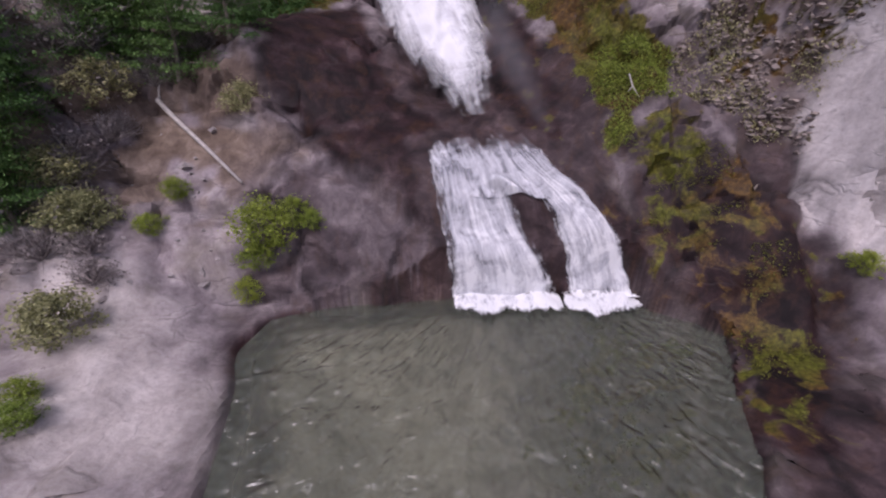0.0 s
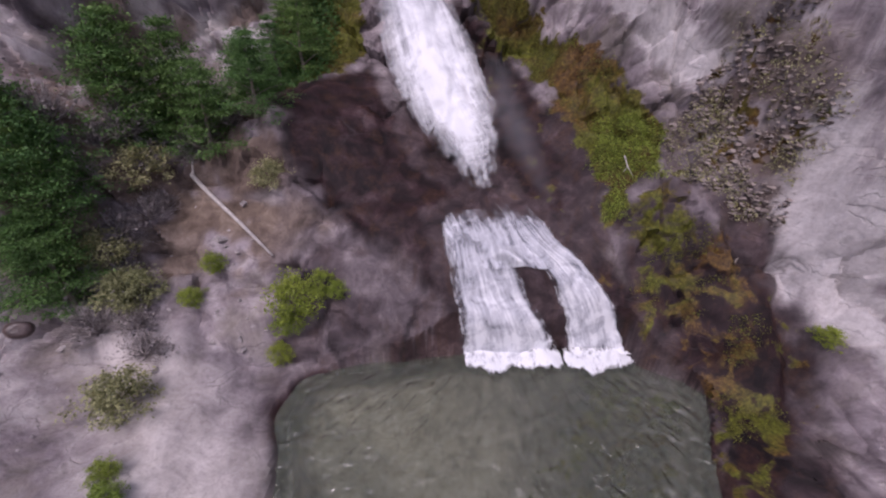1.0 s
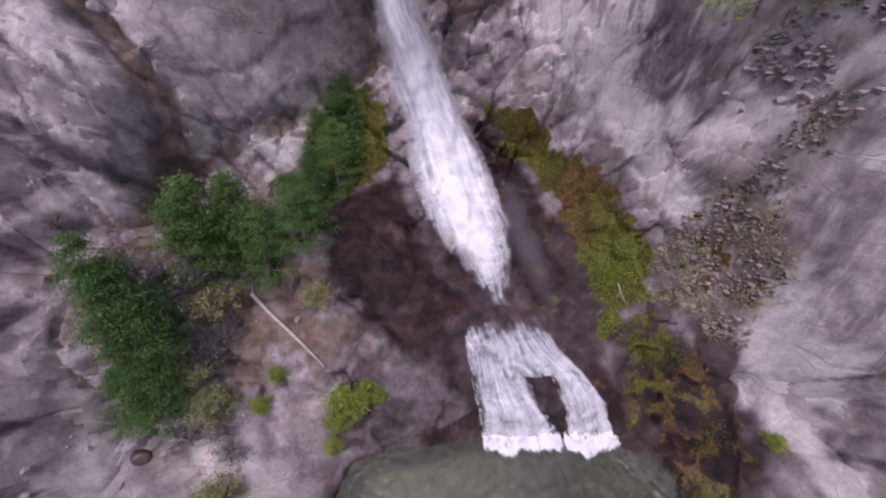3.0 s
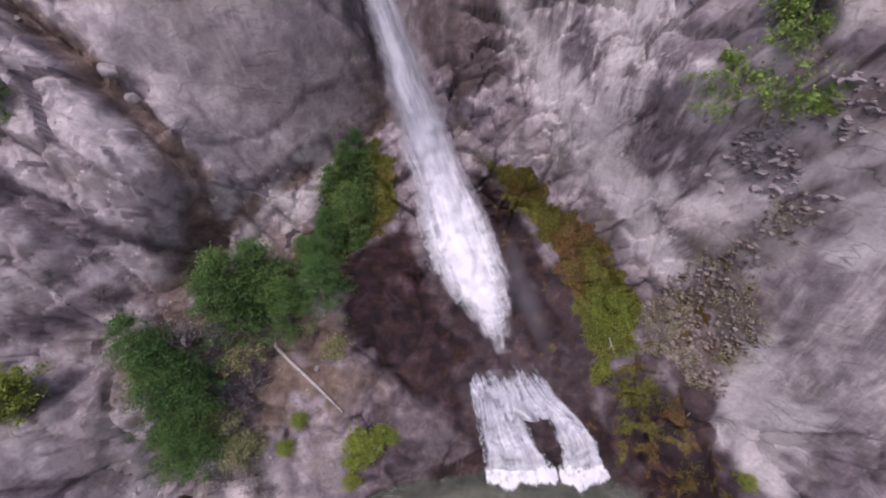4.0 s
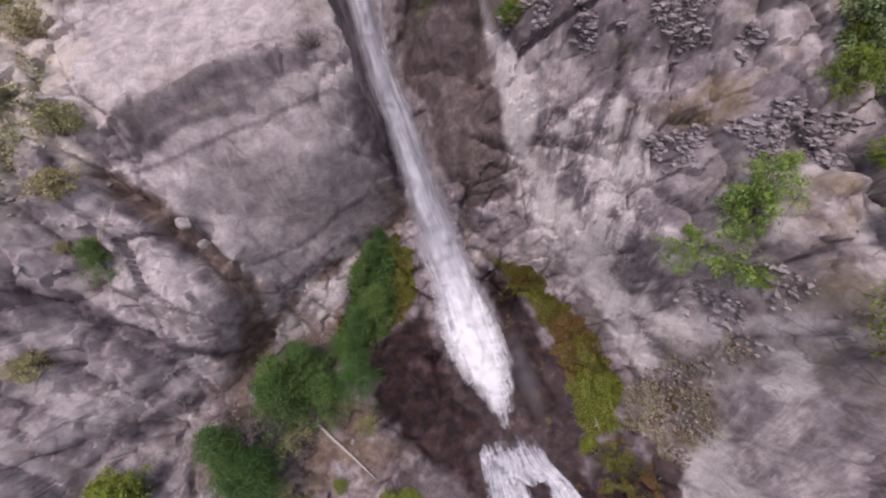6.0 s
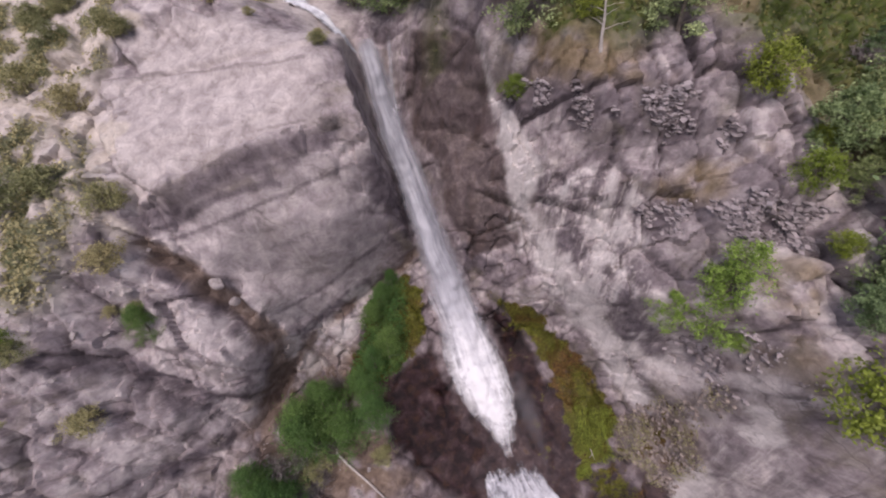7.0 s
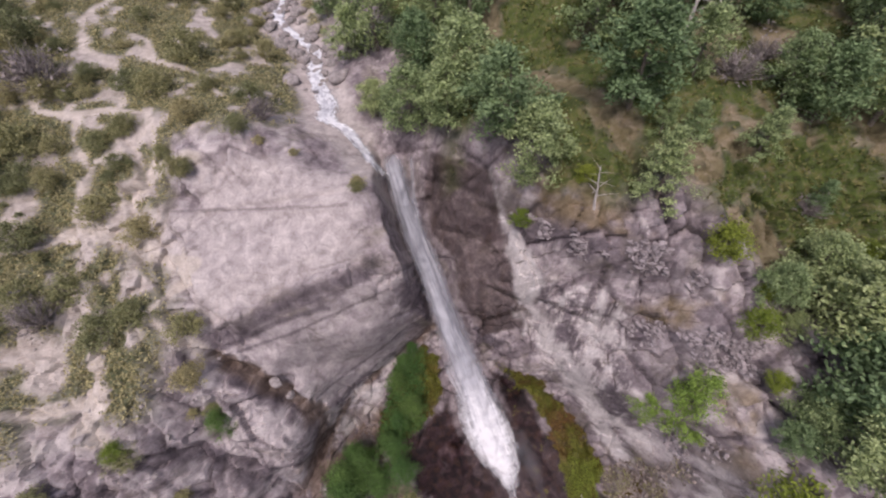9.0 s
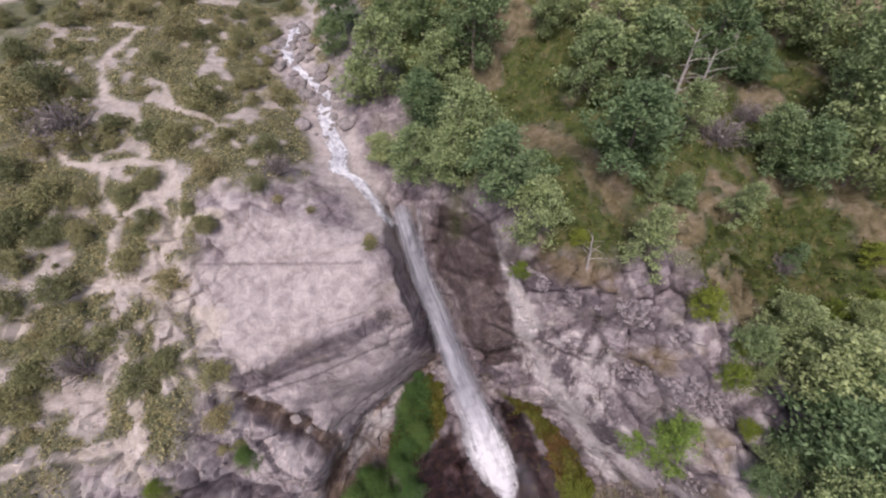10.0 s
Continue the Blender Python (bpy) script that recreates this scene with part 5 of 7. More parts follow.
WET_RIGHT = [(-0.0, 12.4), (1.8, 11.8), (3.1, 9.6), (3.6, 6.1), (4.0, 3.2), (5.3, 1.3), (5.8, -0.0), (4.7, 0.7), (3.6, 2.8), (2.0, 4.5), (1.3, 5.8), (1.3, 9.3)]
BANK_WET = [(4.9, 2.4), (8.0, 2.6), (8.6, 2.0), (9.7, -0.5), (7.1, -4.2), (5.2, -4.4), (6.9, -1.6), (5.8, 0.1)]
MOSS_BAND = [(0.3, 13.1), (3.2, 11.7), (5.4, 8.7), (6.5, 6.9), (6.3, 5.5), (4.6, 3.3), (4.4, 5.0), (4.0, 6.9), (3.2, 9.2), (1.7, 11.2)]
BRIGHT_MOSS = [(4.9, 6.9), (6.5, 6.9), (6.0, 5.0), (4.7, 3.6), (4.4, 5.0)]
MOSS_FOOT = [(-6.1, 13.4), (-4.5, 14.2), (-3.3, 13.4), (-3.8, 10.2), (-5.4, 8.6), (-7.5, 8.1), (-7.0, 11.1)]
MOUND = [(7.5, 0.8), (8.3, 0.6), (8.5, -1.7), (7.9, -2.8), (6.6, -3.8), (6.0, -3.1), (6.8, -1.9)]
MOSS_SEAM = [(5.2, 2.4), (7.1, 2.7), (7.1, 0.6), (6.5, 0.2), (5.6, 1.3)]
SAND_BANK = [(-10.7, 0.9), (-9.5, 0.8), (-7.9, -0.2), (-6.5, -1.7), (-4.6, -3.3), (-4.1, -4.4), (-6.5, -4.1)]
BANK_SLOPE = [(-7.4, -0.0), (-5.4, -0.4), (-4.8, -1.5), (-4.0, -3.8), (-4.1, -4.4), (-4.6, -3.3), (-6.4, -1.7)]
LEDGE_SOIL = [(-9.7, 2.6), (-8.3, 4.7), (-5.6, 4.6), (-3.8, 3.4), (-5.5, 2.4), (-5.4, 1.3), (-7.0, 0.9), (-9.5, 1.1)]
LEDGE_ROCK = [(-5.3, 2.2), (-3.4, 3.1), (-1.4, 2.2), (-0.2, 0.9), (-0.4, 0.4), (-2.5, -0.2), (-4.9, -0.9), (-5.4, 0.2), (-4.7, 1.3)]
RUBBLE_SLOPE = [(6.0, 12.8), (7.1, 12.0), (8.5, 11.7), (9.1, 11.4), (9.5, 9.3), (9.1, 9.4), (8.9, 8.8), (8.5, 9.5), (8.0, 8.8), (7.3, 10.9)]
SEAM_FOOT = [(4.2, 4.0), (6.0, 4.3), (7.9, 3.2), (8.4, 1.7), (6.8, 0.8), (5.3, 1.3)]
PALE_SHOULDER = [(-12.1, 3.2), (-11.6, 3.1), (-11.6, 1.0), (-10.4, -1.1), (-9.9, -1.7), (-12.0, -1.1)]
PALE_CRAG = [(7.1, 11.3), (8.8, 9.8), (9.1, 8.1), (8.9, 7.6), (8.5, 7.1), (7.9, 8.2)]

# runs down the faces, and dark lines that also follow creases: half width, line
WHITE_RUNS = [
    (0.2, [(0.7, 20.5), (1.2, 18.1), (2.2, 16.5)]),
    (0.22, [(3.5, 14.7), (4.7, 12.2), (5.9, 10.1), (7.5, 7.5)]),
    (0.15, [(4.7, 11.8), (5.6, 11.2), (7.1, 7.9)]),
    (0.15, [(5.4, 11.4), (6.2, 9.5), (7.2, 7.6)]),
    (0.12, [(6.6, 10.4), (7.4, 9.9), (7.8, 9.4)]),
    (0.2, [(9.0, 5.2), (9.3, 3.4), (9.5, 2.4)]),
    (0.25, [(9.5, 2.4), (10.3, 0.8), (10.4, -0.9)]),
    (0.12, [(10.3, 1.8), (10.0, 3.1)]),
    (0.18, [(9.1, 3.0), (8.9, 5.1), (10.3, 1.4)]),
    (0.15, [(9.6, 7.4), (9.2, 9.1)]),
    (0.14, [(4.6, 16.7), (4.9, 14.6)]),
    (0.14, [(6.0, 10.7), (7.4, 9.9), (7.9, 9.7)]),
    (0.3, [(9.1, 4.7), (9.3, 3.8), (9.3, 2.7)]),
    (0.3, [(9.3, 2.7), (10.0, 0.8)]),
]
# streaks and bedding lines, plus shade painted along grooves and the chute slot
STREAKS_AND_SHADE = [
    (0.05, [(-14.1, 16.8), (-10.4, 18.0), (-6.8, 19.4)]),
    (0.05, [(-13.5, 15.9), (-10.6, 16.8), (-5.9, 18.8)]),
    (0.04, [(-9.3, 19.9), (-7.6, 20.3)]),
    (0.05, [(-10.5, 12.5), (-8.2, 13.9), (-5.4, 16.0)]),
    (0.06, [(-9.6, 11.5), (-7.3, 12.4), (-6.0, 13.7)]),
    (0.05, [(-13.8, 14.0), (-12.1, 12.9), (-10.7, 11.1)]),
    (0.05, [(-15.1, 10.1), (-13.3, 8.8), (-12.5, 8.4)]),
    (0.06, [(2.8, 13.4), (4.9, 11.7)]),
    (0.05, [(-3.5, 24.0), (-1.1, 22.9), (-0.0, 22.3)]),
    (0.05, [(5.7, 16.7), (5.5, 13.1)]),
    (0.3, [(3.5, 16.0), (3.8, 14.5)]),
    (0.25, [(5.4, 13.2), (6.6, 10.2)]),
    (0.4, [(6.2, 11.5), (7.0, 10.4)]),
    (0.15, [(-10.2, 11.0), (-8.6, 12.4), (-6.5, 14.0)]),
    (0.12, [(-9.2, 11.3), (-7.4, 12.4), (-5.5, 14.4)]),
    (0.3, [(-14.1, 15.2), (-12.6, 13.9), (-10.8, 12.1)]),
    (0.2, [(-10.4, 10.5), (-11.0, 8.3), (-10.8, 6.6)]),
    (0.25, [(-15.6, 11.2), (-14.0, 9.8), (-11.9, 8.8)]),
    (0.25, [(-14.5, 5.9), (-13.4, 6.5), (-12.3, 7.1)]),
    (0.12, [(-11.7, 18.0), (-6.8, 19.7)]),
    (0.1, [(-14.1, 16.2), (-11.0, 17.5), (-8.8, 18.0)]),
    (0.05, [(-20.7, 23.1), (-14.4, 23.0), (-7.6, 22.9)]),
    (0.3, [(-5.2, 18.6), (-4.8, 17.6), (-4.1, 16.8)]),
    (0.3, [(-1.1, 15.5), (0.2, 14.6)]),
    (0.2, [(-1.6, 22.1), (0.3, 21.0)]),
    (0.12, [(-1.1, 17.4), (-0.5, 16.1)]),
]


def along(p, line, width):
    best = np.full(len(p), 1e9)
    for a, b in zip(line, line[1:]):
        a, b = np.array(a), np.array(b)
        ab = b - a
        t = np.clip(((p - a) @ ab) / (ab @ ab), 0, 1)
        best = np.minimum(best, np.linalg.norm((p - a - t[:, None] * ab) * (1, 1, 0.3), axis=1))
    best = best + 0.25 * smooth_noise(p, 1.3, 47)
    return 1 - step(0.5 * width, 1.1 * width, best)


def area(p, v, outline, soft=0.35, ragged=0.5):
    """1 inside an outline, with a ragged, softened edge."""
    wob = ragged * (0.6 * smooth_noise(p, 0.9, 111) + 0.4 * smooth_noise(p, 0.35, 113))
    return 1 - step(-soft, soft, outline_distance(p[:, 0], v, outline) + wob)


def lines(p, v, runs, soft=2.0):
    """How far each point lies on one of a set of ragged runs."""
    sway = 0.18 * smooth_noise(p, 0.7, 137) + 0.1 * smooth_noise(p, 0.25, 139)
    out = np.zeros(len(p))
    for width, line in runs:
        k = min(1.0, width / 0.16)
        gap, _ = line_distance(p[:, 0] + k * sway, v + k * sway, line)
        out = np.maximum(out, (0.45 + 0.55 * k) * (1 - step(0.6 * width, soft * width, gap + 0.5 * width * smooth_noise(p * (5, 5, 0.8), 1.0, 141))))
    return out


def covers(p, v):
    x, y, z = p.T
    zone = lambda outline, soft=0.35, ragged=0.5: area(p, v, outline, soft, ragged)
    shore = outline_distance(x, y, SHORE)
    pool = (shore < 0) * (v < 6)
    ragged = 0.9 * smooth_noise(p, 1.6, 63) + 0.4 * smooth_noise(p, 0.5, 64)
    patchy = smooth_noise(p, 0.9, 143) + 0.6 * smooth_noise(p, 0.35, 145)
    runs = smooth_noise(p * (2.6, 2.6, 0.34), 1.0, 121) + 0.5 * smooth_noise(p * (6, 6, 0.7), 1.0, 123)
    moss = np.maximum.reduce([0.95 * zone(MOSS_BAND), 0.95 * zone(MOSS_FOOT), 0.5 * zone(MOUND, 0.5), 0.55 * zone(MOSS_SEAM, 0.6), 0.5 * zone(SEAM_FOOT, 0.6), 0.36 * zone(DEBRIS), 0.3 * zone(BANK_WET, 0.6), 0.22 * zone(WET_RIGHT)])
    gully = step(-4.6, -3.4, x + ragged) * step(5.8, 4.8, x + ragged) * step(7.4, 5.6, z + ragged) * step(POOL, POOL + 0.3, z)
    wet = np.maximum.reduce([zone(WET_LEFT), zone(WET_RIGHT), zone(BANK_WET, 0.5), 0.9 * zone(MOSS_SEAM, 0.8), 0.85 * zone(SEAM_FOOT, 0.5), 0.9 * gully, 0.55 * zone(DARK_WALL, 0.12, 0.25), 0.7 * zone(MOSS_BAND, 0.6), 0.7 * zone(MOSS_FOOT, 0.5)])
    shoreline = (1 - step(POOL, POOL + 0.45, z + 0.1 * smooth_noise(p, 0.5, 50))) * step(POOL - 0.5, POOL - 0.2, z) * (v < 8)
    wet = np.maximum(np.maximum(wet, shoreline) * (1 - 0.5 * zone(LEDGE_ROCK, 0.4)), 0.68 * zone(LEDGE_ROCK, 0.4) * (0.6 + 0.4 * step(-0.4, 0.4, patchy)))
    wet = np.maximum(wet, 0.9 * step(4.4, 5.2, x) * step(9.6, 8.4, x + ragged) * step(4.6, 3.2, z + ragged) * step(POOL, POOL + 0.3, z) * step(2.6, 1.4, y + 0.5 * ragged))
    wall = np.maximum.reduce([zone(RIGHT_WALL, 0.5), zone(PALE_EDGE, 0.15, 0.2), zone(PALE_FOOT, 0.3), 0.5 * zone(LILAC_SLAB, 0.3)])
    pale = np.maximum.reduce([zone(PALE_EDGE, 0.12, 0.2), 0.9 * zone(PALE_FOOT, 0.3), 0.66 * zone(PALE_WALL, 0.25), 0.8 * zone(SLAB_RIDGE), 0.55 * zone(LOW_RIDGE), 0.8 * zone(TALUS, 0.2), 0.5 * zone(LILAC_SLAB, 0.2), 0.85 * zone(TABLE, 0.5), 0.95 * zone(PALE_SHOULDER, 0.5), 0.9 * zone(PALE_CRAG, 0.5), 0.95 * zone(RUBBLE_SLOPE, 0.5) * step(-0.5, 0.0, patchy), 0.8 * zone(SAND_BANK, 0.7), 0.35 * zone(BANK_SLOPE)])
    pale = np.maximum(pale, 0.95 * step(-0.25, 0.3, runs) * zone(RIGHT_WALL, 0.5))
    pale = np.maximum(pale, 0.85 * step(-0.35, 0.2, patchy + 0.4 * runs) * step(6.0, 8.0, x) * step(8.5, 10.0, v) * step(21.0, 19.0, v))
    pale = np.maximum(pale, 0.8 * step(-0.3, 0.3, patchy) * step(-10.0, -11.5, x) * step(2.0, 4.0, v))
    bleached, streak_shade = lines(p, v, WHITE_RUNS), lines(p, v, STREAKS_AND_SHADE)
    # dark streaks and rock, together with painted shade of the recess band and creases
    stain_shade = np.maximum.reduce([0.85 * streak_shade, zone(RECESS_SHADE, 0.15, 0.3) * (0.55 + 0.3 * step(0.2, -0.3, runs)), 0.5 * step(-0.05, -0.5, runs) * zone(RIGHT_WALL, 0.5), 0.55 * zone(SCREE_TOP), 0.5 * zone(SCREE_LOW), 0.45 * step(0.1, -0.5, runs) * zone(LILAC_SLAB, 0.3), 0.35 * zone(LEDGE_ROCK, 0.5) * step(-0.3, 0.3, patchy), 0.5 * zone(LEDGE_SOIL, 0.5) * step(-0.3, 0.4, patchy), 0.4 * zone(BANK_SLOPE, 0.4)])
    stain_shade = stain_shade * (1 - bleached)
    wet = wet * (1 - bleached) * (1 - zone(LILAC_SLAB, 0.2)) * (1 - 0.9 * zone(PALE_EDGE, 0.12, 0.2)) * (1 - 0.8 * zone(PALE_FOOT, 0.2))
    pale = np.maximum(pale * (1 - 0.8 * stain_shade), bleached) * (1 - wet)
    litter = zone(LEDGE_SOIL, 0.7) * step(-0.5, 0.2, patchy)
    trees_floor = 1.3 * step(-4.6, -5.6, x) * step(-13.0, -11.0, x) * step(2.2, 3.2, z) * step(9.0, 7.5, z) * step(8.5, 7.0, y)
    # the brown strip along the left shore stands in for the bank's dark reflection
    brown = np.maximum.reduce([0.8 * litter, 0.75 * trees_floor * step(-0.5, 0.2, patchy), 0.85 * zone(DEBRIS, 0.5) * step(-0.5, 0.1, patchy), 0.35 * zone(DARK_WALL, 0.12, 0.25), 0.9 * step(-1.2, -0.3, shore) * pool * step(3.0, 0.0, x), zone([(8.6, 10.4), (9.2, 10.2), (9.3, 11.2), (8.7, 11.3)], 0.3)])
    ochre = np.maximum.reduce([0.8 * zone(OCHRE_LEDGE, 0.4), 0.75 * zone(OCHRE_FOOT, 0.5), 0.8 * zone(OCHRE_EDGE, 0.5), 0.12 * zone(LEDGE_SOIL, 0.6)]) * step(-0.5, 0.3, patchy)
    pale = pale * (1 - brown) * (1 - 0.6 * ochre)
    # the hill and the plateau
    hill = step(0.0, 1.5, y - (9.6 + 4.4 * step(2.4, -0.4, x) - 0.75 * np.clip(x - 6, 0, 12)) + 1.2 * smooth_noise(p, 2.5, 53)) * step(-3.5, -1.5, x) * step(17.5, 19.5, z)
    flat = step(-15.5, -18.0, x + 1.5 * smooth_noise(p, 3.0, 57)) * step(14.5, 16, z)
    back = step(14.5, 17.0, y) * step(-10.0, -12.5, x)
    scrub = np.maximum(flat, back) * step(-0.35, 0.15, 0.15 + 0.7 * smooth_noise(p, 2.0, 59) + 0.8 * smooth_noise(p, 0.8, 61))
    right = step(-4.0, -2.5, x + 0.3 * (y - 16)) * step(15.5, 17, y)
    grass = np.clip(np.maximum(np.maximum(hill, right), 0.85 * scrub), 0, 1) * (1 - zone(TABLE, 0.6))
    soil = np.maximum(flat, back) * 0.7
    trod = np.zeros(len(p))
    for width, line in PATHS:
        trod = np.maximum(trod, along(p, line, 1.5 * width))
    grass, soil = grass * (1 - trod), np.maximum(soil, trod)
    soil = np.maximum.reduce([soil, 0.35 * zone(SAND_BANK, 0.8) * step(0.3, -0.5, y), 0.2 * zone(TABLE, 0.5)])
    bed = pool * step(POOL - 0.2, POOL - 0.5, z)
    soil = np.maximum(soil, bed * (0.1 + 0.7 * step(4.0, -1.5, x + 0.5 * smooth_noise(p, 1.5, 65))))
    # darkening with water depth, put into the bed colour through moss and wet
    deep = bed * step(0.5, 4.0, x + 1.2 * smooth_noise(p, 1.8, 66))
    moss = np.maximum(moss, 0.45 * deep)
    # wet colour at the left shore paints the shadow edge under the bank
    wet = np.maximum.reduce([wet, 0.9 * deep, 0.85 * step(-1.0, -0.3, shore + 0.2 * smooth_noise(p, 0.7, 135)) * pool * step(3.0, 0.0, x)])
    clearing = hill * step(0.1, 0.4, smooth_noise(p, 2.6, 131) + 0.4 * smooth_noise(p, 0.8, 133))
    ochre = np.maximum(ochre, 0.8 * clearing)
    grass = grass * (1 - 0.7 * clearing)
    # dark earth in the deep grooves, which also paints in their missing shade
    for kind, depth, width, line in CREASES:
        if kind == "groove" and depth > 0.45 and line[0][1] > 4:
            gap, _ = line_distance(x + 0.2 * smooth_noise(p, 0.6, 67), v + 0.2 * smooth_noise(p, 0.6, 68), line)
            brown = np.maximum(brown, 0.9 * (1 - step(0.35 * width, 1.0 * width, gap)))
    channel = along(p, STREAM, 1.9)
    grass, soil, ochre = grass * (1 - channel), soil * (1 - channel), ochre * (1 - channel)
    pale, soil = np.maximum(pale, 0.9 * channel), np.maximum(soil, 0.35 * channel)
    lime = np.maximum.reduce([0.55 * bleached, 0.5 * zone(PALE_SHOULDER, 0.5) * step(-0.3, 0.3, patchy), 0.35 * zone(PALE_CRAG, 0.5) * step(-0.3, 0.3, patchy), 0.35 * zone(RUBBLE_SLOPE, 0.5) * step(-0.2, 0.4, patchy), 0.8 * zone(PALE_EDGE, 0.15, 0.3) * step(-0.7, -0.1, runs), 0.6 * zone(PALE_FOOT, 0.4, 0.8) * step(-0.45, 0.15, runs), 0.6 * zone(RIGHT_WALL, 0.5) * step(0.25, 0.6, runs), 0.5 * zone(TALUS, 0.2) * step(-0.2, 0.4, patchy), 0.35 * zone(SAND_BANK, 0.8) * step(0.3, -0.5, y)])
    return np.stack([moss, wet, np.clip(pale, 0, 1)], 1), np.stack([brown, grass, soil], 1), np.stack([stain_shade, ochre, wall, lime], 1)


def graded(lo, a, b, hi, fine, growth=1.12):
    """Even fine spacing between a and b, growing wider outwards to lo and hi."""
    mid = list(np.arange(a, b, fine))
    left, s, q = [], fine, a
    while q > lo:
        s *= growth
        q -= s
        left.append(q)
    right, s, q = [], fine, mid[-1]
    while q < hi:
        s *= growth
        q += s
        right.append(q)
    return np.array(left[::-1] + mid + right)


GX, GV = graded(-60, -19.5, 13.5, 60, 0.095, 1.03), graded(-22, -4.5, 33.0, 78, 0.095, 1.03)
MX, MV = np.meshgrid(GX, GV)
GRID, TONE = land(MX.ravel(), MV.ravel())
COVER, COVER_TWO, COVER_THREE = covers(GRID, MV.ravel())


def build_ground():
    """Splits the one surface into the named parts of the setting."""
    rows, cols = len(GV), len(GX)
    idx = np.arange(rows * cols).reshape(rows, cols)
    quads = np.stack([idx[:-1, :-1], idx[:-1, 1:], idx[1:, 1:], idx[1:, :-1]], -1).reshape(-1, 4)
    c = GRID[quads].mean(1)
    v = (c[:, 1] + c[:, 2]) / H
    shore = outline_distance(c[:, 0], c[:, 1], SHORE)
    part_of = np.full(len(quads), 5)
    part_of[(v < 22.5)] = 3
    part_of[(v < 22.5) & (c[:, 0] < 0)] = 2
    gully = (np.abs(c[:, 0] - 0.8) < 5.0) & (v < 12)
    part_of[gully] = 1
    part_of[(v >= 22.5) & (c[:, 0] < -5 - 0.35 * (c[:, 1] - 12))] = 4
    part_of[(v < 6) & (shore < 0.0)] = 0
    titles = [("pool_bed", "brown and green gravel bed under the pool"), ("gully_rock", "dark wet brown rock around the waterfall"),
              ("cliff_left", "grey weathered rock cliff with cracks"), ("cliff_right", "streaked grey cliff with moss and ledges"),
              ("ground_plateau", "pale bare rock plateau with paths and scrub"), ("ground_hillside", "grassy hillside under open woodland")]
    for k, (name, label) in enumerate(titles):
        q = quads[part_of == k]
        used, inv = np.unique(q, return_inverse=True)
        me = bpy.data.meshes.new(name)
        me.vertices.add(len(used))
        me.vertices.foreach_set("co", GRID[used].ravel())
        me.loops.add(q.size)
        me.loops.foreach_set("vertex_index", inv.ravel().astype(np.int32))
        me.polygons.add(len(q))
        me.polygons.foreach_set("loop_start", np.arange(0, q.size, 4, dtype=np.int32))
        me.polygons.foreach_set("loop_total", np.full(len(q), 4, np.int32))
        me.polygons.foreach_set("use_smooth", np.full(len(q), True))
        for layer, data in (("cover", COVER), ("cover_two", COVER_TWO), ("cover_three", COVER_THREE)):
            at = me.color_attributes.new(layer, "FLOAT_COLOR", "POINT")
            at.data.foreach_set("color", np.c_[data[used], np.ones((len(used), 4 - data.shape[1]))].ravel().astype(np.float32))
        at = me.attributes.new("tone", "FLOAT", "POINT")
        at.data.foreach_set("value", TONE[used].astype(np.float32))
        me.update()
        if k in (1, 2, 3):
            me.set_sharp_from_angle(angle=radians(24))
        me.materials.append(ROCK)
        tagged(new(name, me), label, "ground" if "ground" in name else "rock", kind="structure")


build_ground()
COLUMNS = GRID.reshape(len(GV), len(GX), 3)


def ground(x, y):
    """The top of the land at a plan place."""
    col = COLUMNS[:, int(np.argmin(abs(GX - x)))]
    ok = np.nonzero((col[:-1, 1] <= y) & (col[1:, 1] > y))[0]
    if not len(ok):
        return float(col[np.argmin(abs(col[:, 1] - y)), 2])
    k = ok[-1]
    f = (y - col[k, 1]) / max(1e-6, col[k + 1, 1] - col[k, 1])
    return float(col[k, 2] + f * (col[k + 1, 2] - col[k, 2]))


# far country out to the horizon, under the edge of the near land
def far_ground():
    bm = bmesh.new()
    rings, n = [(55, 6), (120, 10), (400, 20), (1500, 60), (4000, 60)], 48
    loops = []
    for r, drop in rings:
        loops.append([bm.verts.new((r * math.cos(6.2832 * k / n), 20 + r * math.sin(6.2832 * k / n), (2 if r < 80 else 12) + 0.1 * r * (0.6 + 0.4 * math.sin(6.2832 * k / n)) * (1 if r < 500 else 0.6) - drop)) for k in range(n)])
    for a, b in zip(loops, loops[1:]):
        for k in range(n):
            bm.faces.new((a[k], a[(k + 1) % n], b[(k + 1) % n], b[k]))
    me = bpy.data.meshes.new("ground_far")
    bm.to_mesh(me)
    bm.free()
    me.materials.append(make_plain("far_scrub", (0.05, 0.06, 0.025), (0.14, 0.14, 0.07), 0.2, 0.95, 0.0))
    tagged(new("ground_far", me), "distant scrub-covered valley floor and slopes", "ground", kind="structure")


far_ground()

# ---- helpers for things and their parts ----


def mesh_from(name, verts, faces, material, smooth=True):
    me = bpy.data.meshes.new(name)
    me.from_pydata([tuple(map(float, v)) for v in verts], [], [tuple(map(int, q)) for q in faces])
    me.polygons.foreach_set("use_smooth", [smooth] * len(me.polygons))
    me.materials.append(material)
    me.update()
    return me


def part(name, me, parent, label=""):
    ob = new(name, me)
    ob.parent = parent
    return tagged(ob, label)


# ---- water ----


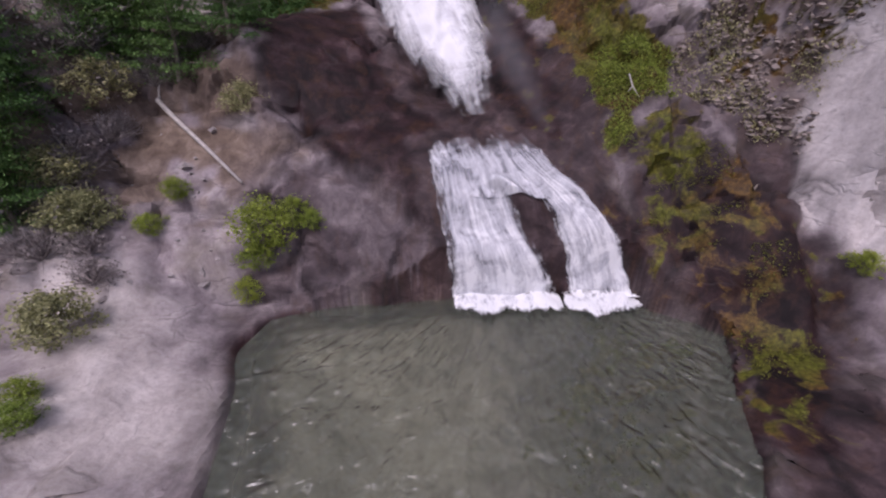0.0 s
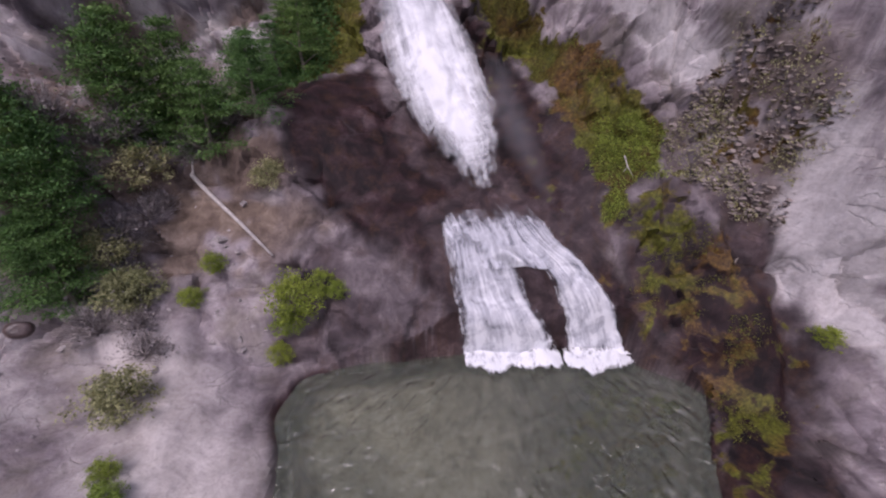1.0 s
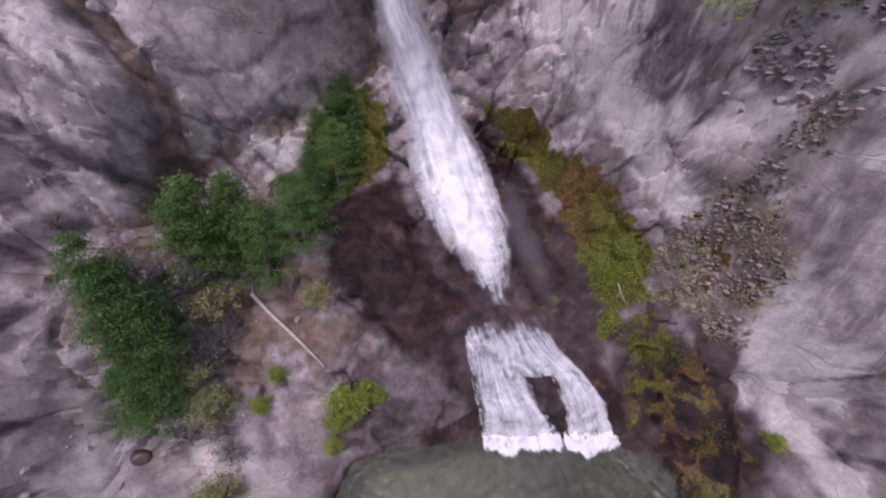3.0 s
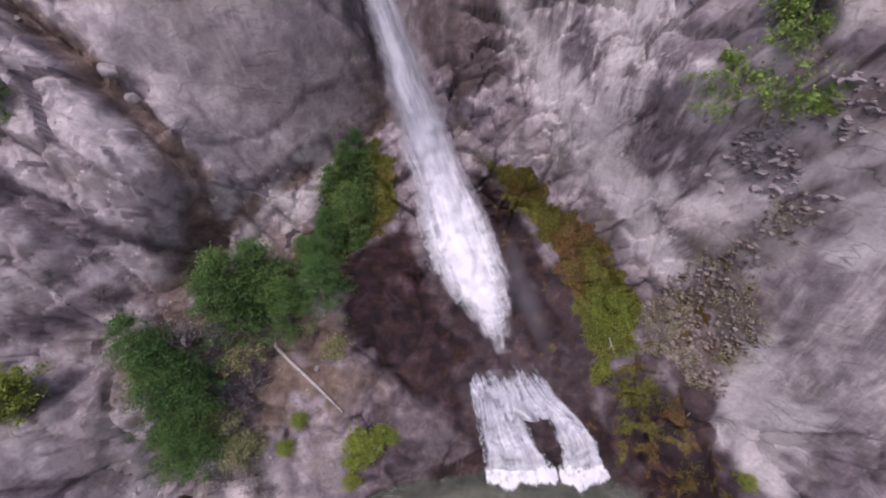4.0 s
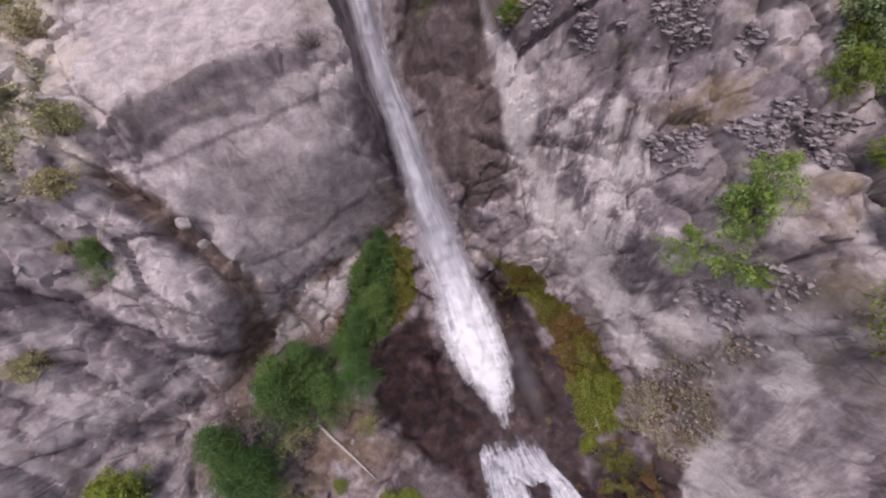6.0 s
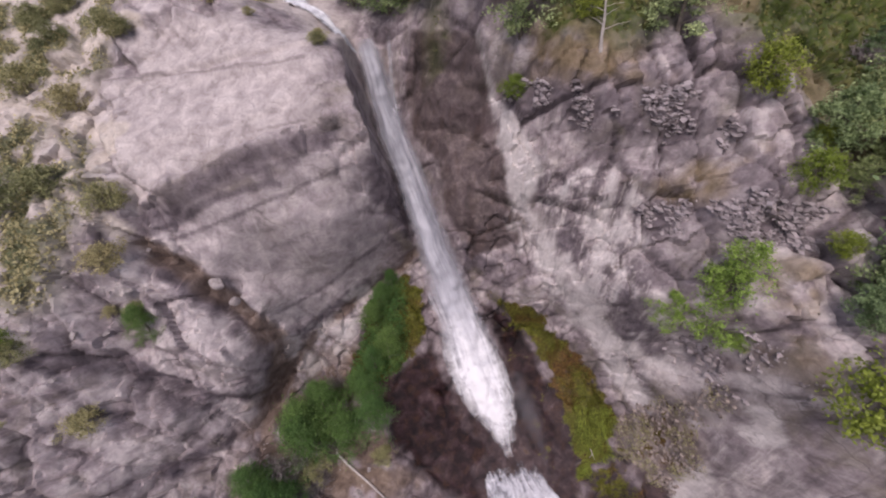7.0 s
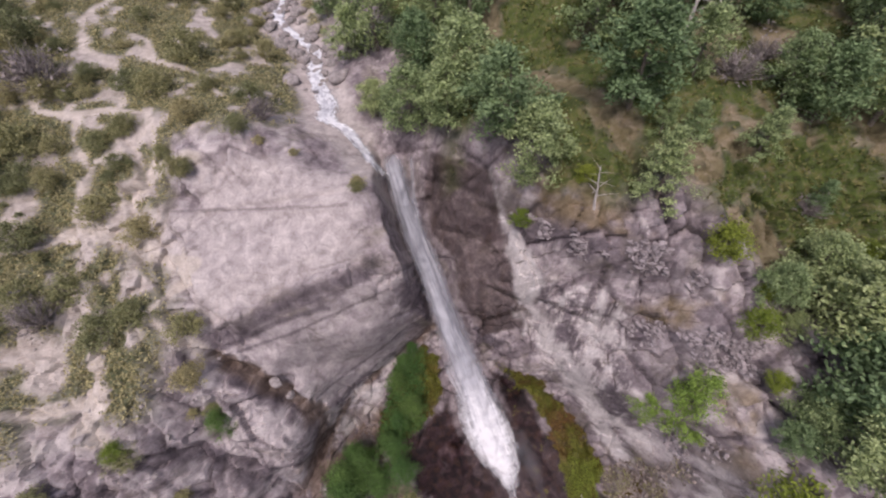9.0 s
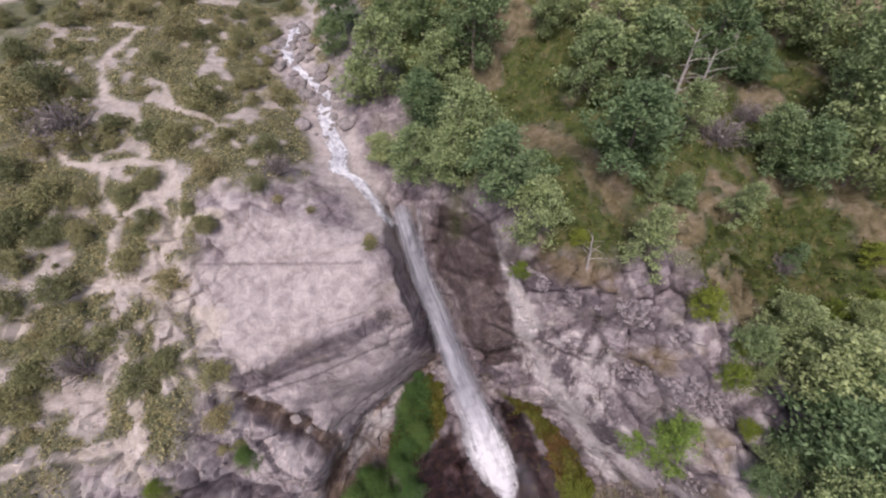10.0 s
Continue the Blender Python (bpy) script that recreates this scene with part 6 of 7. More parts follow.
def sheet(name, rails, material, rows, cols, bulge, torn, seed, u0=0.0, hug=None, arch=0.0):
    """A sheet of falling water between two rails of points (left, right), bulging outwards."""
    left, right = np.array([r[0] for r in rails], float), np.array([r[1] for r in rails], float)
    at = np.linspace(0, len(rails) - 1, rows)

    def curve(pts, s):
        ks, ws = spline_weights(np.arange(len(pts), dtype=float), s)
        return sum(ws[k][:, None] * pts[ks[k]] for k in range(4))

    a, b = curve(left, at), curve(right, at)
    # frayed edges
    fray = 0.05 * (b - a) * (smooth_noise(a, 1.4, seed + 1) + 0.4 * smooth_noise(a, 0.4, seed + 2))[:, None]
    fray_b = 0.05 * (b - a) * (smooth_noise(b, 1.4, seed + 3) + 0.4 * smooth_noise(b, 0.4, seed + 4))[:, None]
    a, b = a + fray, b + fray_b
    s = np.linspace(0, 1, cols)
    p = a[:, None] * (1 - s)[None, :, None] + b[:, None] * s[None, :, None]
    out = np.array((0.25, -0.9, 0.3))
    p = p + (bulge * 4 * s * (1 - s))[None, :, None] * out
    p = p + arch * (np.linspace(1, 0, rows)[:, None] * (4 * s * (1 - s))[None, :])[..., None] * np.array((0.0, 0.9, 0.42))
    flat = p.reshape(-1, 3)
    lumps = rough(flat * (1, 1, 0.4), 0.9, seed) * torn + smooth_noise(flat * (1, 1, 0.25), 0.25, seed + 5) * torn * 0.5
    flat = flat + lumps[:, None] * out
    if hug is not None:
        v, w = (flat[:, 1] + flat[:, 2]) / H, (flat[:, 2] - flat[:, 1]) / H
        under, _ = land(flat[:, 0], v)
        w = np.maximum(w, (under[:, 2] - under[:, 1]) / H + hug)
        flat = np.stack([flat[:, 0], (v - w) / H, (v + w) / H], 1)
    faces = [(r * cols + c, r * cols + c + 1, (r + 1) * cols + c + 1, (r + 1) * cols + c) for r in range(rows - 1) for c in range(cols - 1)]
    me = mesh_from(name, flat, faces, material)
    uv = me.uv_layers.new(name="UVMap")
    length = np.r_[0, np.cumsum(np.linalg.norm(np.diff((a + b) / 2, axis=0), axis=1))]
    us, vs = np.tile(s * 0.998 + u0, rows), np.repeat(length, cols)
    loops = np.empty(len(me.loops), np.int32)
    me.loops.foreach_get("vertex_index", loops)
    uv.data.foreach_set("uv", np.stack([us[loops], vs[loops]], 1).ravel().astype(np.float32))
    return me


def build_water():
    # the pool
    xs, ys = np.linspace(-7.5, 8.5, 200), np.concatenate([np.linspace(-34, -11, 60), np.linspace(-10.9, 1.5, 160)])
    gx, gy = np.meshgrid(xs, ys)
    pts = np.stack([gx.ravel(), gy.ravel(), np.full(gx.size, POOL)], 1)
    bent = np.stack([0.8 * gx.ravel() + 0.35 * gy.ravel(), 2.0 * (0.9 * gy.ravel() - 0.4 * gx.ravel()), 0 * gx.ravel()], 1)
    pts[:, 2] += 0.006 * rough(bent, 1.1, 71) * (0.55 + 0.45 * smooth_noise(pts, 2.2, 73)) + 0.003 * smooth_noise(bent, 0.3, 75)
    d = outline_distance(pts[:, 0], pts[:, 1], SHORE)
    n = len(xs)
    faces = [(r * n + c, r * n + c + 1, (r + 1) * n + c + 1, (r + 1) * n + c) for r in range(len(ys) - 1) for c in range(n - 1) if d[r * n + c] < 0.7]
    tagged(new("water_pool", mesh_from("water_pool", pts, faces, POOL_WATER)), "clear green plunge pool with small ripples", "water", kind="structure")

    fall = tagged(new("waterfall"), "tall narrow white waterfall leaping from the cliff", "waterfall")
    spine = [((-6.7, 16.0, 20.9), (-5.4, 16.6, 20.9)), ((-6.2, 14.9, 19.4), (-5.0, 15.2, 19.5)), ((-5.7, 13.6, 17.4), (-4.3, 13.8, 17.5)), ((-4.5, 11.3, 14.6), (-2.9, 11.6, 14.7)),
             ((-3.4, 9.0, 11.6), (-1.5, 9.3, 11.6)), ((-2.5, 7.0, 9.0), (-0.2, 7.2, 9.0)), ((-2.0, 5.3, 6.7), (1.15, 5.5, 6.8)), ((-1.2, 4.0, 5.0), (1.85, 4.2, 5.3)), ((-0.1, 2.9, 3.8), (1.6, 3.0, 3.95))]
    spine = [tuple(tuple(m + f * (q - m) for q, m in zip(end, mid)) for end in (a, b)) for a, b, f in ((a, b, (1.45, 1.42, 1.42, 1.42, 1.38, 1.22, 1.0, 0.95, 0.95)[k]) for k, (a, b) in enumerate(spine)) for mid in [[(i + j) / 2 for i, j in zip(a, b)]]]
    part("water_column", sheet("water_column", spine, FALL_WATER, 260, 40, 0.55, 0.16, 81), fall)
    wide = [((a[0] - 0.12, a[1] + 0.15, a[2]), (b[0] + 0.22, b[1] + 0.1, b[2])) for a, b in spine]
    part("water_veil", sheet("water_veil", wide, VEIL_WATER, 220, 30, 0.25, 0.2, 85, 0.0), fall, "thin torn veil of spray")
    part("lip_strand", sheet("lip_strand", [((-5.0, 16.4, 21.1), (-4.7, 16.4, 21.1)), ((-4.9, 15.4, 20.4), (-4.5, 15.4, 20.4)), ((-4.9, 14.3, 18.6), (-4.4, 14.3, 18.6)), ((-4.6, 13.0, 16.6), (-3.9, 13.0, 16.6))], VEIL_WATER, 90, 12, 0.1, 0.06, 87), fall, "separate thin strand at the lip")

    part("mist", sheet("mist", [((0.2, 5.6, 7.6), (2.4, 5.8, 7.2)), ((0.6, 4.4, 5.8), (3.3, 4.5, 5.2)), ((1.0, 3.4, 4.5), (3.9, 3.3, 4.0)), ((1.4, 2.6, 3.8), (4.3, 2.2, 3.3))], MIST_WATER, 60, 24, 0.3, 0.1, 89), fall, "thin drifting spray")

    low = tagged(new("cascade"), "broad white lower cascade sliding into the pool", "waterfall")
    part("left_sheet", sheet("left_sheet", [((-0.53, 1.77, 3.32), (1.41, 2.05, 3.31)), ((-0.33, 0.86, 2.51), (1.77, 0.94, 2.41)), ((-0.14, 0.33, 1.59), (2.27, 0.48, 1.52)), ((0.09, -0.05, 0.85), (2.72, 0.06, 0.8)), ((0.25, 0.1, -0.6), (3.18, 0.1, -0.6))], CASCADE_WATER, 120, 60, 0.14, 0.09, 91, hug=0.07), low)
    part("right_sheet", sheet("right_sheet", [((1.1, 2.65, 3.53), (2.45, 2.29, 3.49)), ((1.65, 1.46, 2.96), (3.2, 1.34, 2.83)), ((2.43, 0.89, 2.18), (3.94, 0.82, 2.21)), ((3.01, 0.44, 1.37), (4.62, 0.24, 1.39)), ((3.49, 0.15, -0.6), (5.46, 0.15, -0.6))], CASCADE_WATER, 120, 50, 0.18, 0.11, 93, hug=0.07), low)
    part("crown_sheet", sheet("crown_sheet", [((-0.6, 1.82, 3.33), (3.0, 1.65, 3.14)), ((-0.49, 1.39, 3.06), (3.27, 1.3, 2.77)), ((-0.37, 1.0, 2.62), (3.55, 0.98, 2.39)), ((-0.24, 0.66, 2.27), (3.83, 0.78, 2.14))], CROWN_WATER, 60, 70, 0.1, 0.08, 92, hug=0.09, arch=0.5), low)
    for k, (a, b) in enumerate((((0.30, 0.08), (3.28, 0.08)), ((3.34, 0.14), (5.61, 0.2)))):
        rails = [((a[0], a[1] + 0.15, POOL + 0.16), (a[0], a[1] - 0.75, POOL + 0.03))] + [((a[0] + f * (b[0] - a[0]), a[1] + 0.25, POOL + 0.42), (a[0] + f * (b[0] - a[0]), a[1] - 0.95 - 0.25 * (f == 0.3), POOL + 0.03)) for f in (0.2, 0.3, 0.5, 0.6, 0.8)] + [((b[0], b[1] + 0.15, POOL + 0.16), (b[0], b[1] - 0.7, POOL + 0.03))]
        part("foam", sheet("foam", rails, FOAM_WATER, 110, 44, 0.08, 0.17, 95 + k), low, "churned white foam on the pool")

    beck = tagged(new("water_stream"), "white mountain stream rushing to the lip", "water", kind="structure")
    rails = []
    for k, (x, y, z) in enumerate(STREAM):
        half = (0.8, 0.7, 0.9, 0.9, 0.8, 0.7)[min(k, 5)]
        rails.append(((x - half, y + 0.2, max(ground(x - half, y), ground(x, y)) + 0.12), (x + half, y + 0.2, max(ground(x + half, y), ground(x, y)) + 0.12)))
    part("stream_sheet", sheet("stream_sheet", rails, STREAM_WATER, 200, 24, 0.0, 0.06, 99, hug=0.06), beck)


build_water()

# ---- plants ----
RNG = np.random.RandomState(5)


def tube(path, radii, sides=6):
    """Verts and faces of a tapering stem along a path."""
    path = np.array(path, float)
    verts, faces = [], []
    for k, p in enumerate(path):
        d = path[min(k + 1, len(path) - 1)] - path[max(k - 1, 0)]
        d = d / (np.linalg.norm(d) + 1e-9)
        a = np.cross(d, (0.3, 0.9, 0.2))
        a /= np.linalg.norm(a) + 1e-9
        b = np.cross(d, a)
        for s in range(sides):
            q = 2 * math.pi * s / sides
            verts.append(p + radii[k] * (math.cos(q) * a + math.sin(q) * b))
    for k in range(len(path) - 1):
        for s in range(sides):
            i, j = k * sides + s, k * sides + (s + 1) % sides
            faces.append((i, j, j + sides, i + sides))
    faces.append(tuple(range(len(verts) - sides, len(verts))))
    return verts, faces


def join(pieces):
    verts, faces = [], []
    for v, f in pieces:
        faces += [tuple(i + len(verts) for i in q) for q in f]
        verts += list(v)
    return verts, faces


def leaves(centres, spreads, per, size, rng, flat=0.5):
    """Many small folded leaves round clump centres."""
    n = len(centres) * per
    c = np.repeat(centres, per, 0) + rng.normal(0, 1, (n, 3)) * np.repeat(spreads, per, 0)
    d = rng.normal(0, 1, (n, 3)) * (1, 1, flat)
    d /= np.linalg.norm(d, axis=1)[:, None]
    e = np.cross(d, rng.normal(0, 1, (n, 3)) * (0.6, 0.6, 1))
    e /= np.linalg.norm(e, axis=1)[:, None] + 1e-9
    s = size * (0.6 + 0.8 * rng.rand(n))[:, None]
    v = np.stack([c - d * s, c + e * s * 0.5, c + d * s, c - e * s * 0.5], 1).reshape(-1, 3)
    return v, np.arange(n * 4).reshape(-1, 4)


def limbs(height, radius, count, rng, lean=0.1, start=0.25):
    top = np.array((rng.uniform(-lean, lean), rng.uniform(-lean, lean), 1.0)) * height
    trunk = [top * k + rng.normal(0, 0.012, 3) * height * (0 < k) for k in (0, 0.25, 0.5, 0.75, 1.0)]
    pieces = [tube(trunk, [radius, radius * 0.8, radius * 0.6, radius * 0.38, radius * 0.12])]
    tips = [trunk[-1]]
    for k in range(count):
        h = start + (0.95 - start) * (k + 0.5) / count
        base = top * h
        q = 2.4 * k + rng.uniform(-0.4, 0.4)
        reach = height * (0.42 - 0.25 * h) * rng.uniform(0.8, 1.2)
        tip = base + np.array((math.cos(q) * reach, math.sin(q) * reach, reach * rng.uniform(0.1, 0.6)))
        pieces.append(tube([base, (base + tip) / 2 + (0, 0, 0.06 * reach), tip], [radius * 0.35 * (1 - 0.6 * h), radius * 0.22 * (1 - 0.6 * h), radius * 0.05], 5))
        tips.append(tip)
    return pieces, np.array(tips)


def make_tree(name, material, label, seed, height, width, clumps, per, leaf, layered=0.0, low=0.22):
    """A tree about 1 m wide at scale 1: trunk with limbs, and a crown of leaf clumps."""
    rng = np.random.RandomState(seed)
    root = tagged(new(name), label, "tree" if "tree" in name or "conifer" in name else "bush")
    pieces, tips = limbs(height * 0.92, 0.028 * height, 9, rng, 0.06, low)
    part("trunk", mesh_from("trunk", *join(pieces), BARK), root)
    z = low + (1 - low) * rng.rand(clumps) ** 0.85
    if layered:
        z = np.round(z * 9) / 9 + rng.normal(0, 0.012, clumps)
    shape = np.sin(np.clip((z - low + 0.10) / (1.12 - low), 0, 1) * math.pi) ** 0.6 if not layered else (1.08 - z) ** 0.75 * 1.05
    q, r = rng.rand(clumps) * 6.2832, 0.5 * width * shape * np.sqrt(0.25 + 0.75 * rng.rand(clumps)) * (0.8 + 0.35 * np.sin(3 * rng.rand() + 2 * rng.rand(clumps) * 3))
    c = np.stack([np.cos(q) * r, np.sin(q) * r, z * height], 1)
    c = np.concatenate([c, tips])
    sp = np.tile((0.058 * width, 0.058 * width, (0.022 if layered else 0.042) * width), (len(c), 1)) * rng.uniform(0.6, 1.3, (len(c), 1))
    part("crown", mesh_from("crown", *leaves(c, sp, per, leaf, rng), material, False), root)
    return root


def make_dry_bush(seed):
    rng = np.random.RandomState(seed)
    root = tagged(new("dry_bush"), "leafless grey twiggy bush", "bush")
    pieces = []
    for k in range(60):
        q, t = rng.rand() * 6.2832, rng.uniform(0.15, 1.2)
        d = np.array((math.cos(q) * math.sin(t), math.sin(q) * math.sin(t), math.cos(t)))
        tip = d * rng.uniform(0.35, 0.62)
        mid = tip * 0.55 + rng.normal(0, 0.03, 3)
        pieces.append(tube([d * 0.02, mid, tip], [0.012, 0.008, 0.003], 4))
        for _ in range(3):
            pieces.append(tube([mid, mid + tip * 0.2 + rng.normal(0, 0.05, 3), mid + tip * 0.4 + rng.normal(0, 0.09, 3)], [0.006, 0.004, 0.002], 3))
    part("branching", mesh_from("branching", *join(pieces), TWIG), root)
    v, f = leaves(rng.normal(0, 0.2, (26, 3)) + (0, 0, 0.28), np.full((26, 3), 0.07), 9, 0.03, rng)
    part("withered_foliage", mesh_from("withered_foliage", v, f, TWIG, False), root)
    return root


def plant(kinds, places, group):
    """Sets copies of the kinds at (x, y, width) or (x, y, z, width); the first of each kind stands itself."""
    for k, (x, y, *rest) in enumerate(places):
        root, used = kinds[k % len(kinds)]
        width = rest[-1]
        z = (rest[0] if len(rest) > 1 else ground(x, y)) - 0.04 * width
        m = pose(x, y, z, RNG.uniform(-5, 5), RNG.uniform(-5, 5), RNG.uniform(0, 360)) @ Matrix.Diagonal((width, width, width * RNG.uniform(0.85, 1.15), 1))
        if used:
            copy_thing(root, m @ Matrix.Diagonal((1 / root.scale[0], 1 / root.scale[1], 1 / root.scale[2], 1)))
        else:
            root.matrix_basis = m
            tagged(root, group=group)
            kinds[k % len(kinds)] = (root, True)


# (x, y, crown width)
FOREST_TREES = [
    (-0.7, 23.8, 4.5), (7.4, 21.9, 5.3), (5.7, 19.4, 4.0), (8.5, 19.0, 4.2), (12.2, 19.7, 3.7), (6.0, 13.9, 4.8), (9.5, 15.3, 2.6), (14.7, 19.4, 2.6),
    (20.2, 18.3, 4.2), (18.3, 15.8, 4.5), (17.7, 12.9, 4.8), (13.3, 13.8, 2.8), (-1.5, 17.2, 4.0), (0.1, 13.0, 4.1), (-2.6, 15.8, 3.2), (1.0, 11.4, 3.3),
    (12.7, 4.4, 4.2), (12.4, 6.4, 2.6), (12.4, 1.8, 4.8), (13.1, 0.4, 3.9), (11.2, 1.6, 2.4), (11.6, -0.1, 3.1), (15.3, 3.7, 2.4), (14.6, 12.9, 3.5),
    (5.3, 25.2, 2.4), (10.9, 24.2, 3.1), (17.5, 23.2, 3.4), (19.3, 21.2, 4.5), (22.9, 21.0, 3.3), (20.9, 17.1, 2.4), (15.0, 23.6, 3.1), (-0.5, 26.6, 3.3),
    (15.4, 5.9, 2.3), (3.9, 24.7, 2.8), (10.2, 0.8, 1.6), (10.6, 5.6, 2.0), (14.2, 4.0, 3.1), (14.4, 1.5, 2.8), (-10.7, 33.2, 4.0), (-6.8, 23.8, 4.2),
    (-8.8, 24.2, 2.8), (-4.0, 27.0, 3.7), (-4.2, 20.6, 3.2), (-4.8, 17.6, 3.6), (-6.8, 19.0, 2.3), (-6.6, 28.4, 3.3), (-3.1, 22.8, 3.5), (-11.2, 31.1, 2.6),
]
CLIFF_TREES = [(7.8, 3.3, 13.0, 2.5), (6.6, 4.0, 12.9, 1.7), (8.5, 2.4, 13.6, 0.9), (7.6, 3.2, 15.1, 2.0)]
YOUNG_PLACES = [
    (6.1, 9.2, 2.6), (8.1, 11.6, 1.7), (10.9, 10.8, 2.0), (6.7, 11.8, 1.3), (11.3, 4.7, 1.3), (13.9, 9.3, 1.4),
]
BRIGHT_PLACES = [
    (8.4, 7.1, 1.9), (1.0, 11.0, 1.4), (18.0, 9.3, 1.6), (17.1, 7.2, 1.5), (10.2, 2.8, 1.1), (9.7, 4.7, 1.6), (15.0, 6.9, 1.3), (10.2, 5.6, 0.9),
    (3.2, 10.3, 1.1),
]
BRIGHT_LOW = [
    (10.3, -0.6, 14.1, 3.0), (-13.8, -1.3, 6.5, 2.0), (8.6, 2.3, 13.6, 0.8), (9.6, -1.5, 1.2, 0.8), (-7.05, 0.63, 2.22, 0.8), (-7.44, -0.08, 1.56, 0.8),
    (-4.69, 0.05, 1.13, 1.61), (-3.94, 0.32, 1.62, 1.03), (-4.93, -0.17, 0.61, 1.03), (-3.44, 0.32, 1.47, 0.8), (-5.17, -0.57, -0.2, 0.8), (-7.0, -4.84, 0.28, 0.8),
    (-7.41, -4.41, 0.33, 0.69), (-14.21, -1.12, 6.67, 1.7), (-17.95, 2.5, 14.6, 1.1),
]
DARK_PLACES = [
    (-10.8, 0.4, 5.8, 2.4), (-6.9, 5.2, 6.2, 1.8), (-9.0, 4.6, 5.9, 2.0), (-6.4, 8.5, 7.8, 1.8), (-5.8, 9.4, 8.6, 1.6), (-5.3, 10.0, 9.3, 1.3), (-10.3, 0.0, 4.1, 3.0), (-10.8, -0.5, 2.0, 2.4),
    (-9.2, 2.9, 5.5, 3.4), (-7.6, 3.1, 4.8, 2.7), (-6.4, 4.8, 6.2, 2.1), (-5.4, 6.8, 6.9, 2.2), (-6.1, 6.3, 6.6, 1.7), (-14.4, 4.2, 12.9, 1.7), (-10.0, 0.5, 4.1, 2.4), (-10.3, -0.5, 1.9, 2.5),
    (-8.9, 3.0, 5.1, 1.6), (-9.4, 2.4, 5.4, 2.8), (-8.2, 4.0, 5.4, 2.9), (-6.1, 3.6, 6.0, 2.5), (-10.4, -0.2, 3.6, 2.5), (-10.5, -0.4, 2.2, 2.3), (-10.7, 0.2, 5.4, 2.2),
]
SHRUB_NEAR = [
    (-18.5, 11.6, 2.3), (-15.3, 5.3, 1.8), (-15.4, 7.1, 2.1), (-17.9, 7.5, 2.2), (-21.5, 8.9, 2.4), (-25.5, 6.1, 2.4), (-27.4, 12.6, 2.4), (-7.2, 11.5, 0.9),
    (-23.5, 8.5, 2.4), (-24.7, 7.2, 2.4), (-19.1, 6.8, 2.2), (-17.7, 2.3, 1.5), (-14.8, 4.8, 1.4), (-26.9, 10.4, 2.4), (-24.6, 11.2, 2.4), (-21.1, 12.7, 2.4),
    (-16.3, 13.2, 1.8), (-8.1, -2.7, 1.8), (-8.9, -0.2, 1.6), (-9.0, 2.0, 1.9), (-9.6, 0.3, 1.6), (-9.1, -0.3, 1.6), (-5.7, 2.7, 1.4),
]
SHRUB_FAR = [
    (-16.9, 20.4, 1.6), (-13.4, 14.8, 1.5), (-19.4, 24.3, 3.2), (-16.7, 16.7, 2.0), (-17.8, 18.5, 0.9), (-14.8, 25.9, 2.0), (-14.1, 19.2, 2.2), (-10.5, 13.8, 0.6),
    (-12.2, 14.2, 0.7), (-19.9, 20.4, 2.7), (-22.0, 21.2, 2.3), (-24.5, 21.7, 1.8), (-26.2, 20.0, 2.4), (-29.8, 24.9, 3.4), (-29.8, 22.7, 3.5), (-33.1, 28.3, 2.5),
    (-32.1, 33.1, 2.7), (-26.3, 16.4, 3.0), (-29.2, 18.0, 2.3), (-27.9, 15.1, 2.7), (-25.6, 14.9, 2.3), (-24.5, 16.3, 1.6), (-21.8, 16.1, 1.6), (-20.5, 17.1, 1.6),
    (-20.2, 14.6, 1.3), (-17.5, 14.6, 1.1), (-16.0, 13.4, 1.1), (-18.9, 32.8, 2.2), (-23.7, 33.3, 3.4), (-27.9, 35.4, 2.6), (-30.7, 34.5, 1.9), (-24.0, 28.9, 1.7),
    (-17.5, 27.0, 2.0), (-7.2, 11.9, 0.8), (-28.3, 14.4, 2.0), (-28.1, 19.5, 2.1),
]
DRY_PLACES = [
    (-8.9, 2.3, 1.6), (-8.1, 3.4, 1.5), (-7.2, 4.1, 1.5), (-10.3, 1.1, 1.6), (-9.4, 3.1, 1.6), (-9.3, 0.8, 1.4), (-12.7, 16.4, 2.2), (-6.6, 8.7, 1.3),
    (-27.0, 20.7, 4.5), (-22.3, 7.4, 2.4), (-9.4, 2.3, 1.8), (-8.4, 5.7, 1.5), (-9.7, 1.7, 1.5), (-12.7, 1.9, 1.1), (-8.3, -1.3, 1.4), (-9.0, 1.5, 1.6),
    (-9.5, 0.9, 1.5), (-8.6, -0.8, 1.3), (-8.8, 1.9, 1.1), (-9.4, 0.3, 1.2), (-8.2, 2.9, 1.2), (-9.6, -1.0, 1.5), (-10.2, 0.5, 1.4), (11.3, 14.9, 2.8),
    (15.8, 15.9, 2.7), (13.6, 9.4, 1.6), (13.9, 2.9, 2.1), (13.5, 16.5, 2.1),
]

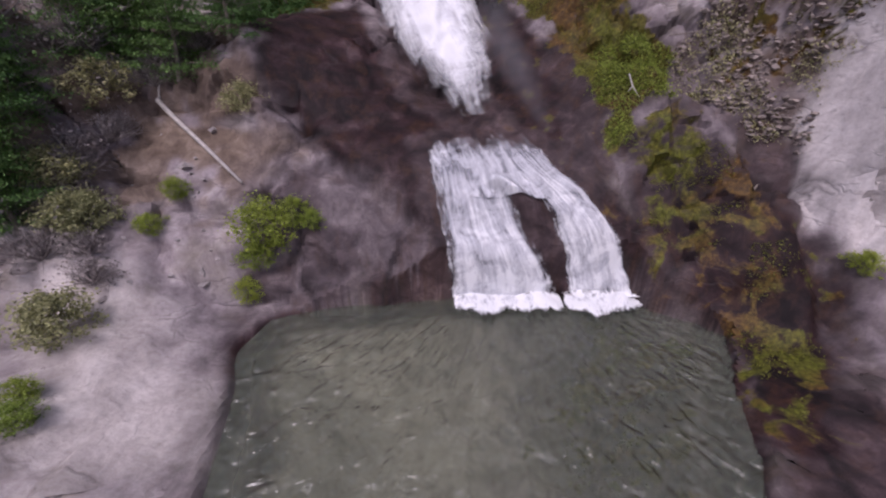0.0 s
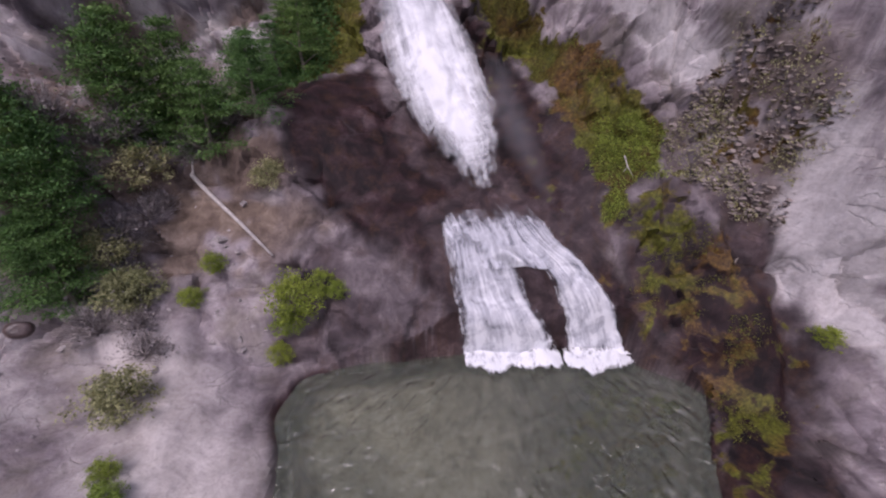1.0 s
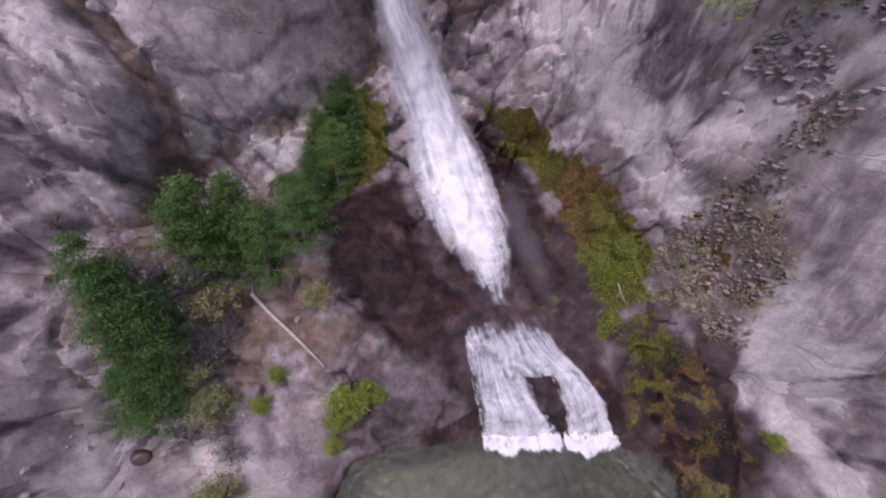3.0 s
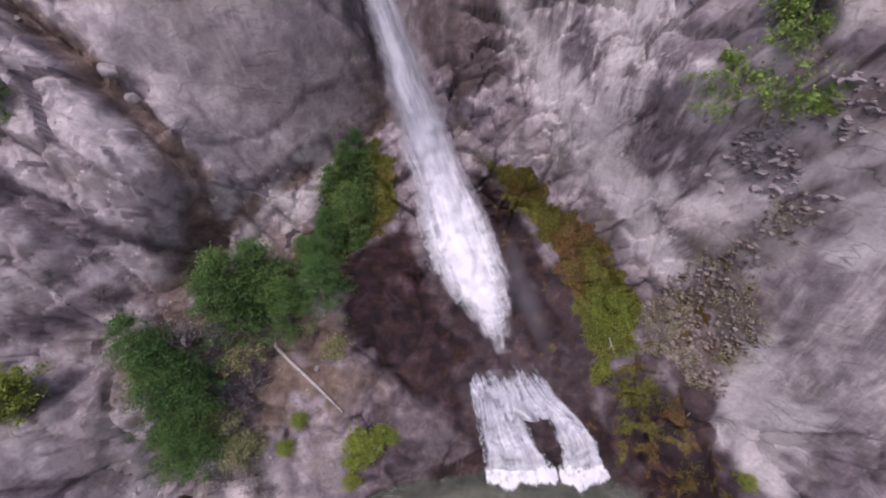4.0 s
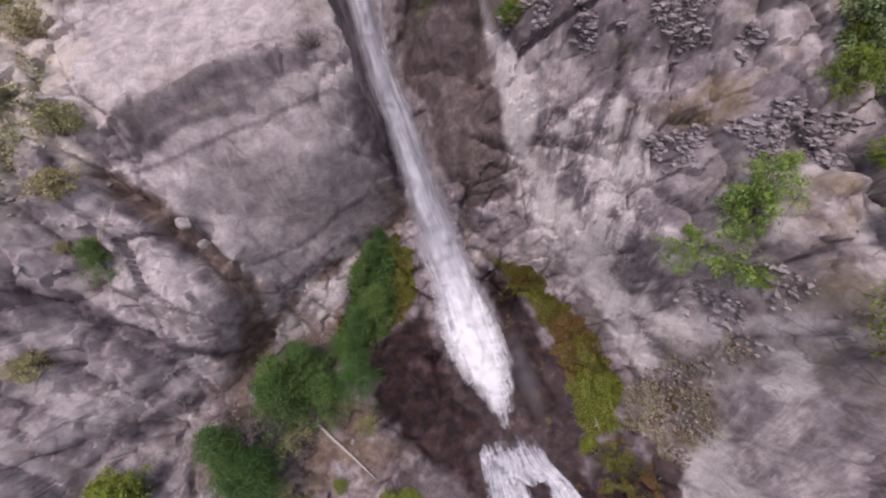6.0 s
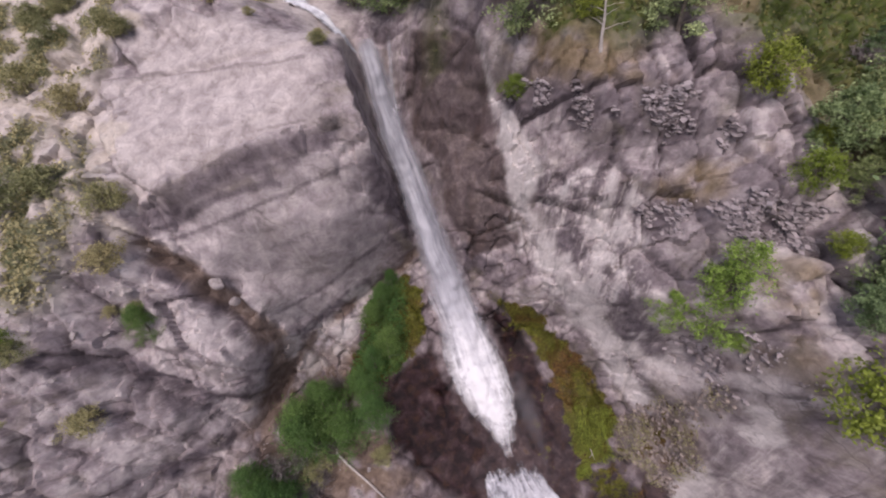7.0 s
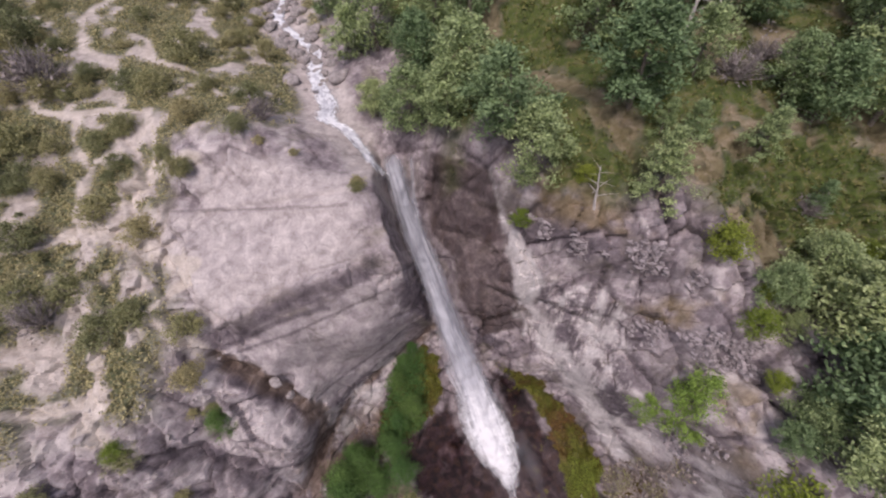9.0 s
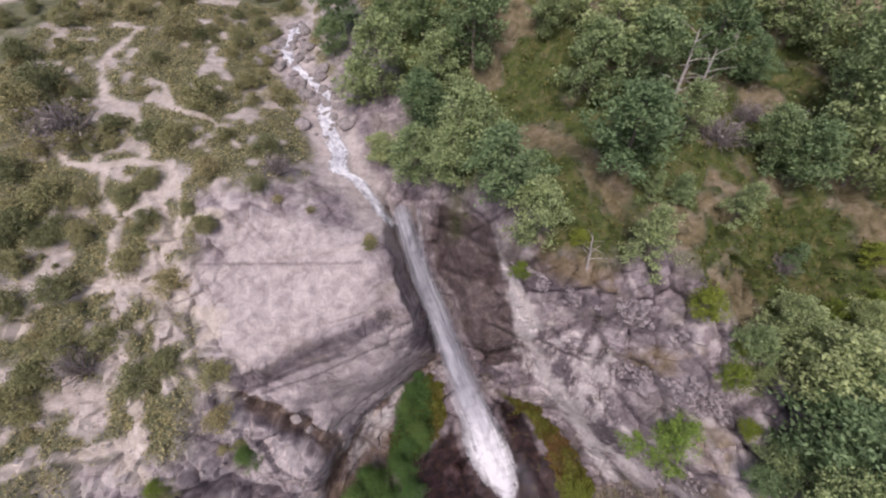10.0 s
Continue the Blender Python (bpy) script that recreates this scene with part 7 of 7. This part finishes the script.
TREES = [(make_tree("broadleaf_tree", LEAF_GREEN, "green southern beech tree with a rounded crown", s, 1.1, 1.0, 70, 84, 0.023, 0.0, 0.12), False) for s in (1, 2, 3)]
YOUNG_TREES = [(make_tree("young_tree", LEAF_GREEN, "young bluish-green beech with layered branches", s, 1.2, 0.95, 90, 64, 0.022, 1.0, 0.06), False) for s in (4, 5)]
BRIGHT_BUSHES = [(make_tree("bright_bush", LEAF_BRIGHT, "yellow-green leafy bush on bare rock", s, 0.75, 1.0, 80, 40, 0.024, 0.0, 0.06), False) for s in (6, 7)]
CONIFERS = [(make_tree("dark_tree", LEAF_FIR, "dark green dense tree at the cliff foot", s, 1.05, 1.0, 120, 80, 0.0125, 1.0, 0.06), False) for s in (8, 9)]
SHRUBS = [(make_tree("olive_shrub", LEAF_OLIVE, "low olive-brown shrub on pale rock", s, 0.55, 1.0, 80, 40, 0.022, 0.0, 0.04), False) for s in (10, 11)]
DRY = [(make_dry_bush(s), False) for s in (12, 13)]
plant(TREES, FOREST_TREES, "trees of the hillside wood")
LEDGE_TREES = [(make_tree("ledge_tree", LEAF_LEDGE, "fresh green young tree on the cliff ledge", s, 1.35, 1.0, 90, 46, 0.021, 0.0, 0.1), False) for s in (14, 15)]
plant(LEDGE_TREES, CLIFF_TREES, "trees on the cliff ledges")
plant(YOUNG_TREES, YOUNG_PLACES, "young trees on the slope")
plant(BRIGHT_BUSHES, BRIGHT_PLACES, "bright bushes")
plant(BRIGHT_BUSHES, BRIGHT_LOW, "bright bushes")
plant(CONIFERS, DARK_PLACES, "dark trees below the buttress")
plant(SHRUBS, SHRUB_NEAR, "shrubs of the plateau")
plant(SHRUBS, SHRUB_FAR, "shrubs of the plateau")
plant(DRY, DRY_PLACES, "dry bushes")


def fill_wood():
    """More wood behind, thinning towards the stream and the meadow."""
    placed = [(x, y) for x, y, *_ in FOREST_TREES + YOUNG_PLACES + BRIGHT_PLACES]
    spots = []
    for _ in range(4000):
        x, y = RNG.uniform(-8, 42), RNG.uniform(8, 52)
        if y < 24 and x < 20 or y < 13 + max(0, 6 - x) * 0.9 or (6 < x < 13 and y < 12.5) or x < -7 + (y - 18) * -0.1 or x < -3 and y < 24:
            continue
        if x > 14 and y < 3 or min((x - a) ** 2 + (y - b) ** 2 for a, b in placed) < (3.4 + 0.03 * y) ** 2:
            continue
        placed.append((x, y))
        spots.append((round(x, 1), round(y, 1), RNG.uniform(2.2, 4.4)))
        if len(spots) > 85:
            break
    plant(TREES + YOUNG_TREES, spots, "")


fill_wood()


def fill_scrub():
    spots = []
    for _ in range(520):
        x, y = RNG.uniform(-44, -15.5), RNG.uniform(0, 50)
        away = min(float(np.hypot(a[0] + f * (b[0] - a[0]) - x, a[1] + f * (b[1] - a[1]) - y)) for _, line in PATHS for a, b in zip(line, line[1:]) for f in (0, 0.33, 0.67, 1))
        if away > 1.1 and smooth_noise(np.array([[x, y, 0.0]]), 4.0, 77)[0] > -0.1 and y > -2.0 - 0.4 * (x + 15):
            spots.append((round(x, 1), round(y, 1), RNG.uniform(0.5, 1.7)))
    plant(SHRUBS, spots, "shrubs of the plateau")


fill_scrub()


# ---- dead wood ----
def make_log(name, label, path, radii, knots=(), wood=None):
    ob = tagged(new(name), label, "log")
    part("stem", mesh_from("stem", *tube(path, radii, 8), wood or DEAD_WOOD), ob)
    for k in knots:
        part("branch_stub", mesh_from("branch_stub", *tube(*k, 6), wood or DEAD_WOOD), ob)


make_log("fallen_log", "bleached bare fallen tree trunk lying on the ledge", [(-8.35, 2.9, 4.5), (-7.5, 2.3, 3.95), (-6.4, 1.6, 3.25), (-5.35, 0.88, 2.58)], [0.075, 0.065, 0.055, 0.035],
         [([(-8.1, 2.75, 4.35), (-8.1, 2.9, 4.7), (-8.05, 3.0, 4.85)], [0.045, 0.035, 0.015]), ([(-8.2, 2.8, 4.4), (-8.75, 2.9, 4.5)], [0.04, 0.015])])

make_log("fallen_branch", "grey forked branch lying over the mossy slope", [(8.35, 0.7, 2.95), (7.9, 0.5, 2.15), (7.35, 0.25, 1.3)], [0.03, 0.025, 0.012], [([(7.9, 0.5, 2.15), (7.5, 0.5, 2.05)], [0.018, 0.008])], BARK)
make_log("fallen_branch", "thin bleached stick on the mossy slope", [(6.15, 3.0, 6.02), (6.7, 2.6, 6.1)], [0.02, 0.01], (), BARK)
make_log("fallen_branch", "crooked bleached stick on green moss", [(4.95, 2.25, 5.12), (5.05, 2.12, 4.83), (5.2, 1.92, 4.58)], [0.02, 0.02, 0.01], [([(5.05, 2.12, 4.83), (4.9, 2.0, 4.7)], [0.014, 0.006])])


def make_dead_tree(seed):
    rng = np.random.RandomState(seed)
    root = tagged(new("dead_tree"), "bare grey dead tree with broken limbs", "tree")
    pieces, tips = limbs(1.0, 0.03, 10, rng, 0.08, 0.3)
    part("trunk", mesh_from("trunk", *pieces[0], DEAD_WOOD), root)
    for k, piece in enumerate(pieces[1:]):
        part("limb", mesh_from("limb", *piece, DEAD_WOOD), root)
    return root


plant([(make_dead_tree(41), False), (make_dead_tree(42), False)], [(3.6, 9.4, 2.6), (9.5, 17.1, 4.5), (10.1, 16.4, 4.0), (15.2, 3.6, 3.0), (15.4, 22.8, 5.0), (17.5, 24.0, 4.5)], "dead trees of the wood")


# ---- small growth and loose stone, too many to count ----
def scatter(name, label, category, material, mask, count, maker, seed):
    """Strews small pieces over the land where the mask is high."""
    rng = np.random.RandomState(seed)
    weight = np.where(mask > 0.35, mask, 0)
    area = (np.gradient(GX)[None, :] * np.gradient(GV)[:, None]).ravel()
    weight = weight * area
    at = rng.choice(len(GRID), count, p=weight / weight.sum())
    verts, faces = maker(GRID[at] + rng.normal(0, 0.04, (count, 3)), rng)
    ob = new(name, mesh_from(name, verts, faces, material, False))
    return tagged(ob, label, category, kind="stuff")


def tufts(size, per, spread_, up=0.6):
    def make(places, rng):
        c = places + (0, 0, size * up)
        return leaves(c, np.full((len(c), 3), spread_), per, size, rng, 0.8)
    return make


def stones(lo, hi):
    base = np.array([(1, 0, 0), (-1, 0, 0), (0, 1, 0), (0, -1, 0), (0, 0, 1), (0, 0, -1), (0.7, 0.7, 0.5), (-0.7, 0.6, 0.6), (0.5, -0.8, 0.5), (-0.6, -0.6, 0.6)])
    tri = np.array([(0, 6, 8), (0, 2, 6), (2, 7, 6), (2, 1, 7), (1, 9, 7), (1, 3, 9), (3, 8, 9), (3, 0, 8), (4, 8, 6), (4, 6, 7), (4, 7, 9), (4, 9, 8), (0, 5, 2), (2, 5, 1), (1, 5, 3), (3, 5, 0)])

    def make(places, rng):
        n = len(places)
        s = lo + (hi - lo) * rng.rand(n) ** 3
        q = rng.rand(n) * 6.2832
        b = base[None] * (1 + 0.25 * rng.randn(n, len(base), 1)) * (s[:, None, None] * rng.uniform(0.6, 1.3, (n, 1, 3)) * (1, 1, 0.7))
        x, y = b[..., 0] * np.cos(q)[:, None] - b[..., 1] * np.sin(q)[:, None], b[..., 0] * np.sin(q)[:, None] + b[..., 1] * np.cos(q)[:, None]
        v = np.stack([x, y, b[..., 2]], -1) + places[:, None] - (0, 0, 0.25) * s[:, None, None]
        return v.reshape(-1, 3), (tri[None] + (np.arange(n) * len(base))[:, None, None]).reshape(-1, 3)
    return make


PX, PY, PZ = GRID.T
MOSSY = COVER[:, 0]
GRASSY = COVER_TWO[:, 1]
scatter("moss", "yellow-green moss and low herbs on wet rock", "moss", LEAF_MOSS, MOSSY * (smooth_noise(GRID, 0.7, 103) > 0.05), 9000, tufts(0.028, 4, 0.05), 21)
scatter("cushion_moss", "bright green cushion moss by the fall", "moss", LEAF_BRIGHT, area(GRID, MV.ravel(), BRIGHT_MOSS), 3500, tufts(0.03, 4, 0.05), 26)
scatter("foot_herbs", "dark green herbs at the wet cliff foot", "herb", LEAF_FIR, area(GRID, MV.ravel(), MOSS_FOOT) * step(-4.0, -5.2, PX), 3000, tufts(0.06, 5, 0.09), 27)
scatter("hill_grass", "rough green grass of the hillside", "grass", GRASS, GRASSY * (PX > -4) * (PZ > 17) * (PY < 34), 16000, tufts(0.09, 4, 0.12), 22)
scatter("heath", "low olive heath plants on the plateau", "heath", LEAF_OLIVE, GRASSY * (PX <= -8) * (PX > -34) * (PY < 40), 34000, tufts(0.07, 4, 0.11), 23)
RUBBLE = np.maximum.reduce([area(GRID, MV.ravel(), SCREE_TOP), area(GRID, MV.ravel(), SCREE_LOW), 0.6 * area(GRID, MV.ravel(), RUBBLE_SLOPE)])
scatter("scree", "loose purple-grey broken rock on the cliff ledges", "scree", SCREE, RUBBLE * (smooth_noise(GRID, 0.8, 107) > -0.1), 3600, stones(0.03, 0.17), 24)
SPILL = area(GRID, MV.ravel(), DEBRIS)
scatter("rubble", "small brown and grey rubble between the slabs", "rubble", DEBRIS_STONE, SPILL * (smooth_noise(GRID, 0.7, 115) > -0.2), 2400, stones(0.02, 0.11), 28)
scatter("slope_herbs", "olive tufts among the rubble", "herb", LEAF_OLIVE, SPILL * (smooth_noise(GRID, 0.9, 109) > -0.1), 1700, tufts(0.035, 4, 0.07), 29)
scatter("gravel", "loose stones on the rocky banks", "gravel", STONE, step(-4.5, -7.0, PX) * step(4.8, 3.0, PZ) * step(0.1, 0.4, PZ) * step(-9, -6, PY) + step(-12, -15, PX) * step(12, 14, PZ) * step(9, 5, PY), 1800, stones(0.04, 0.20), 25)


# ---- boulders of the upper stream, each on its own ----
def make_boulder(seed):
    rng = np.random.RandomState(seed)
    bm = bmesh.new()
    bmesh.ops.create_icosphere(bm, subdivisions=3, radius=1)
    co = np.array([v.co[:] for v in bm.verts])
    planes = rng.normal(0, 1, (9, 3))
    planes /= np.linalg.norm(planes, axis=1)[:, None]
    k = np.min([np.where(co @ pl > 0.1, (0.6 + 0.3 * rng.rand()) / np.maximum(co @ pl, 0.1), 9) for pl in planes], axis=0)
    co = co * np.minimum(k, 1.0)[:, None] * (1 + 0.05 * rough(co * 3, 1.0, seed)[:, None]) * (1.0, 0.8, 0.65)
    for v, c in zip(bm.verts, co):
        v.co = c
    me = bpy.data.meshes.new("boulder")
    bm.to_mesh(me)
    bm.free()
    me.polygons.foreach_set("use_smooth", [True] * len(me.polygons))
    me.materials.append(STONE)
    return me


def strew_boulders():
    shapes = [make_boulder(s) for s in (1, 2, 3, 4)]
    rng = np.random.RandomState(31)
    line = np.array(STREAM)
    for k in range(110):
        f = rng.uniform(3.6, len(line) - 1.01)
        i = int(f)
        c = line[i] + (f - i) * (line[i + 1] - line[i])
        off = rng.normal(0, 1.1)
        x, y = c[0] + off, c[1] + rng.normal(0, 0.5)
        size = rng.uniform(0.18, 0.6) * (1.3 if abs(off) > 0.8 else 0.8)
        ob = new("boulder", shapes[k % 4])
        ob.matrix_basis = pose(x, y, ground(x, y) + 0.15 * size, rng.uniform(-15, 15), rng.uniform(-15, 15), rng.uniform(0, 360)) @ Matrix.Diagonal((size, size, size, 1))
        tagged(ob, "grey rounded boulder in the white stream", "boulder", group="boulders of the upper stream")


strew_boulders()


def set_boulders():
    shapes, soaked = [make_boulder(s) for s in (5, 6)], [make_boulder(s) for s in (7, 8)]
    for me in soaked:
        me.materials[0] = WET_STONE
    for k, (x, y, z, size, label) in enumerate(((-12.0, 5.9, 14.0, 0.36, "pale loose boulder wedged in a crack"), (-11.4, 5.6, 13.2, 0.28, "pale loose boulder wedged in a crack"), (-10.0, -2.2, 2.5, 0.35, "dark angular boulder on the sandy bank"), (5.9, -5.1, -0.8, 0.3, "pale boulder at the edge of the pool"), (6.2, 0.3, 0.7, 0.5, "wet brown boulder beside the cascade"), (5.7, 0.6, 0.9, 0.4, "wet brown boulder beside the cascade"))):
        ob = new("boulder", (soaked if "wet" in label or "dark" in label else shapes)[k % 2])
        ob.matrix_basis = pose(x, y, z, 12 * k, 20, 75 * k) @ Matrix.Diagonal((size, size, size, 1))
        tagged(ob, label, "boulder")


set_boulders()
